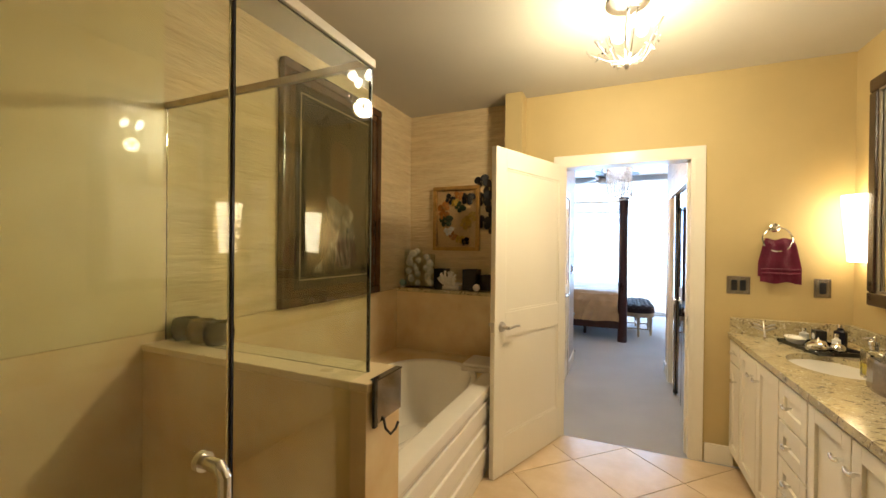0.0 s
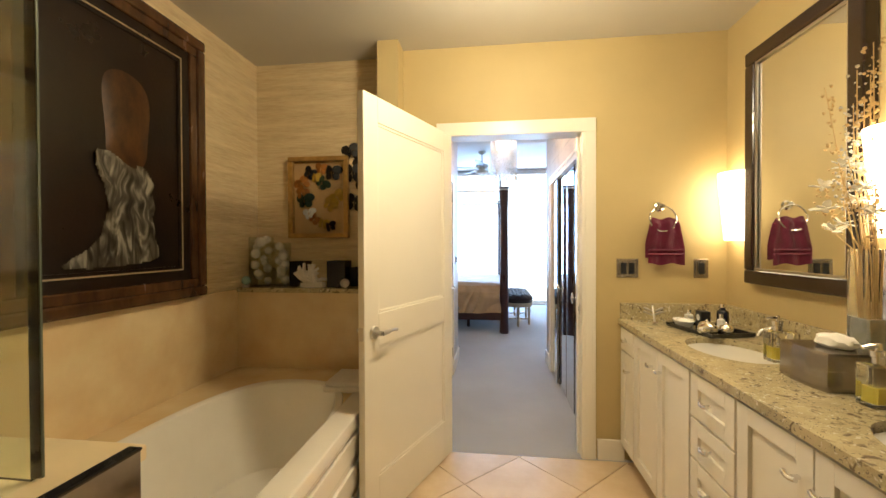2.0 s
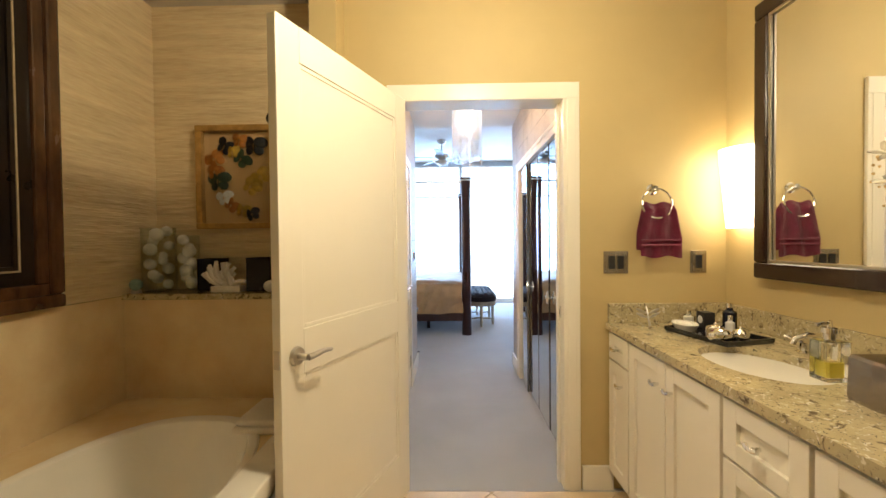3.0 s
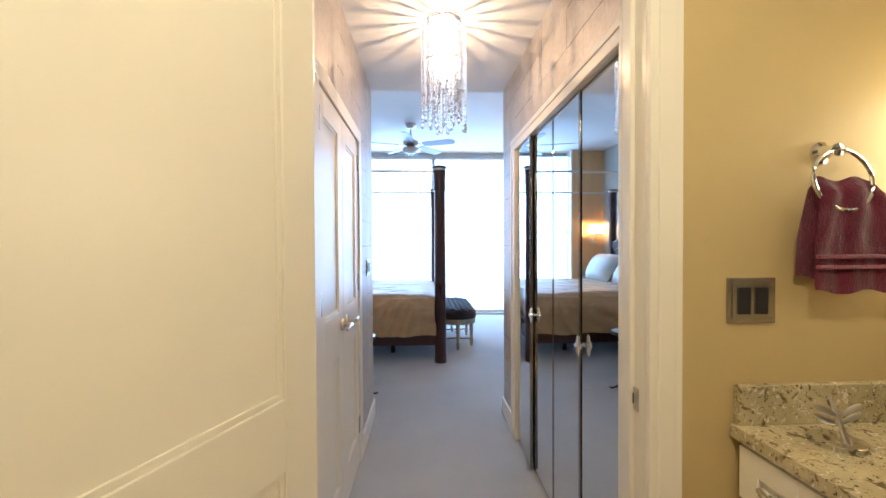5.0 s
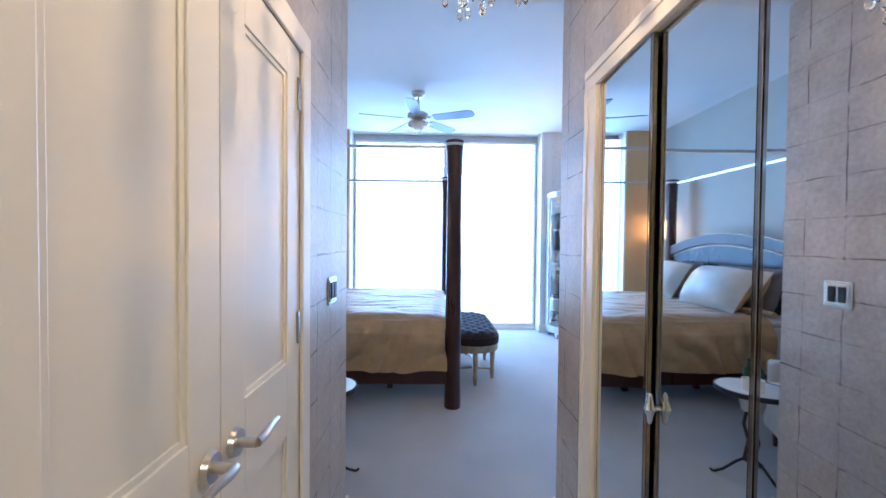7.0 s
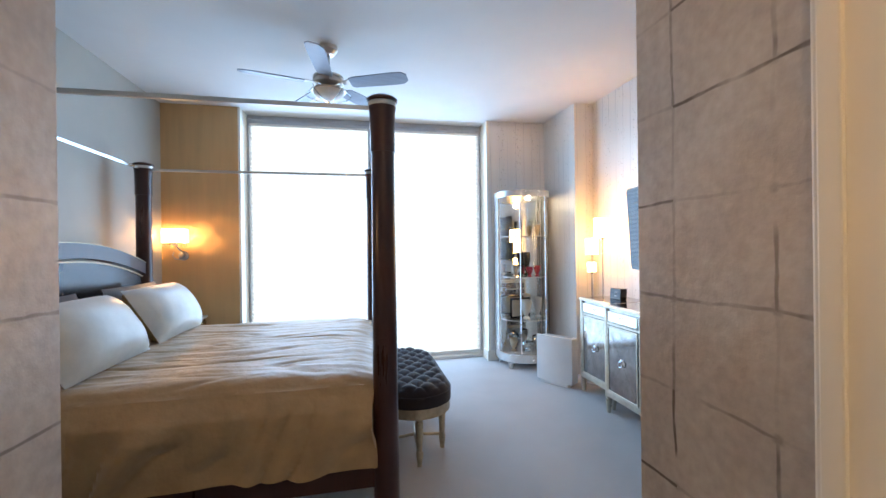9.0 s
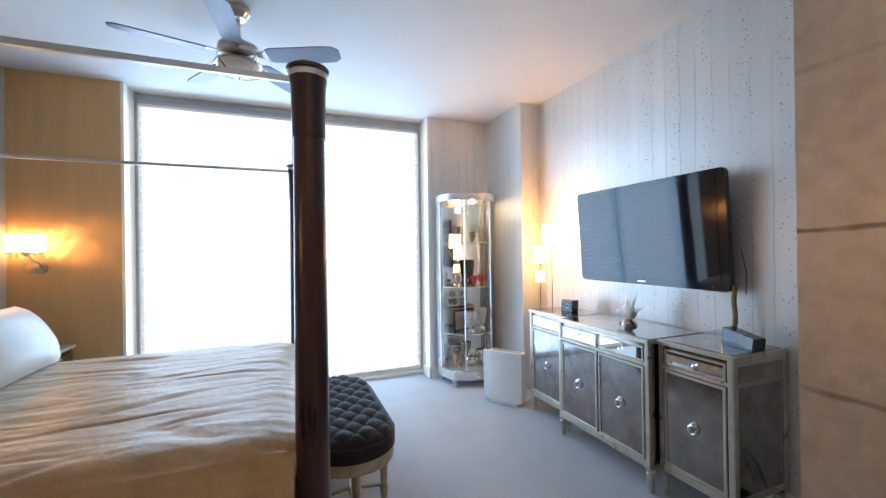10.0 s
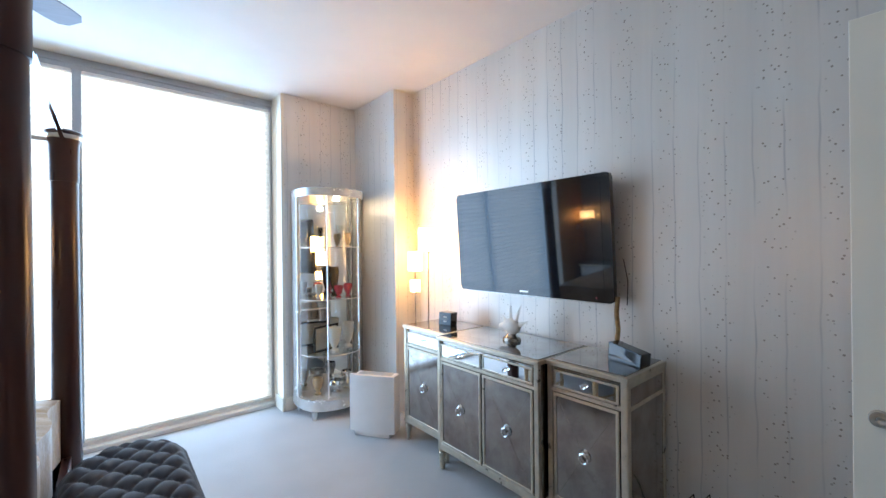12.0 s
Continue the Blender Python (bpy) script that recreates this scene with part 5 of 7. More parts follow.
for x, y, r in ((1.06, 2.90, 0.036), (1.03, 2.83, 0.045), (1.11, 2.82, 0.03)):
    d_ = thing("silver_jar", "low lidded silver trinket jar", "jar", (x, y, TZ), group="silver jars on the tray")
    part("jar", lathe([(0, 0), (r, 0), (r * 1.08, 0.014), (r, 0.03), (r * .98, 0.032), (0, 0.032)], 22), M["chrome"], d_, smooth=True)
    part("lid", lathe([(r, 0.032), (r * .8, 0.042), (r * .2, 0.048), (r * .12, 0.056), (0, 0.06)], 22), M["chrome"], d_, smooth=True)
dr = thing("dragonfly_dish", "silver dragonfly perched on a round dish", "ornament", (0.885, 3.13, CZ))
part("dish", lathe([(0, 0), (0.045, 0), (0.052, 0.012), (0.049, 0.014), (0, 0.006)], 24), M["chrome"], dr, smooth=True)
part("body", tube([(0, -0.02, 0.012), (0, -0.005, 0.05), (0, 0.01, 0.085), (0.0, 0.02, 0.1)], 0.006, 8, taper=0.003), M["nickel"], dr, smooth=True)
for sgn in (-1, 1):
    for dz in (0.05, 0.07):
        e = bmesh.new()
        bmesh.ops.create_icosphere(e, subdivisions=2, radius=1)
        bmesh.ops.transform(e, matrix=pose(sgn * 0.03, 0, dz + 0.008, 0, -sgn * 25, 0) @ Matrix.Diagonal((0.03, 0.003, 0.008, 1)), verts=e.verts[:])
        part("wing", e, M["nickel"], dr, smooth=True)

# tall glass vase of crystal blossoms
vs_ = thing("flower_vase", "tall square glass vase of crystal beaded blossoms", "vase", (1.21, 2.20, CZ))
vs_.matrix_basis = pose(1.262, 2.245, CZ)
WORLD[vs_.name] = vs_.matrix_basis.copy()
part("vase", box(-0.042, 0.042, -0.042, 0.042, 0, 0.44, 0.003), M["bottle"], vs_, shadow=False)
part("beads", box(-0.034, 0.034, -0.034, 0.034, 0.012, 0.20, 0.006), M["beadglass"], vs_, "pale glass bead fill")
rng = random.Random(21)
for k in range(13):
    a = rng.uniform(0, 6.28)
    sp_ = rng.uniform(0.02, 0.12)
    ht = rng.uniform(0.62, 1.18)
    p = [Vector((0.01 * math.cos(a), 0.01 * math.sin(a), 0.1)), Vector((0.03 * math.cos(a) - 0.01, 0.03 * math.sin(a), 0.42)), Vector((sp_ * math.cos(a) * .6 - 0.02, sp_ * math.sin(a), ht * .75)), Vector((min(0.05, sp_ * math.cos(a)) - 0.03, sp_ * math.sin(a) * 1.2, ht))]
    st = part("stem", tube(p, 0.003, 6, taper=0.0015), M["stem"], vs_, smooth=True)
    b = bmesh.new()
    for j in range(34):
        f_ = rng.uniform(0.5, 1.0)
        q = p[2].lerp(p[3], (f_ - .5) * 2) + Vector((rng.gauss(0, .014), rng.gauss(0, .02), rng.gauss(0, .012)))
        e = bmesh.new()
        bmesh.ops.create_icosphere(e, subdivisions=1, radius=rng.uniform(0.003, 0.0075))
        bmesh.ops.translate(e, vec=q, verts=e.verts[:])
        join(b, e)
    part("beads", b, M["stem"] if k % 3 else M["petal"], st, "gold and crystal beads")
for k in range(9):
    a = k * 2.3
    c = Vector((-0.05 - 0.045 * math.cos(a), 0.09 * math.sin(a) + 0.03, 0.50 + 0.028 * k))
    b = bmesh.new()
    for j in range(7):
        e = bmesh.new()
        bmesh.ops.create_icosphere(e, subdivisions=1, radius=1)
        bmesh.ops.transform(e, matrix=Matrix.Translation(c) @ Euler((rng.uniform(-.5, .5), rng.uniform(-.8, .3), j * 0.9)).to_matrix().to_4x4() @ Matrix.Translation((0.024, 0, 0.006)) @ Matrix.Diagonal((0.024, 0.015, 0.004, 1)), verts=e.verts[:])
        join(b, e)
    part("blossom", b, M["petal"], vs_, "clear crystal blossom", smooth=True, shadow=False)

# the bathroom is set out at its own scale from the doorway
SET_OUT = Matrix.Translation((0, 3.385 - 1.04 * 3.25, 0)) @ Matrix.Scale(1.04, 4)
for ob in bath_shell + [o for o in scene.objects if o not in before_things] + [bpy.data.objects["bath_ceiling_bulb"]]:
    if ob.parent is None:
        ob.matrix_basis = SET_OUT @ ob.matrix_basis


# ---------- hall: things ----------
for y0, sgn in ((3.955, 1), (4.903, -1)):
    d = tagged(thing("door_2", "white two-panel closet door with a chrome lever, closed", "door", (HL - 0.017, y0, 0), 90 * sgn), kind="structure")
    panel_door(d, 0.4725, 2.028, 0.035, (0.20, 0.84, 1.06, 1.92), M["white"])
    lever(d, 0.425, 0.985, -sgn, -1)
    for z in (0.20, 1.098, 1.84):
        part("hinge", box(0.006, 0.026, *sorted((-sgn * 0.015, -sgn * 0.0235)), z, z + 0.10, 0.002), M["plate"], d)

# mirrored bifold closet doors
MX = 0.612
LEAF_W = 0.358
LEAN = (0.0, -0.9, -0.25, -2.1)   # bifold leaves hang a little out of line
for k in range(4):
    y0 = 3.664 + k * LEAF_W
    cd = tagged(thing("closet_door", "mirrored bifold closet door leaf", "closet door", (MX + LEAF_W * math.sin(radians(LEAN[k])) - (0.010 if k == 3 else 0), y0, 0.012), LEAN[k]), kind="structure")
    w = LEAF_W - 0.002 + (0.014 if k == 3 else 0)
    part("backing", box(0.006, 0.016, 0.002, w, 0.0, 2.02), M["steel"], cd)
    bm = box(0.0, 0.006, 0.012, w - 0.012, 0.012, 2.008)
    part("mirror_glass", bm, M["closetmir"], cd)
    bev = bmesh.new()
    for a, c, z0, z1 in ((0.0, 0.012, 0.0, 2.02), (w - 0.012, w, 0.0, 2.02), (0.012, w - 0.012, 0.0, 0.012), (0.012, w - 0.012, 2.008, 2.02)):
        box(0.001, 0.006, a, c, z0, z1, 0.002, bev)
    part("bevelled_edge", bev, M["antique"], cd, "bevelled mirror edge")
    if k in (0, 2):
        bm = lathe([(0, -0.048), (0.006, -0.04), (0.009, -0.02), (0.017, 0.0), (0.009, 0.02), (0.006, 0.04), (0.0, 0.048)], 12, at=(-0.022, w - 0.02, 0.945))
        tube([(0.0, w - 0.02, 0.945), (-0.022, w - 0.02, 0.945)], 0.007, 8, bm)
        part("knob", bm, M["chrome"], cd, "drop-shaped chrome knob", smooth=True)
wall_plate((HL, 5.31, 1.215), 90, 2, "brushed nickel switch plate on the silver-leaf wall")

# crystal chandelier
ch = thing("chandelier", "lit cylindrical chandelier hung with crystal strands", "chandelier", (0.065, 4.56, HC))
part("canopy", lathe([(0, 0), (0.10, 0), (0.10, -0.008), (0.095, -0.012), (0, -0.012)], 32), M["chrome"], ch, smooth=True)
part("rod", tube([(0, 0, -0.012), (0, 0, -0.15)], 0.006, 8), M["chrome"], ch)
for k in range(3):
    a = k * 2.094 + .4
    part("bulb", ball((0.035 * math.cos(a), 0.035 * math.sin(a), -0.20), 0.022, squash=(1, 1, 1.6)), M["hotcrystal"], ch, "lit bulb", smooth=True, shadow=False)


def strand(n, drop):
    b = bmesh.new()
    z = 0.0
    for i in range(n):
        r = 0.0075 if i % 3 else 0.0095
        e = bmesh.new()
        bmesh.ops.create_icosphere(e, subdivisions=1, radius=r)
        bmesh.ops.translate(e, vec=(0, 0, z - r), verts=e.verts[:])
        join(b, e)
        z -= 2 * r + 0.0015
    e = bmesh.new()
    bmesh.ops.create_icosphere(e, subdivisions=1, radius=1)
    bmesh.ops.transform(e, matrix=Matrix.Translation((0, 0, z - drop)) @ Matrix.Diagonal((0.009, 0.009, drop, 1)), verts=e.verts[:])
    join(b, e)
    me = bpy.data.meshes.new("strand")
    b.to_mesh(me)
    b.free()
    me.materials.append(M["crystal"])
    for p in me.polygons:
        p.use_smooth = i % 2 == 0
    return me


kinds = [strand(22, 0.020), strand(26, 0.024), strand(29, 0.018), strand(19, 0.028)]
rng = random.Random(7)
for ring, (r, count) in enumerate(((0.118, 34), (0.085, 22), (0.05, 12))):
    for k in range(count):
        a = 2 * math.pi * (k + 0.5 * ring) / count
        ob = new("strand", kinds[rng.randrange(4)])
        ob.parent = ch
        ob.location = (r * math.cos(a), r * math.sin(a), -0.014 - rng.uniform(0, 0.05))
        ob.rotation_euler = (0, 0, rng.uniform(0, 3))
        ob.visible_shadow = ring == 0 and k % 2 == 0
part("inner_tube", lathe([(0.0, -0.02), (0.06, -0.02), (0.06, -0.27), (0.05, -0.30), (0.0, -0.31)], 20), M["hotcrystal"], ch, "lit frosted inner tube", smooth=True, shadow=False)
for r, z in ((0.118, -0.014), (0.085, -0.014), (0.12, -0.24)):
    part("ring", tube([(r * math.cos(2 * math.pi * k / 32), r * math.sin(2 * math.pi * k / 32), z) for k in range(33)], 0.003, 6), M["chrome"], ch)


# ---------- bedroom: things ----------
# four-poster bed
bed = thing("four_poster_bed", "espresso wood four-poster bed with metal canopy rails", "bed", (-0.89, 7.972, 0))
PX, PY = (-1.04, 1.03), (-0.977, 0.978)


def post(x, y, h):
    """Tapered octagonal post with a collar and a domed cap."""
    prof = [(0.072, 0.0), (0.072, 0.01), (0.069, 0.14), (0.068, 0.55), (0.065, 1.2), (0.061, h - 0.30), (0.066, h - 0.298), (0.066, h - 0.20), (0.069, h - 0.09), (0.075, h - 0.055)]
    b = lathe(prof, 12, at=(x, y, 0))
    bmesh.ops.transform(b, matrix=Matrix.Translation((x, y, 0)) @ Matrix.Rotation(radians(22.5), 4, "Z") @ Matrix.Translation((-x, -y, 0)), verts=b.verts[:])
    p = part("post", b, M["espresso"], bed, smooth=True)
    part("collar", lathe([(0.074, h - 0.055), (0.076, h - 0.05), (0.076, h - 0.035), (0.074, h - 0.03)], 24, at=(x, y, 0)), M["nickel"], p, "pale metal collar", smooth=True)
    part("cap", lathe([(0.072, h - 0.032), (0.082, h - 0.026), (0.084, h - 0.015), (0.07, h - 0.004), (0.03, h), (0.0, h + 0.001)], 24, at=(x, y, 0)), M["espresso"], p, "domed dark cap", smooth=True)


for x in PX:
    for y in PY:
        post(x, y, 2.285)
RZ_ = 2.222
for y in PY:
    part("canopy_rail", box(PX[0] + 0.05, PX[1] - 0.05, y - 0.010, y + 0.010, RZ_ - 0.012, RZ_ + 0.012, 0.003), M["nickel"], bed, "square metal canopy rail")
for x in PX:
    part("canopy_rail", box(x - 0.010, x + 0.010, PY[0] + 0.05, PY[1] - 0.05, RZ_ - 0.012, RZ_ + 0.012, 0.003), M["chrome"], bed, "square metal canopy rail")
for y in PY:
    part("side_rail", box(PX[0] + 0.05, PX[1] - 0.05, y - 0.02, y + 0.02, 0.20, 0.36, 0.005), M["espresso"], bed)
part("foot_rail", box(PX[1] - 0.02, PX[1] + 0.02, PY[0] + 0.05, PY[1] - 0.05, 0.20, 0.42, 0.005), M["espresso"], bed)
part("support_leg", box(0.42, 0.47, -0.55, -0.50, 0, 0.22, 0.004), M["espresso"], bed)
part("support_leg", box(-0.45, -0.40, -0.55, -0.50, 0, 0.22, 0.004), M["espresso"], bed)
part("base_slats", box(PX[0] + 0.05, PX[1] - 0.03, PY[0] + 0.03, PY[1] - 0.03, 0.20, 0.30), M["blackmatte"], bed)


def arch(y0, y1, z_end, rise, n=24):
    return [(y0 + (y1 - y0) * i / n, z_end + rise * (1 - (2 * i / n - 1) ** 2)) for i in range(n + 1)]


def arched_slab(x0, x1, y0, y1, lo, hi):
    """Slab between two curves lo and hi of (y, z), thick along x."""
    b = bmesh.new()
    f, k = [[], []], [[], []]
    for n_, x in enumerate((x0, x1)):
        f[n_] = [b.verts.new((x, y, z)) for y, z in lo]
        k[n_] = [b.verts.new((x, y, z)) for y, z in hi]
    for i in range(len(lo) - 1):
        for n_ in (0, 1):
            b.faces.new((f[n_][i], f[n_][i + 1], k[n_][i + 1], k[n_][i]))
        b.faces.new((f[0][i], f[0][i + 1], f[1][i + 1], f[1][i]))
        b.faces.new((k[0][i], k[0][i + 1], k[1][i + 1], k[1][i]))
    for i in (0, -1):
        b.faces.new((f[0][i], f[1][i], k[1][i], k[0][i]))
    return b


ya, yb = PY[0] + 0.05, PY[1] - 0.05
hb = part("headboard", arched_slab(-1.065, -1.035, ya, yb, arch(ya, yb, 0.35, 0), arch(ya, yb, 1.24, 0.16)), M["headpanel"], bed, "glossy arched headboard panel")
part("arch_rail", arched_slab(-1.08, -1.005, ya, yb, arch(ya, yb, 1.27, 0.16), arch(ya, yb, 1.37, 0.165)), M["espresso"], hb, "arched dark top rail")
part("inlay", arched_slab(-1.035, -1.022, ya, yb, arch(ya, yb, 1.242, 0.16), arch(ya, yb, 1.250, 0.16)), M["champagne"], hb, "silver inlay line")
part("inlay", arched_slab(-1.03, -1.001, ya, yb, arch(ya, yb, 1.371, 0.165), arch(ya, yb, 1.376, 0.165)), M["champagne"], hb, "silver top line")
part("mattress", box(-1.01, 0.97, PY[0] + 0.03, PY[1] - 0.03, 0.30, 0.72, 0.06, seg=4), M["satin"], bed, "satin-covered mattress", smooth=True)

# duvet: one draped sheet over top and sides
dv = thing("duvet", "gold-taupe satin duvet draped over the bed", "duvet", (-0.89, 7.972, 0))
b = bmesh.new()
nu, nv = 130, 320
x0, x1 = -0.68, 0.975
side = 0.50
ywid = PY[1] - PY[0] - 0.03
tot = ywid + 2 * side
grid = []
for i in range(nu + 1):
    f_ = i / nu
    row = []
    for j in range(nv + 1):
        s_ = j / nv * tot
        x = x0 + (x1 + 0.34 - x0) * f_
        fall_x = 0.0
        if x > x1:
            fall_x, x = x - x1, x1 + 0.006
        sw = s_ + 0.10 * noise.noise(Vector((x * 1.6, s_ * 1.2, 5.1))) + 0.03 * noise.noise(Vector((x * 4, s_ * 2, 8.1)))
        wr = noise.noise(Vector((x * 1.6, s_ * 2.2, 0.3))) * 0.012 - 0.016 * max(0, 1 - 5 * abs(noise.noise(Vector((x * 1.5, sw * 6.5, 1.3))))) * max(0, 0.35 + noise.noise(Vector((x * 2.5, s_ * 3, 6.3)))) + noise.noise(Vector((x * 2.2, sw * 15.0, 7.3))) * 0.007 + noise.noise(Vector((x * 8, sw * 26.0, 3.3))) * 0.0025
        if side < s_ < side + ywid:
            y = PY[0] + 0.015 + (s_ - side)
            u = min(s_ - side, side + ywid - s_)
            z = 0.80 + wr * 1.0 - 0.05 * math.exp(-u / 0.05) - 0.03 * max(0, (x - x1 + 0.16) / 0.16) ** 2 - fall_x
        else:
            down = side - s_ if s_ <= side else s_ - side - ywid
            sgn = -1 if s_ <= side else 1
            edge = PY[0] + 0.015 if sgn < 0 else PY[1] - 0.015
            fold = 1.5 * (0.016 * math.sin(x * 12 + down * 11 + 4.5 * noise.noise(Vector((x * 2.1, down * 1.5, 9)))) + 0.03 * noise.noise(Vector((x * 4.5 + down * 3, down * 2.2, 3)))) * min(1, down / 0.2) + 0.012 * noise.noise(Vector((x * 9, down * 7, 2)))
            y = edge + sgn * (0.012 + 0.05 * min(1, down / 0.12) + abs(fold) * 0.9 + fold * 0.3)
            z = 0.75 - down * 0.90 + wr * 0.4 - fall_x * 0.15
            z = max(z, 0.315 + 0.012 * math.sin(x * 9))
            x = min(x, x1 - 0.02)
        if fall_x:
            x += 0.016 * math.sin(s_ * 14) + 0.01
        row.append(b.verts.new((x, y, max(z, 0.315))))
    grid.append(row)
for r0, r1 in zip(grid, grid[1:]):
    for j in range(nv):
        b.faces.new((r0[j], r0[j + 1], r1[j + 1], r1[j]))
part("cover", b, M["duvet"], dv, smooth=True)
part("turned_edge", tube([(x0, PY[0] - 0.02 + (ywid + 0.06) * k / 12, 0.815 + 0.008 * math.sin(k * 2.3)) for k in range(13)], 0.028, 10), M["duvet"], dv, "rolled duvet edge", smooth=True)
sh = thing("bed_sheet", "pale fitted sheet at the head of the bed", "sheet", (-0.89, 7.972, 0))
part("sheet", box(-1.01, -0.63, PY[0] + 0.02, PY[1] - 0.02, 0.70, 0.765, 0.03, seg=3), M["satin"], sh, smooth=True)


def pillow(loc, w, h, d, tilt, face, back, label, rz=0.0):
    """Cushion standing on its long edge, leaning back; face and back panels are parts."""
    p = thing("pillow", label, "pillow", loc, rz, group="bed pillows")
    n_ = 18
    for sgn, mt, nm in ((1, face, "front"), (-1, back, "back")):
        b = bmesh.new()
        g = []
        for i in range(n_ + 1):
            r = []
            for j in range(n_ + 1):
                u, v = i / n_ * 2 - 1, j / n_ * 2 - 1
                pinch = 1 - 0.06 * (1 - abs(u * v)) * (u * u + v * v) * 0.5
                th = d / 2 * ((1 - abs(u) ** 2.6) * (1 - abs(v) ** 2.6)) ** 0.55 + 0.004 * noise.noise(Vector((u * 3, v * 3, loc[1])))
                q = Vector((sgn * th, u * w / 2 * pinch, v * h / 2 * pinch))
                q = Matrix.Rotation(radians(-tilt), 3, "Y") @ q
                r.append(b.verts.new(q + Vector((0, 0, h / 2 * math.cos(radians(tilt))))))
            g.append(r)
        for r0, r1 in zip(g, g[1:]):
            for j in range(n_):
                b.faces.new((r0[j], r0[j + 1], r1[j + 1], r1[j]))
        part(nm, b, M[mt], p, smooth=True)
    return p


pillow((-1.53, 7.50, 0.80), 0.80, 0.46, 0.32, 34, "satin", "goldsatin", "silver satin sham with gold ends")
pillow((-1.54, 8.46, 0.80), 0.80, 0.46, 0.32, 32, "satin", "goldsatin", "silver satin sham with gold ends, by the window")
pillow((-1.72, 7.46, 0.79), 0.74, 0.44, 0.20, 20, "greysham", "greysham", "grey pillow leaning on the headboard")
pillow((-1.72, 8.46, 0.79), 0.74, 0.44, 0.20, 20, "greysham", "greysham", "grey pillow leaning on the headboard, by the window")

# tufted oval bench
bn = thing("bench", "charcoal tufted velvet bench on gilt turned legs", "bench", (0.39, 8.02, 0))
LB, WB = 1.20, 0.50


b = bmesh.new()
g = {}
nx_, ny_ = 56, 128


def inside(x, y):
    oy = (LB - WB) / 2
    dy = max(0, abs(y) - oy)
    return 1 - math.hypot(x, dy) / (WB / 2)


st = 0.125
for i in range(nx_ + 1):
    for j in range(ny_ + 1):
        x = (i / nx_ - .5) * (WB + 0.02)
        y = (j / ny_ - .5) * (LB + 0.02)
        e = inside(x, y)
        if e < -0.05:
            continue
        edge = max(0.0, min(1.0, e / 0.28))
        dome = 0.065 * math.sin(edge * math.pi / 2) ** 0.7
        p, q = (x / st * 1.0 + y / (st * 1.35)), (x / st * 1.0 - y / (st * 1.35))
        tuft = min(abs(math.sin(math.pi * p / 1.0)), 1) * min(abs(math.sin(math.pi * q / 1.0)), 1)
        z = 0.475 + dome + 0.030 * (tuft ** 0.38 - 0.78) * min(1, edge * 1.4)
        g[i, j] = b.verts.new((x, y, z))
for (i, j), v in list(g.items()):
    quad = [g.get(t_) for t_ in ((i, j), (i + 1, j), (i + 1, j + 1), (i, j + 1))]
    if all(quad):
        b.faces.new(quad)
part("tufted_seat", b, M["velvet"], bn, smooth=True)
outl = []
for k in range(48):
    a = 2 * math.pi * k / 48
    c, s_ = math.cos(a), math.sin(a)
    outl.append((WB / 2 * c * 1.02, WB / 2 * s_ * 1.02 + math.copysign((LB - WB) / 2, s_ if abs(s_) > 1e-6 else 1)))
part("seat_side", extrude_outline(outl, 0.405, 0.482, bevel=0.012), M["velvet"], bn, smooth=True)
part("apron", extrude_outline([(x * .98, y * .985) for x, y in outl], 0.335, 0.406, bevel=0.006), M["champagne"], bn, "gilt seat rail")
legp = [(0.020, 0.0), (0.016, 0.012), (0.022, 0.05), (0.026, 0.09), (0.018, 0.105), (0.020, 0.115), (0.026, 0.24), (0.029, 0.29), (0.022, 0.30), (0.028, 0.318), (0.028, 0.338)]
legs = [(0.0, -0.53), (0.20, -0.31), (-0.20, -0.31), (0.0, 0.53), (0.20, 0.31), (-0.20, 0.31)]
for x, y in legs:
    part("leg", lathe(legp, 12, at=(x, y, 0)), M["champagne"], bn, "fluted gilt leg", smooth=True)
for x, y in legs:
    sy = math.copysign(0.27, y)
    part("stretcher", tube([(x, y, 0.098), ((x) * 0.45, y * 0.72 + sy * 0.2, 0.092), (0, sy, 0.10)], 0.011, 8), M["champagne"], bn, smooth=True)
part("stretcher", tube([(0, -0.27, 0.10), (0.03, 0, 0.094), (0, 0.27, 0.10)], 0.011, 8), M["champagne"], bn, smooth=True)

# ceiling fan
fan = thing("ceiling_fan", "brushed nickel five-blade ceiling fan with a bowl light", "ceiling fan", (-0.225, 8.2, RC))
part("canopy", lathe([(0, 0), (0.075, 0), (0.075, -0.03), (0.045, -0.065), (0.0, -0.07)], 28), M["nickel"], fan, smooth=True)
FD = -0.06
part("downrod", tube([(0, 0, -0.06), (0, 0, -0.22)], 0.013, 12), M["nickel"], fan)
part("motor", lathe([(0.0, -0.145), (0.03, -0.148), (0.04, -0.162), (0.095, -0.172), (0.122, -0.188), (0.125, -0.205), (0.118, -0.214), (0.126, -0.222), (0.122, -0.245), (0.09, -0.262), (0.06, -0.268), (0.06, -0.29), (0.0, -0.29)], 32, at=(0, 0, FD)), M["nickel"], fan, "banded brushed nickel motor", smooth=True)
part("light_bowl", lathe([(0.122, -0.30), (0.126, -0.305), (0.116, -0.332), (0.08, -0.358), (0.02, -0.37), (0.0, -0.372)], 28, at=(0, 0, FD)), M["ceramic"], fan, "frosted glass bowl", smooth=True)
part("bowl_rim", lathe([(0.06, -0.285), (0.135, -0.295), (0.142, -0.30), (0.135, -0.308), (0.06, -0.30)], 28, at=(0, 0, FD)), M["nickel"], fan, smooth=True)
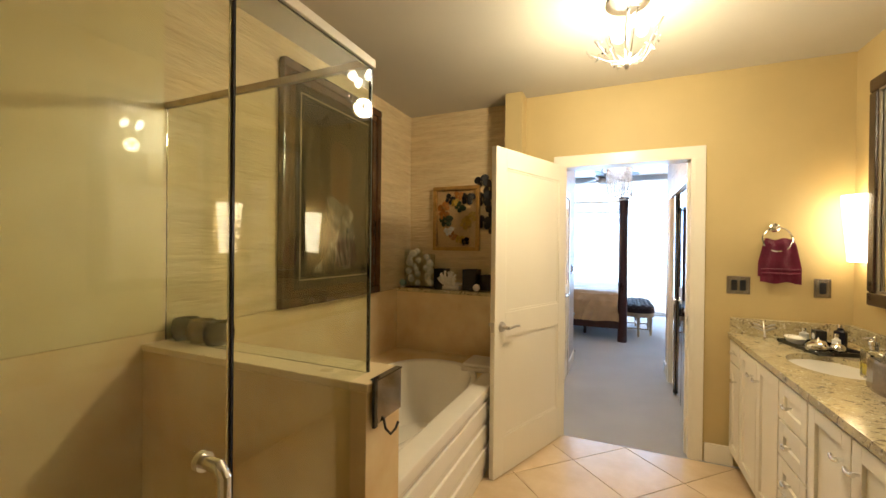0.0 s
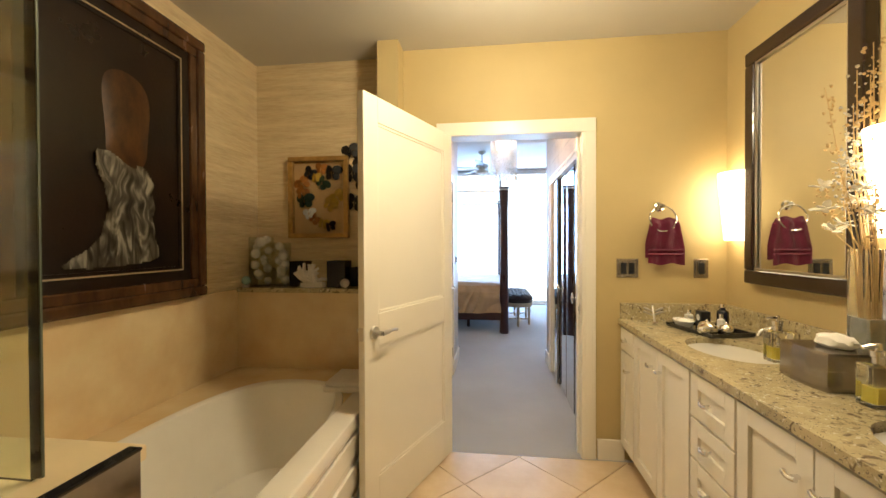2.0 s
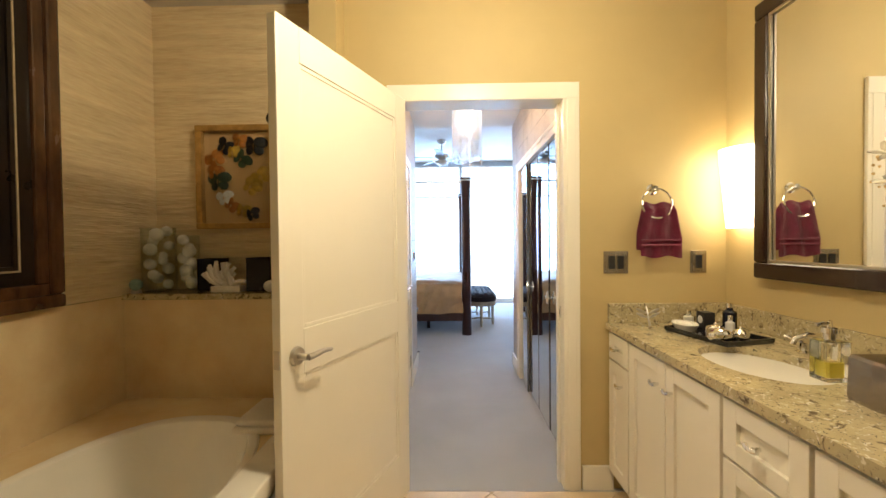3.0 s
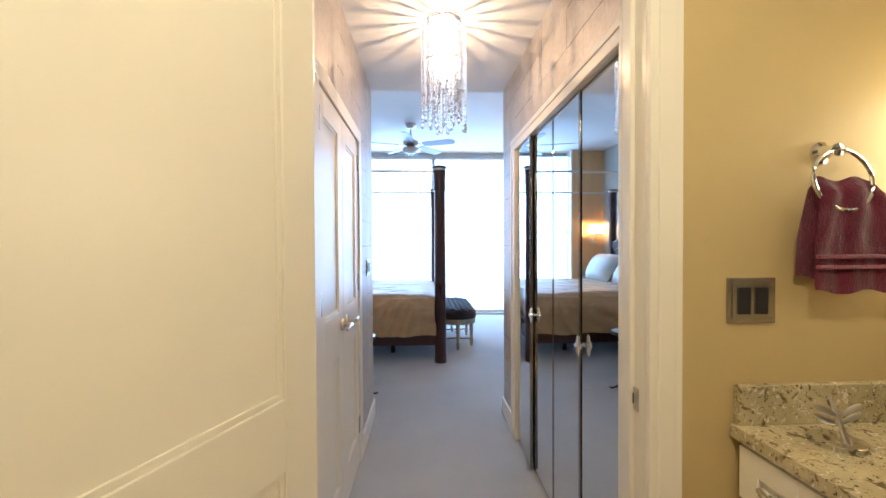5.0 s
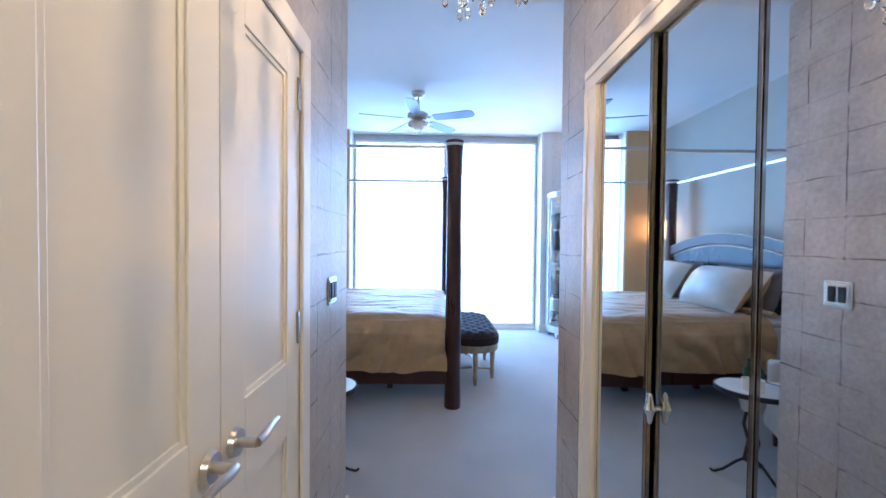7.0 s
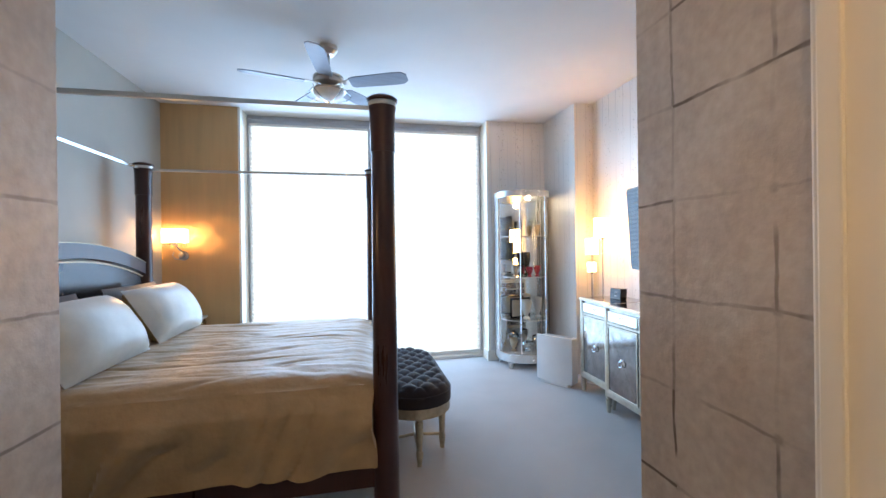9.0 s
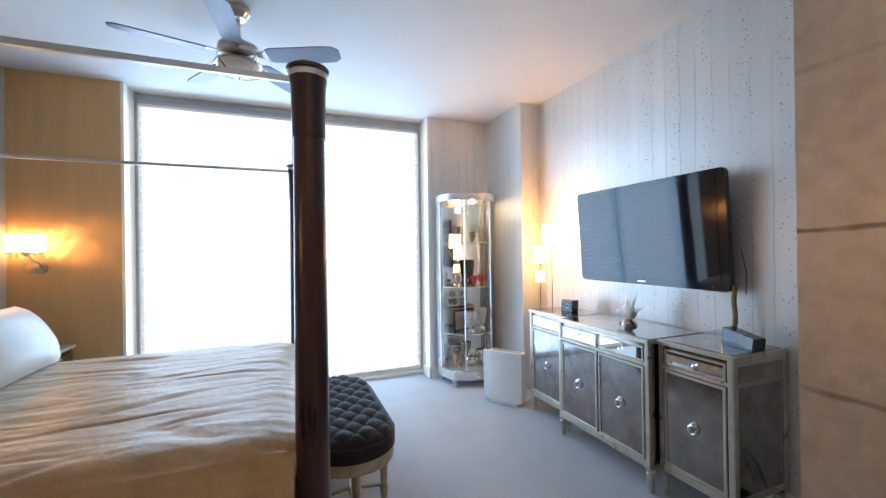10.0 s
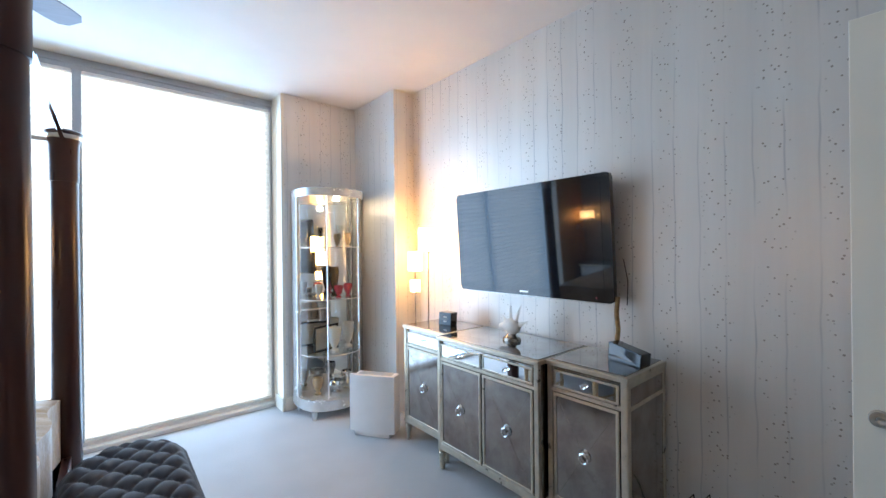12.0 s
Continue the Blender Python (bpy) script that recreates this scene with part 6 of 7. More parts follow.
part("finial", lathe([(0, -0.41), (0.012, -0.40), (0.014, -0.388), (0.0, -0.38)], 12, at=(0, 0, FD)), M["nickel"], fan, smooth=True)
for k in range(5):
    a = radians(-22 + 72 * k)
    tilt = pose(0, 0, -0.245 + FD, 0, 0, math.degrees(a)) @ pose(0, 0, 0, -14, 0, 0)
    pts = [(0.19, -0.05), (0.22, -0.062), (0.56, -0.072), (0.63, -0.066), (0.665, -0.035), (0.665, 0.035), (0.63, 0.066), (0.56, 0.072), (0.22, 0.062), (0.19, 0.05)]
    b = extrude_outline(pts, -0.004, 0.004)
    bmesh.ops.transform(b, matrix=tilt, verts=b.verts[:])
    bl = part("blade", b, M["fanblade"], fan, "silver-grey fan blade")
    b = extrude_outline([(0.09, -0.018), (0.2, -0.035), (0.27, -0.02), (0.27, 0.02), (0.2, 0.035), (0.09, 0.018)], 0.004, 0.009)
    bmesh.ops.transform(b, matrix=tilt, verts=b.verts[:])
    part("blade_arm", b, M["nickel"], bl)
for k in range(5):
    a = radians(20 + 72 * k)
    c, s_ = math.cos(a), math.sin(a)
    part("scroll", tube([(r * c, r * s_, z + FD) for r, z in ((0.10, -0.27), (0.16, -0.282), (0.19, -0.305), (0.175, -0.335), (0.12, -0.365), (0.05, -0.392), (0.012, -0.396))], 0.004, 6), M["chrome"], fan, "scrolled metal wire", smooth=True)


# crystal wall sconces by the bed
def bed_sconce(loc, rz, label):
    """Local x points out of the wall."""
    s = thing("swing_sconce", label, "sconce", loc, rz, group="bedside sconces")
    part("back_plate", lathe([(0.0, 0.0), (0.052, 0.0), (0.05, 0.010), (0.03, 0.018), (0.0, 0.02)], 24), M["nickel"], s, smooth=True).matrix_basis = pose(0, 0.0, -0.13, 0, 90, 0)
    part("arm", tube([(0.014, 0, -0.13), (0.05, 0.03, -0.125), (0.09, 0.035, -0.09), (0.14, 0.01, -0.06), (0.21, 0, 0.0)], 0.008, 10), M["nickel"], s, smooth=True)
    part("scroll", tube([(0.05, 0.03, -0.125), (0.06, 0.0, -0.17), (0.09, -0.05, -0.16), (0.10, -0.07, -0.12), (0.09, -0.06, -0.09)], 0.006, 8), M["nickel"], s, smooth=True)
    part("holder", lathe([(0, -0.02), (0.02, -0.015), (0.03, 0.0), (0.03, 0.006), (0, 0.008)], 18, at=(0.21, 0, 0)), M["nickel"], s, smooth=True)
    b4 = bmesh.new()
    for tier in range(4):
        for k in range(18):
            a = 2 * math.pi * (k + 0.5 * (tier % 2)) / 18
            e = box(-0.004, 0.004, -0.015, 0.015, 0.002, 0.0345, 0.003, seg=1)
            join(b4, e, pose(0.21 + 0.116 * math.cos(a), 0.116 * math.sin(a), 0.012 + tier * 0.037, 0, 0, math.degrees(a)))
    part("shade", b4, M["shade_sconce"], s, "lit drum shade of stacked crystal bars")
    part("bulb", ball((0.21, 0, 0.07), 0.020, squash=(1, 1, 1.5)), M["bulb"], s, "lit bulb", smooth=True, shadow=False)
    inner = s.matrix_basis @ Vector((0.21, 0, 0.085))
    bulb_lamp("sconce_bulb", inner, 21, (1.0, 0.50, 0.16), 0.016)
    for z in (0.01, 0.16):
        part("trim_ring", lathe([(0.119, -0.004), (0.123, -0.004), (0.123, 0.004), (0.119, 0.004), (0.119, -0.004)], 32, at=(0.21, 0, z)), M["chrome"], s)
    for k in range(14):
        a = 2 * math.pi * k / 14
        part("drop", ball((0.21 + 0.11 * math.cos(a), 0.11 * math.sin(a), -0.014), 0.011, sub=1, squash=(.7, .7, 1.7)), M["crystal"], s, smooth=True)


bed_sconce((-1.93, YN, 1.55), -90, "lit crystal drum sconce on the tan pier by the window")
bed_sconce((XL, 6.32, 1.55), 0, "lit crystal drum sconce beside the armchair")


def nightstand(y, w, label):
    n_ = thing("nightstand", label, "nightstand", (XL + 0.02, y, 0), group="nightstands")
    part("body", box(0.0, 0.46, -w / 2, w / 2, 0.10, 0.74, 0.004), M["antique"], n_)
    part("top", box(-0.005, 0.48, -w / 2 - 0.015, w / 2 + 0.015, 0.74, 0.765, 0.004), M["silverleafwood"], n_)
    for k in range(3):
        z = 0.13 + k * 0.20
        d2 = part("drawer_front", box(0.46, 0.475, -w / 2 + 0.02, w / 2 - 0.02, z, z + 0.18, 0.003), M["antique"], n_)
        part("handle", tube([(0.475, 0, z + 0.09), (0.495, 0, z + 0.09)], 0.010, 10), M["chrome"], d2, smooth=True)
    for x in (0.03, 0.43):
        for yy in (-w / 2 + 0.03, w / 2 - 0.03):
            part("leg", lathe([(0.012, 0), (0.02, 0.10)], 8, at=(x, yy, 0)), M["silverleafwood"], n_)


nightstand(9.36, 0.56, "mirrored nightstand with silver trim by the window")
nightstand(6.42, 0.66, "mirrored nightstand with silver trim near the armchair")

# armchair and round table in the near corner
ac = thing("armchair", "cream upholstered armchair in the corner", "armchair", (-1.30, 6.02, 0), 20)
part("seat_base", box(-0.36, 0.36, -0.34, 0.34, 0.12, 0.34, 0.03, seg=3), M["cream"], ac, smooth=True)
part("cushion", box(-0.26, 0.38, -0.25, 0.25, 0.34, 0.47, 0.045, seg=4), M["cream"], ac, "thick cream seat cushion", smooth=True)
part("backrest", box(-0.40, -0.24, -0.34, 0.34, 0.20, 0.80, 0.05, seg=4), M["cream"], ac, smooth=True)
for yy in (-0.36, 0.26):
    part("armrest", box(-0.36, 0.34, yy, yy + 0.10, 0.30, 0.60, 0.035, seg=4), M["cream"], ac, smooth=True)
for x in (-0.30, 0.30):
    for yy in (-0.28, 0.28):
        part("leg", lathe([(0.014, 0), (0.024, 0.125)], 10, at=(x, yy, 0)), M["espresso"], ac)
rt = thing("side_table", "small round white-topped table on a wrought iron stand", "side table", (-0.66, 5.98, 0))
part("tabletop", lathe([(0, 0.53), (0.165, 0.53), (0.17, 0.535), (0.17, 0.55), (0.165, 0.555), (0, 0.555)], 36), M["marble"], rt, "white marble top", smooth=True)
part("rim", lathe([(0.168, 0.528), (0.176, 0.528), (0.176, 0.556), (0.171, 0.558), (0.168, 0.528)], 36), M["iron"], rt, "dark iron rim", smooth=True)
part("socket", lathe([(0.0, 0.40), (0.03, 0.41), (0.042, 0.46), (0.042, 0.53), (0, 0.53)], 16), M["nickel"], rt, smooth=True)
part("column", tube([(0, 0, 0.42), (0.02, 0, 0.33), (-0.02, 0.01, 0.22), (0.01, 0, 0.12), (0, 0, 0.10)], 0.010, 8), M["iron"], rt, smooth=True)
for k in range(3):
    a = k * 2.094 + 0.3
    c, s_ = math.cos(a), math.sin(a)
    part("foot", tube([(0, 0, 0.12), (0.05 * c, 0.05 * s_, 0.09), (0.12 * c, 0.12 * s_, 0.03), (0.17 * c, 0.17 * s_, 0.008), (0.19 * c, 0.19 * s_, 0.02)], 0.008, 8), M["iron"], rt, smooth=True)
bt = thing("bottle", "small dark green bottle on the side table", "bottle", (-0.70, 6.03, 0.556))
part("glass", lathe([(0, 0), (0.028, 0), (0.028, 0.09), (0.012, 0.12), (0.012, 0.16), (0.0, 0.162)], 16), M["wing_gr"], bt, smooth=True)
jr = thing("candle_jar", "white candle jar on the side table", "candle", (-0.62, 5.93, 0.556))
part("jar", lathe([(0, 0), (0.035, 0), (0.035, 0.07), (0.031, 0.07), (0.031, 0.05), (0, 0.05)], 20), M["ceramic"], jr, smooth=True)

# mirrored breakfront console
cs = thing("console_cabinet", "mirrored breakfront console with champagne wood trim", "console", (2.62, 7.5775, 0))
F, S = -0.49, -0.415        # fronts of the middle and of the sides, from the back
sections = [(-0.918, -0.465, S), (-0.465, 0.415, F), (0.415, 0.9375, S)]
CTOP = 0.957
for a, c, fx in sections:
    part("carcass", box(fx + 0.012, 0.03, a + 0.012, c - 0.012, 0.17, CTOP - 0.03), M["antique"], cs)
    part("top_frame", box(fx - 0.015, 0.03, a - (0.006 if a < -0.9 else 0), c + (0.006 if c > 0.9 else 0), CTOP - 0.03, CTOP - 0.004, 0.005), M["silverleafwood"], cs)
    part("top_mirror", box(fx + 0.01, 0.01, a + 0.015, c - 0.015, CTOP - 0.005, CTOP, 0.001), M["antique"], cs, "mirrored top")
    part("plinth_rail", box(fx - 0.004, 0.0, a + 0.02, c - 0.02, 0.15, 0.195, 0.004), M["silverleafwood"], cs)
    part("belt_rail", box(fx - 0.004, fx + 0.014, a + 0.03, c - 0.03, 0.785, 0.805, 0.003), M["silverleafwood"], cs)
    for y in (a + 0.004, c - 0.034):
        st_ = part("stile", box(fx - 0.006, fx + 0.02, y, y + 0.03, 0.15, CTOP - 0.03, 0.003), M["silverleafwood"], cs)
    for y in (a + 0.02, c - 0.02):
        for x in (fx + 0.02, -0.03):
            part("leg", lathe([(0.014, 0.0), (0.018, 0.004), (0.028, 0.12), (0.022, 0.128), (0.032, 0.14), (0.032, 0.155)], 10, at=(x, y, 0)), M["silverleafwood"], cs, smooth=True)
    n_ = 2 if c - a > 0.6 else 1
    wd = (c - a - 0.07) / n_
    for k in range(n_):
        y0 = a + 0.035 + k * wd
        dr_ = part("drawer_front", box(fx - 0.002, fx + 0.012, y0 + 0.01, y0 + wd - 0.01, 0.812, 0.905, 0.003), M["mirror"], cs, "mirrored drawer front")
        bm = ring_frame(wd - 0.02, 0.093, 0.010, 0.010, bevel=0.002)
        part("drawer_trim", bm, M["silverleafwood"], dr_).location = (fx - 0.007, y0 + wd / 2, 0.8585)
        part("knob", ball((fx - 0.018, y0 + wd / 2, 0.858), 0.014), M["crystal"], dr_, "glass ball knob", smooth=True)
        cdoor = part("cabinet_door", box(fx - 0.002, fx + 0.012, y0 + 0.008, y0 + wd - 0.008, 0.20, 0.78, 0.003), M["antique"], cs, "antiqued mirror door")
        part("door_trim", ring_frame(wd - 0.016, 0.58, 0.016, 0.012, bevel=0.003), M["silverleafwood"], cdoor).location = (fx - 0.008, y0 + wd / 2, 0.49)
        for sgn in (-1, 1):
            part("engraved_line", tube([(fx - 0.0022, y0 + wd / 2 - sgn * (wd / 2 - 0.03), 0.225), (fx - 0.0022, y0 + wd / 2 + sgn * (wd / 2 - 0.03), 0.755)], 0.0010, 4), M["steel"], cdoor, "engraved diagonal line")
        yk = y0 + wd / 2
        part("ring_pull", tube([(fx - 0.02, yk + 0.024 * math.sin(2 * math.pi * q / 20), 0.485 + 0.024 * math.cos(2 * math.pi * q / 20)) for q in range(21)], 0.0045, 6), M["chrome"], cdoor, "chrome ring pull", smooth=True)
        part("pull_rose", lathe([(0.0, 0), (0.02, 0), (0.012, 0.012), (0.0, 0.016)], 12), M["chrome"], cdoor, smooth=True).matrix_basis = pose(fx - 0.002, yk, 0.512, 0, -90, 0)
for y in (-0.918, 0.9255):
    for x0, x1, z0, z1 in ((S, 0.03, 0.17, 0.205), (S, 0.03, 0.785, 0.805), (S, 0.03, 0.895, CTOP - 0.03), (S - 0.004, S + 0.03, 0.205, 0.895), (0.0, 0.03, 0.205, 0.895)):
        part("side_trim", box(x0, x1, y, y + 0.012, z0, z1, 0.002), M["silverleafwood"], cs)
    part("side_mirror", box(S + 0.03, 0.0, y + 0.004, y + 0.008, 0.205, 0.895), M["antique"], cs, "dark mirrored end panel")

# things on the console
def speaker(y, w, h, label, rz):
    """A wedge-sided block that leans back."""
    s = thing("speaker", label, "speaker", (2.44, y, CTOP), rz, group="console speakers")
    b = box(-0.04, 0.04, -w / 2, w / 2, 0, h, 0.006)
    for v in b.verts:
        v.co.x += v.co.z * 0.1
        if v.co.z > h / 2:
            v.co.z -= 0.16 * (w / 2 - v.co.y) * (w > 0.15)
    part("housing", b, M["blackgloss"], s)
    if w < 0.15:
        for z in (0.3, 0.62):
            part("badge", box(-0.043 + h * z * .1, -0.039 + h * z * .1, -0.02, 0.012, h * z, h * z + 0.008, 0.001), M["whitepl"], s, "pale marking bar")


speaker(8.235, 0.13, 0.105, "small glossy black speaker", 10)
speaker(6.765, 0.20, 0.10, "wedge-shaped glossy black speaker near the console end", -12)
fs = thing("fish_sculpture", "white ceramic sculpture with pointed fins on a silver base", "sculpture", (2.40, 7.53, CTOP))
b = bmesh.new()
ball((0, 0.0, 0.085), 0.055, b, 3, (0.55, 1.05, 0.9))
ball((0, 0.05, 0.075), 0.034, b, 2, (0.6, 1.2, 0.8))
for y, z, a, r, h in ((-0.035, 0.150, 24, 0.026, 0.15), (0.008, 0.155, 2, 0.024, 0.12), (-0.06, 0.105, 62, 0.024, 0.11), (0.045, 0.12, -34, 0.018, 0.07)):
    e = bmesh.new()
    bmesh.ops.create_cone(e, cap_ends=True, segments=12, radius1=r, radius2=0.002, depth=h)
    bmesh.ops.transform(e, matrix=pose(0, y, z, a, 0, 0) @ Matrix.Diagonal((0.45, 1, 1, 1)), verts=e.verts[:])
    join(b, e)
bmesh.ops.scale(b, vec=(1.2, 1.25, 1.1), verts=b.verts[:])
part("figure", b, M["ceramic"], fs, smooth=True)
part("base", lathe([(0, 0), (0.07, 0), (0.066, 0.02), (0.04, 0.03), (0.03, 0.045), (0, 0.048)], 20, squash=(.7, 1)), M["steel"], fs, smooth=True)
cc = thing("cable_cover", "braided gold cable sleeve hanging below the television", "cable", (2.60, 6.89, CTOP))
part("sleeve", tube([(-0.02, 0.004 * math.sin(k), 0.002 + k * 0.03) for k in range(12)], 0.014, 8), M["bread"], cc, smooth=True)
part("cord", tube([(0.03, -0.035, 0.28), (0.02, -0.045, 0.42), (0.0, -0.03, 0.55)], 0.003, 6), M["blackmatte"], cc)

# television
tv = thing("television", "wall-mounted flat television with a glossy black bezel", "television", (2.575, 7.546, 1.632))
tv.matrix_basis = pose(2.575, 7.546, 1.632, 0, -3.5, 0)
WORLD[tv.name] = tv.matrix_basis.copy()


def rounded_slab(w, h, r, x0, x1):
    """Upright slab facing -x with rounded corners, softened at its edges."""
    pts = []
    for cy, cz, a0 in ((w / 2 - r, h / 2 - r, 0), (-w / 2 + r, h / 2 - r, 90), (-w / 2 + r, -h / 2 + r, 180), (w / 2 - r, -h / 2 + r, 270)):
        pts += [(cy + r * math.cos(radians(a0 + 15 * k)), cz + r * math.sin(radians(a0 + 15 * k))) for k in range(7)]
    q = extrude_outline(pts, x0, x1, bevel=0.005)
    for v in q.verts:
        v.co = Vector((v.co.z, v.co.x, v.co.y))
    return q


part("bezel", rounded_slab(1.298, 0.768, 0.026, -0.040, -0.002), M["blackgloss"], tv, smooth=True)
part("housing", box(-0.008, 0.045, -0.50, 0.50, -0.29, 0.26, 0.02, seg=3), M["blackmatte"], tv, "matte black back")
part("screen", box(-0.0425, -0.0395, -0.592, 0.592, -0.326, 0.340), M["screen"], tv)
part("silver_strip", box(-0.040, -0.018, -0.59, 0.59, -0.392, -0.381, 0.003), M["nickel"], tv)
part("logo_bar", box(-0.0435, -0.0395, -0.035, 0.035, -0.362, -0.352), M["nickel"], tv)
part("standby_light", box(-0.0435, -0.0395, -0.545, -0.538, -0.360, -0.353), M["rosegl"], tv)
part("wall_mount", box(0.045, 0.082, -0.22, 0.22, -0.10, 0.10), M["blackmatte"], tv)

# three-headed floor lamp in the corner
fl = thing("floor_lamp", "lit three-headed silver floor lamp with small drum shades", "floor lamp", (2.50, 8.72, 0))
part("base", lathe([(0, 0), (0.14, 0), (0.14, 0.018), (0.12, 0.025), (0, 0.028)], 32), M["chrome"], fl, smooth=True)
for x, y, z in ((-0.03, -0.20, 1.56), (-0.05, -0.035, 1.385), (-0.07, -0.06, 1.20)):
    part("rod", tube([(x * .3, y * .2, 0.02), (x * .6, y * .6, 0.5), (x, y, 1.0), (x, y, z)], 0.006, 8), M["chrome"], fl, smooth=True)
    r, h = (0.085, 0.20) if z > 1.5 else ((0.065, 0.17) if z > 1.3 else (0.045, 0.10))
    sh_ = part("shade", lathe([(r * .96, 0.0), (r, 0.0), (r, h), (r * .96, h), (r * .96, 0.0)], 28, at=(x, y, z)), M["shade_warm"], fl, "lit crystal drum shade", smooth=True)
    part("collar", lathe([(0, -0.02), (0.016, -0.02), (0.024, 0.0), (0, 0.004)], 14, at=(x, y, z)), M["chrome"], sh_, smooth=True)

bulb_lamp("floor_lamp_bulb", (2.47, 8.52, 1.66), 9, (1.0, 0.50, 0.15), 0.02)

# curved curio cabinet
cu = thing("curio_cabinet", "tall bow-front glass curio cabinet with lit mirrored shelves", "curio cabinet", (2.045, 9.74, 0))


def bow(w, d, n_=24, inset=0.0):
    w, d = w - 2 * inset, d - inset
    return [(-w / 2, -inset)] + [(-w / 2 * math.cos(math.pi * k / n_), -inset - 0.12 - (d - 0.12) * math.sin(math.pi * k / n_) ** 0.8) for k in range(n_ + 1)] + [(w / 2, -inset)]


part("plinth", extrude_outline(bow(0.66, 0.46), 0.07, 0.17, bevel=0.006), M["silver"], cu, smooth=True)
part("crown", extrude_outline(bow(0.67, 0.465), 2.09, 2.165, bevel=0.006), M["silver"], cu, smooth=True)
for x, y in ((-0.26, -0.36), (0.26, -0.36), (-0.28, -0.04), (0.28, -0.04)):
    part("foot", lathe([(0.022, 0), (0.03, 0.07)], 10, at=(x, y, 0)), M["silver"], cu)
part("mirror_back", box(-0.30, 0.30, -0.025, -0.015, 0.17, 2.09), M["mirror"], cu)
part("side_panel", box(-0.33, -0.318, -0.13, -0.005, 0.17, 2.09), M["silver"], cu)
part("side_panel", box(0.318, 0.33, -0.13, -0.005, 0.17, 2.09), M["silver"], cu)
o = bow(0.645, 0.445, 20)[1:-1]
for a, c in ((0, 7), (7, 14), (14, 20)):
    b = bmesh.new()
    lo = [b.verts.new((x, y, 0.17)) for x, y in o[a:c + 1]]
    hi = [b.verts.new((x, y, 2.09)) for x, y in o[a:c + 1]]
    for i in range(len(lo) - 1):
        b.faces.new((lo[i], lo[i + 1], hi[i + 1], hi[i]))
    bmesh.ops.solidify(b, geom=b.faces[:], thickness=0.004)
    part("curved_pane", b, M["clear"], cu, "curved clear glass", smooth=True, shadow=False)
for i in (7, 14):
    part("stile", tube([(o[i][0], o[i][1] - 0.004, 0.17), (o[i][0], o[i][1] - 0.004, 2.09)], 0.007, 8), M["chrome"], cu)
part("stile", box(-0.335, -0.30, -0.15, -0.115, 0.17, 2.09, 0.006), M["silver"], cu)
part("stile", box(0.30, 0.335, -0.15, -0.115, 0.17, 2.09, 0.006), M["silver"], cu)
SH = (0.57, 1.10, 1.60)
for z in SH:
    part("shelf", extrude_outline(bow(0.62, 0.43, inset=0.01), z, z + 0.007), M["clear"], cu, "glass shelf", shadow=False)
    part("shelf_edge", tube([(x, y, z + 0.0035) for x, y in bow(0.62, 0.43, inset=0.01)[1:-1]], 0.005, 6), M["nickel"], cu, "dark polished shelf edge", smooth=True)
part("spotlight", lathe([(0.0, 2.088), (0.03, 2.088), (0.03, 2.078), (0.0, 2.078)], 18, at=(0.05, -0.2, 0)), M["bulb"], cu, "lit cabinet spotlight")
rng = random.Random(31)


def vessel(x, y, z, r, h, mt, nm, lab, cat):
    v = thing(nm, lab, cat, (2.045 + x, 9.74 + y, z), group="curios in the cabinet")
    part("bowl", lathe([(0, 0), (r * .6, 0), (r * .62, h * .08), (r * .25, h * .16), (r * .7, h * .4), (r, h * .75), (r * .92, h), (r * .85, h), (r * .9, h * .72), (r * .55, h * .42), (0, h * .35)], 18), M[mt], v, smooth=True)


for x, y, z, r, h, mt, nm, lab, cat in (
        (-0.16, -0.22, 1.607, 0.06, 0.20, "clear", "crystal_vase", "clear cut crystal vase", "vase"), (0.08, -0.25, 1.607, 0.055, 0.22, "clear", "crystal_vase", "clear flared crystal vase", "vase"), (0.2, -0.15, 1.607, 0.04, 0.15, "champagne", "goblet", "tall champagne metal goblet", "goblet"),
        (-0.15, -0.22, 1.107, 0.04, 0.14, "nickel", "goblet", "small polished silver goblet", "goblet"), (0.03, -0.28, 1.107, 0.045, 0.12, "rosegl", "glass_vase", "red glass bud vase", "vase"), (0.15, -0.24, 1.107, 0.045, 0.13, "rosegl", "glass_vase", "red glass bud vase", "vase"), (0.06, -0.12, 1.107, 0.05, 0.30, "darkstone", "urn", "tall dark bronze urn", "urn"),
        (-0.02, -0.28, 0.577, 0.07, 0.24, "satin", "ceramic_vase", "pale ribbed ceramic vase", "vase"), (0.17, -0.20, 0.577, 0.06, 0.26, "satin", "ceramic_vase", "pale tall ceramic vase", "vase"),
        (-0.16, -0.2, 0.171, 0.05, 0.16, "champagne", "goblet", "small tarnished gilt goblet", "goblet"), (0.0, -0.26, 0.171, 0.08, 0.12, "chrome", "silver_bowl", "low silver footed bowl", "bowl"), (0.14, -0.22, 0.171, 0.06, 0.18, "chrome", "silver_bowl", "tall silver footed bowl", "bowl")):
    vessel(x, y, z, r, h, mt, nm, lab, cat)
pf = thing("photo_frame", "dark photo frame on a glass shelf", "photo frame", (1.99, 9.58, 0.578), -75)
part("frame", ring_frame(0.30, 0.25, 0.02, 0.016), M["blackgloss"], pf).location = (0, 0, 0.125)
part("picture", box(0.003, 0.006, -0.135, 0.135, 0.015, 0.235), M["greywall"], pf)

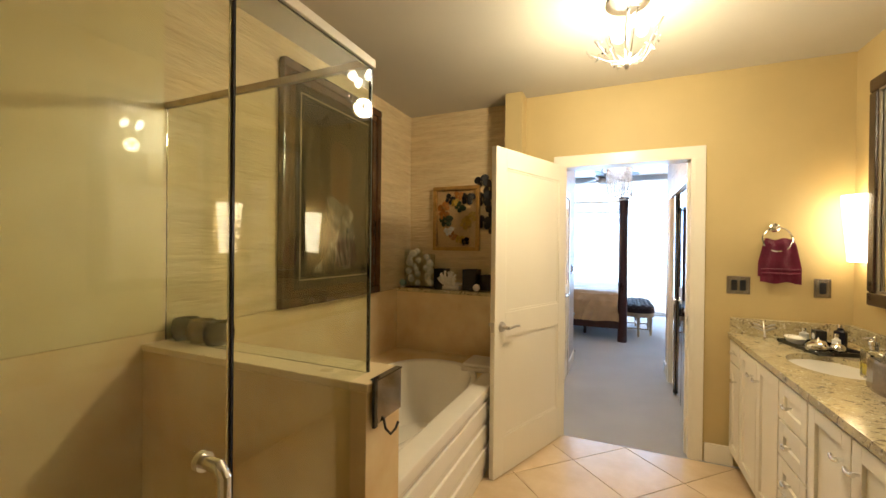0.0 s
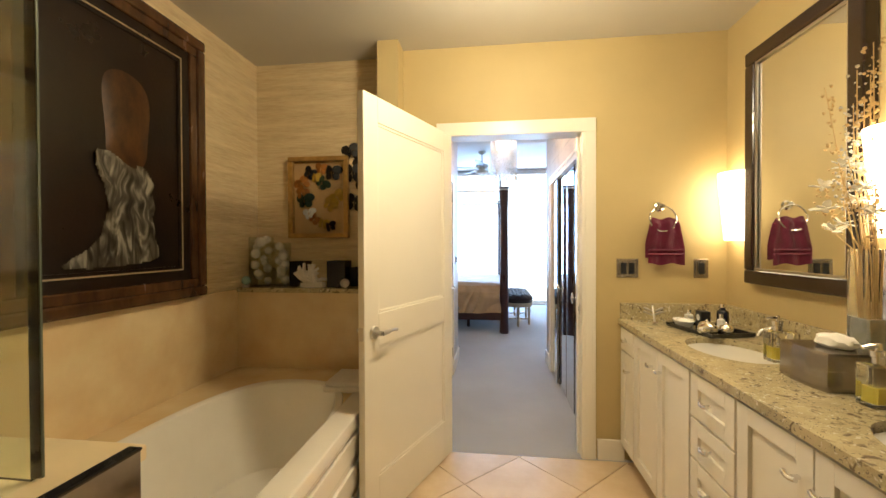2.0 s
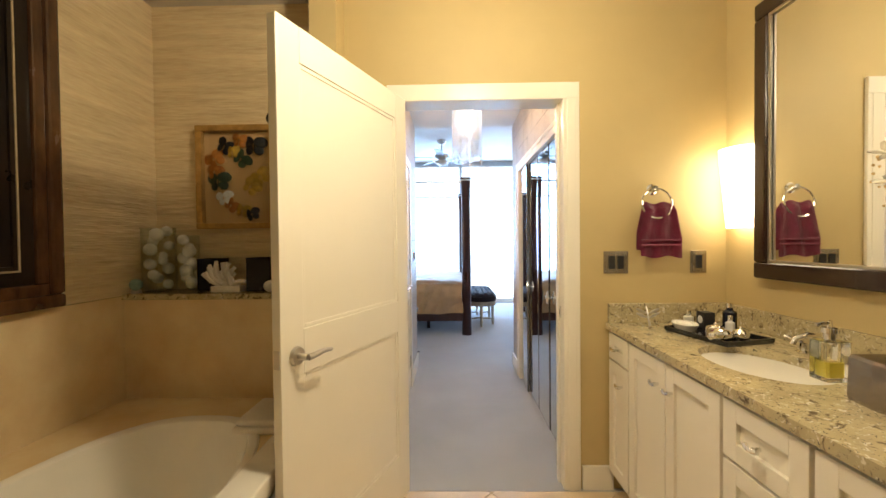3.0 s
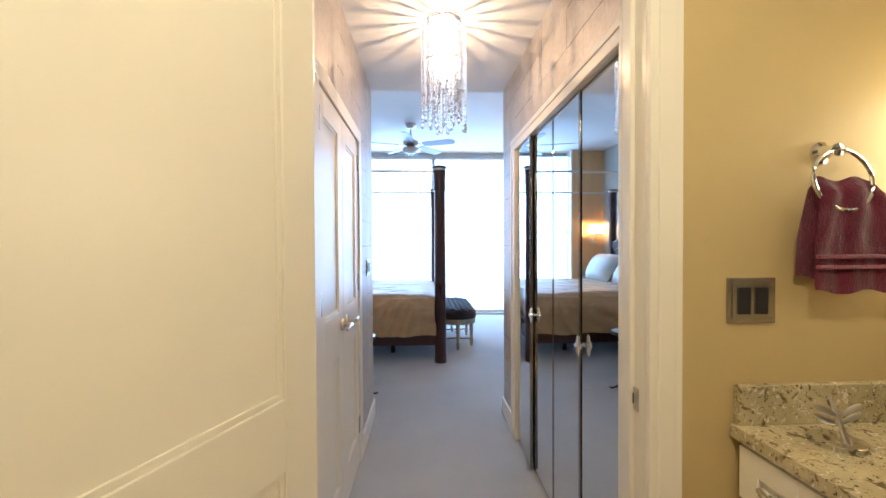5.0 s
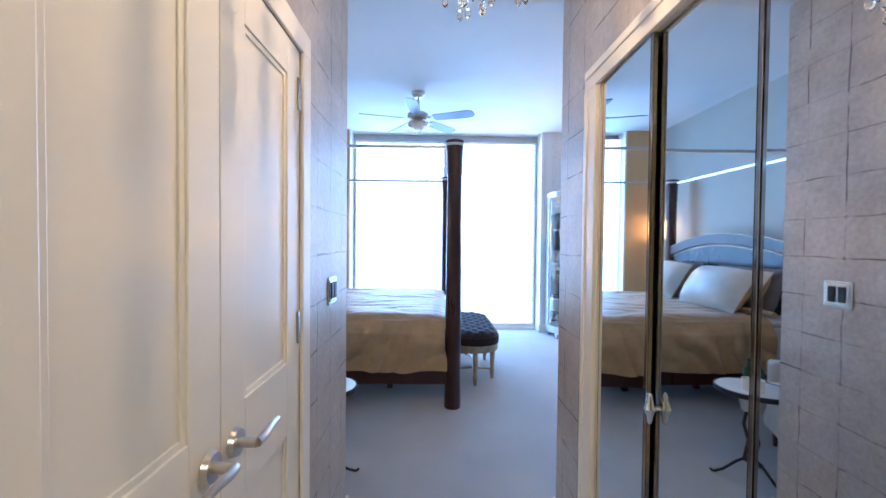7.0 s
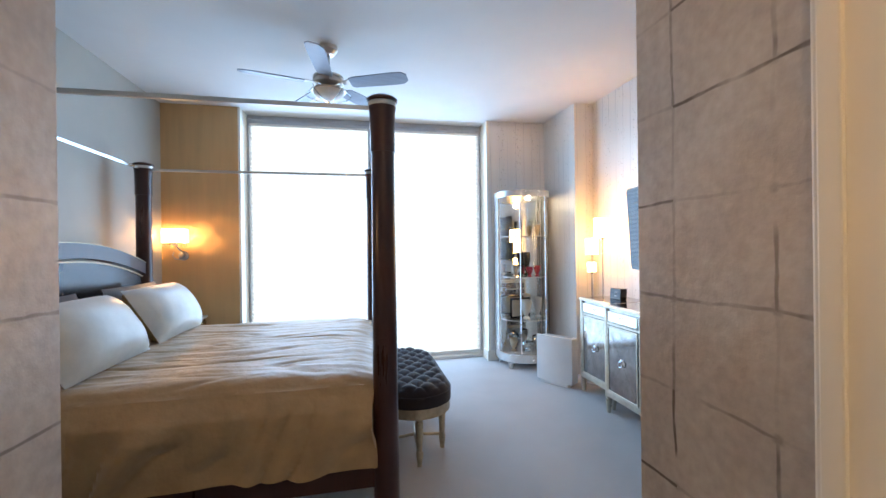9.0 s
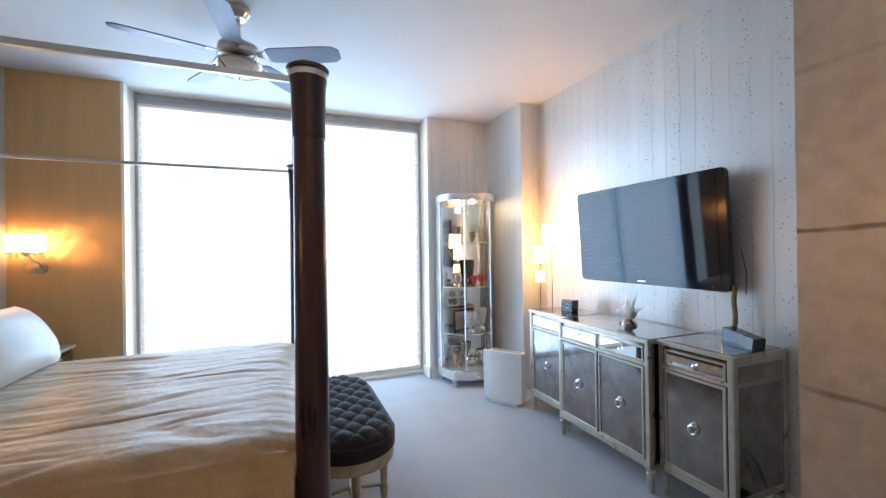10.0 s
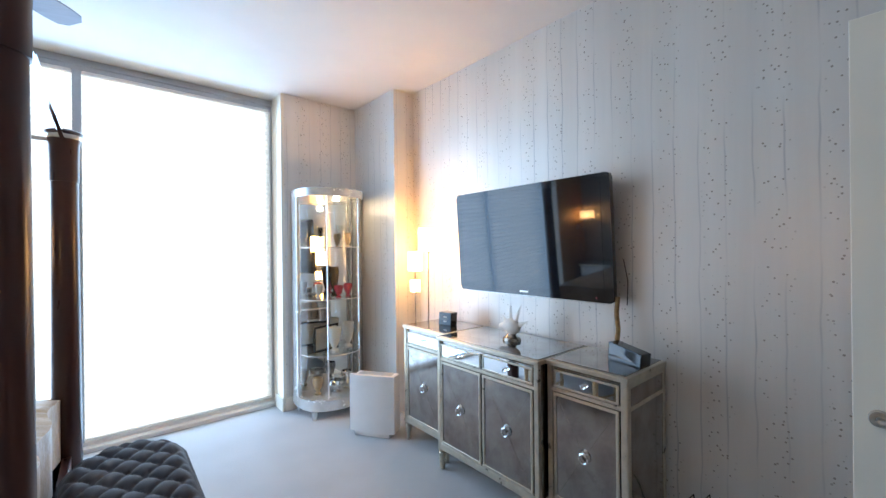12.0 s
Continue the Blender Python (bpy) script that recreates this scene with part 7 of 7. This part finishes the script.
# air purifier
ap = thing("air_purifier", "white slab air purifier with a curved front", "air purifier", (2.03, 8.745, 0), math.degrees(math.atan2(8.57 - 8.906, 2.128 - 1.904)))
b = bmesh.new()
prof = []
for k in range(13):
    u = k / 12 * 2 - 1
    prof.append((u * 0.205, -0.015 - 0.02 * (1 - u * u)))
front = prof + [(0.205, 0.01), (-0.205, 0.01)]
part("front_panel", extrude_outline(front, 0.035, 0.515, bevel=0.004), M["whitepl"], ap, "curved white front panel", smooth=True)
part("body", box(-0.19, 0.19, 0.01, 0.15, 0.02, 0.50, 0.012), M["whitepl"], ap)
part("gap", box(-0.195, 0.195, 0.010, 0.016, 0.03, 0.508), M["blackmatte"], ap, "dark air gap")
part("foot", box(-0.16, 0.16, -0.02, 0.14, 0.0, 0.03, 0.006), M["whitepl"], ap)
part("grille", box(-0.15, 0.15, 0.03, 0.12, 0.50, 0.504), M["alum"], ap)

# open bedroom door
ed = tagged(thing("door_3", "tall white bedroom door folded back against the wall", "door", (2.45, 5.14, 0), 90), kind="structure")
panel_door(ed, 0.79, 2.41, 0.04, (0.24, 0.90, 1.06, 2.28), M["white"])
lever(ed, 0.72, 0.95, 1, -1)
for z in (0.22, 1.15, 2.12):
    part("hinge", box(-0.012, 0.004, -0.026, -0.006, z, z + 0.09, 0.002), M["nickel"], ed)
# equipment on the floor past the console
eq = thing("media_box", "black media box with small green lights on the floor", "media box", (2.50, 6.36, 0))
part("case", box(-0.10, 0.12, -0.13, 0.13, 0.0, 0.055, 0.004), M["blackmatte"], eq)
part("light", box(-0.1015, -0.0995, -0.06, -0.052, 0.03, 0.036), M["led"], eq)
part("light", box(-0.1015, -0.0995, 0.05, 0.058, 0.03, 0.036), M["led"], eq)
for k, (y, h) in enumerate(((-0.05, 0.30), (0.02, 0.36), (0.09, 0.33))):
    cb = part("cable", tube([(0.0, y, 0.05), (0.03, y + 0.02, h * .7), (0.06, y + 0.05, h), (0.09, y + 0.09, h * .8), (0.13, y + 0.12, 0.12)], 0.004, 6), M["blackmatte"], eq, smooth=True)

# ---------- floor tiles, laid on the diagonal ----------
tile = 0.455
gap = 0.004
bm = box(-tile / 2 + gap / 2, tile / 2 - gap / 2, -tile / 2 + gap / 2, tile / 2 - gap / 2, -0.010, 0.0, 0.0015, seg=1)
tile_me = bpy.data.meshes.new("floor_tile")
bm.to_mesh(tile_me)
bm.free()
tile_me.materials.append(M["tile"])
for i in range(-9, 10):
    for j in range(-9, 10):
        x = 0.12 + (i - j) * tile / math.sqrt(2)
        y = 1.6 + (i + j) * tile / math.sqrt(2)
        r_ = tile / math.sqrt(2)
        if not (-0.74 - r_ < x < 0.80 + r_ and -1.15 < y < 3.222 + r_):
            continue
        me = tile_me
        if y + r_ > 3.222:
            b = bmesh.new()
            b.from_mesh(tile_me)
            bmesh.ops.rotate(b, matrix=Matrix.Rotation(radians(45), 3, "Z"), verts=b.verts[:])
            bmesh.ops.bisect_plane(b, geom=b.verts[:] + b.edges[:] + b.faces[:], plane_co=(0, 3.222 - y, 0), plane_no=(0, 1, 0), clear_outer=True)
            bmesh.ops.rotate(b, matrix=Matrix.Rotation(radians(-45), 3, "Z"), verts=b.verts[:])
            me = bpy.data.meshes.new("floor_tile")
            me.materials.append(M["tile"])
            b.to_mesh(me)
            b.free()
            if not me.polygons:
                continue
        ob = new("floor_tile", me)
        ob.parent = bath_floor
        ob.location = (x, y, 0)
        ob.rotation_euler = (0, 0, radians(45))
bulb_lamp("cabinet_bulb", (2.09, 9.50, 2.03), 3, (1.0, 0.80, 0.55), 0.03)
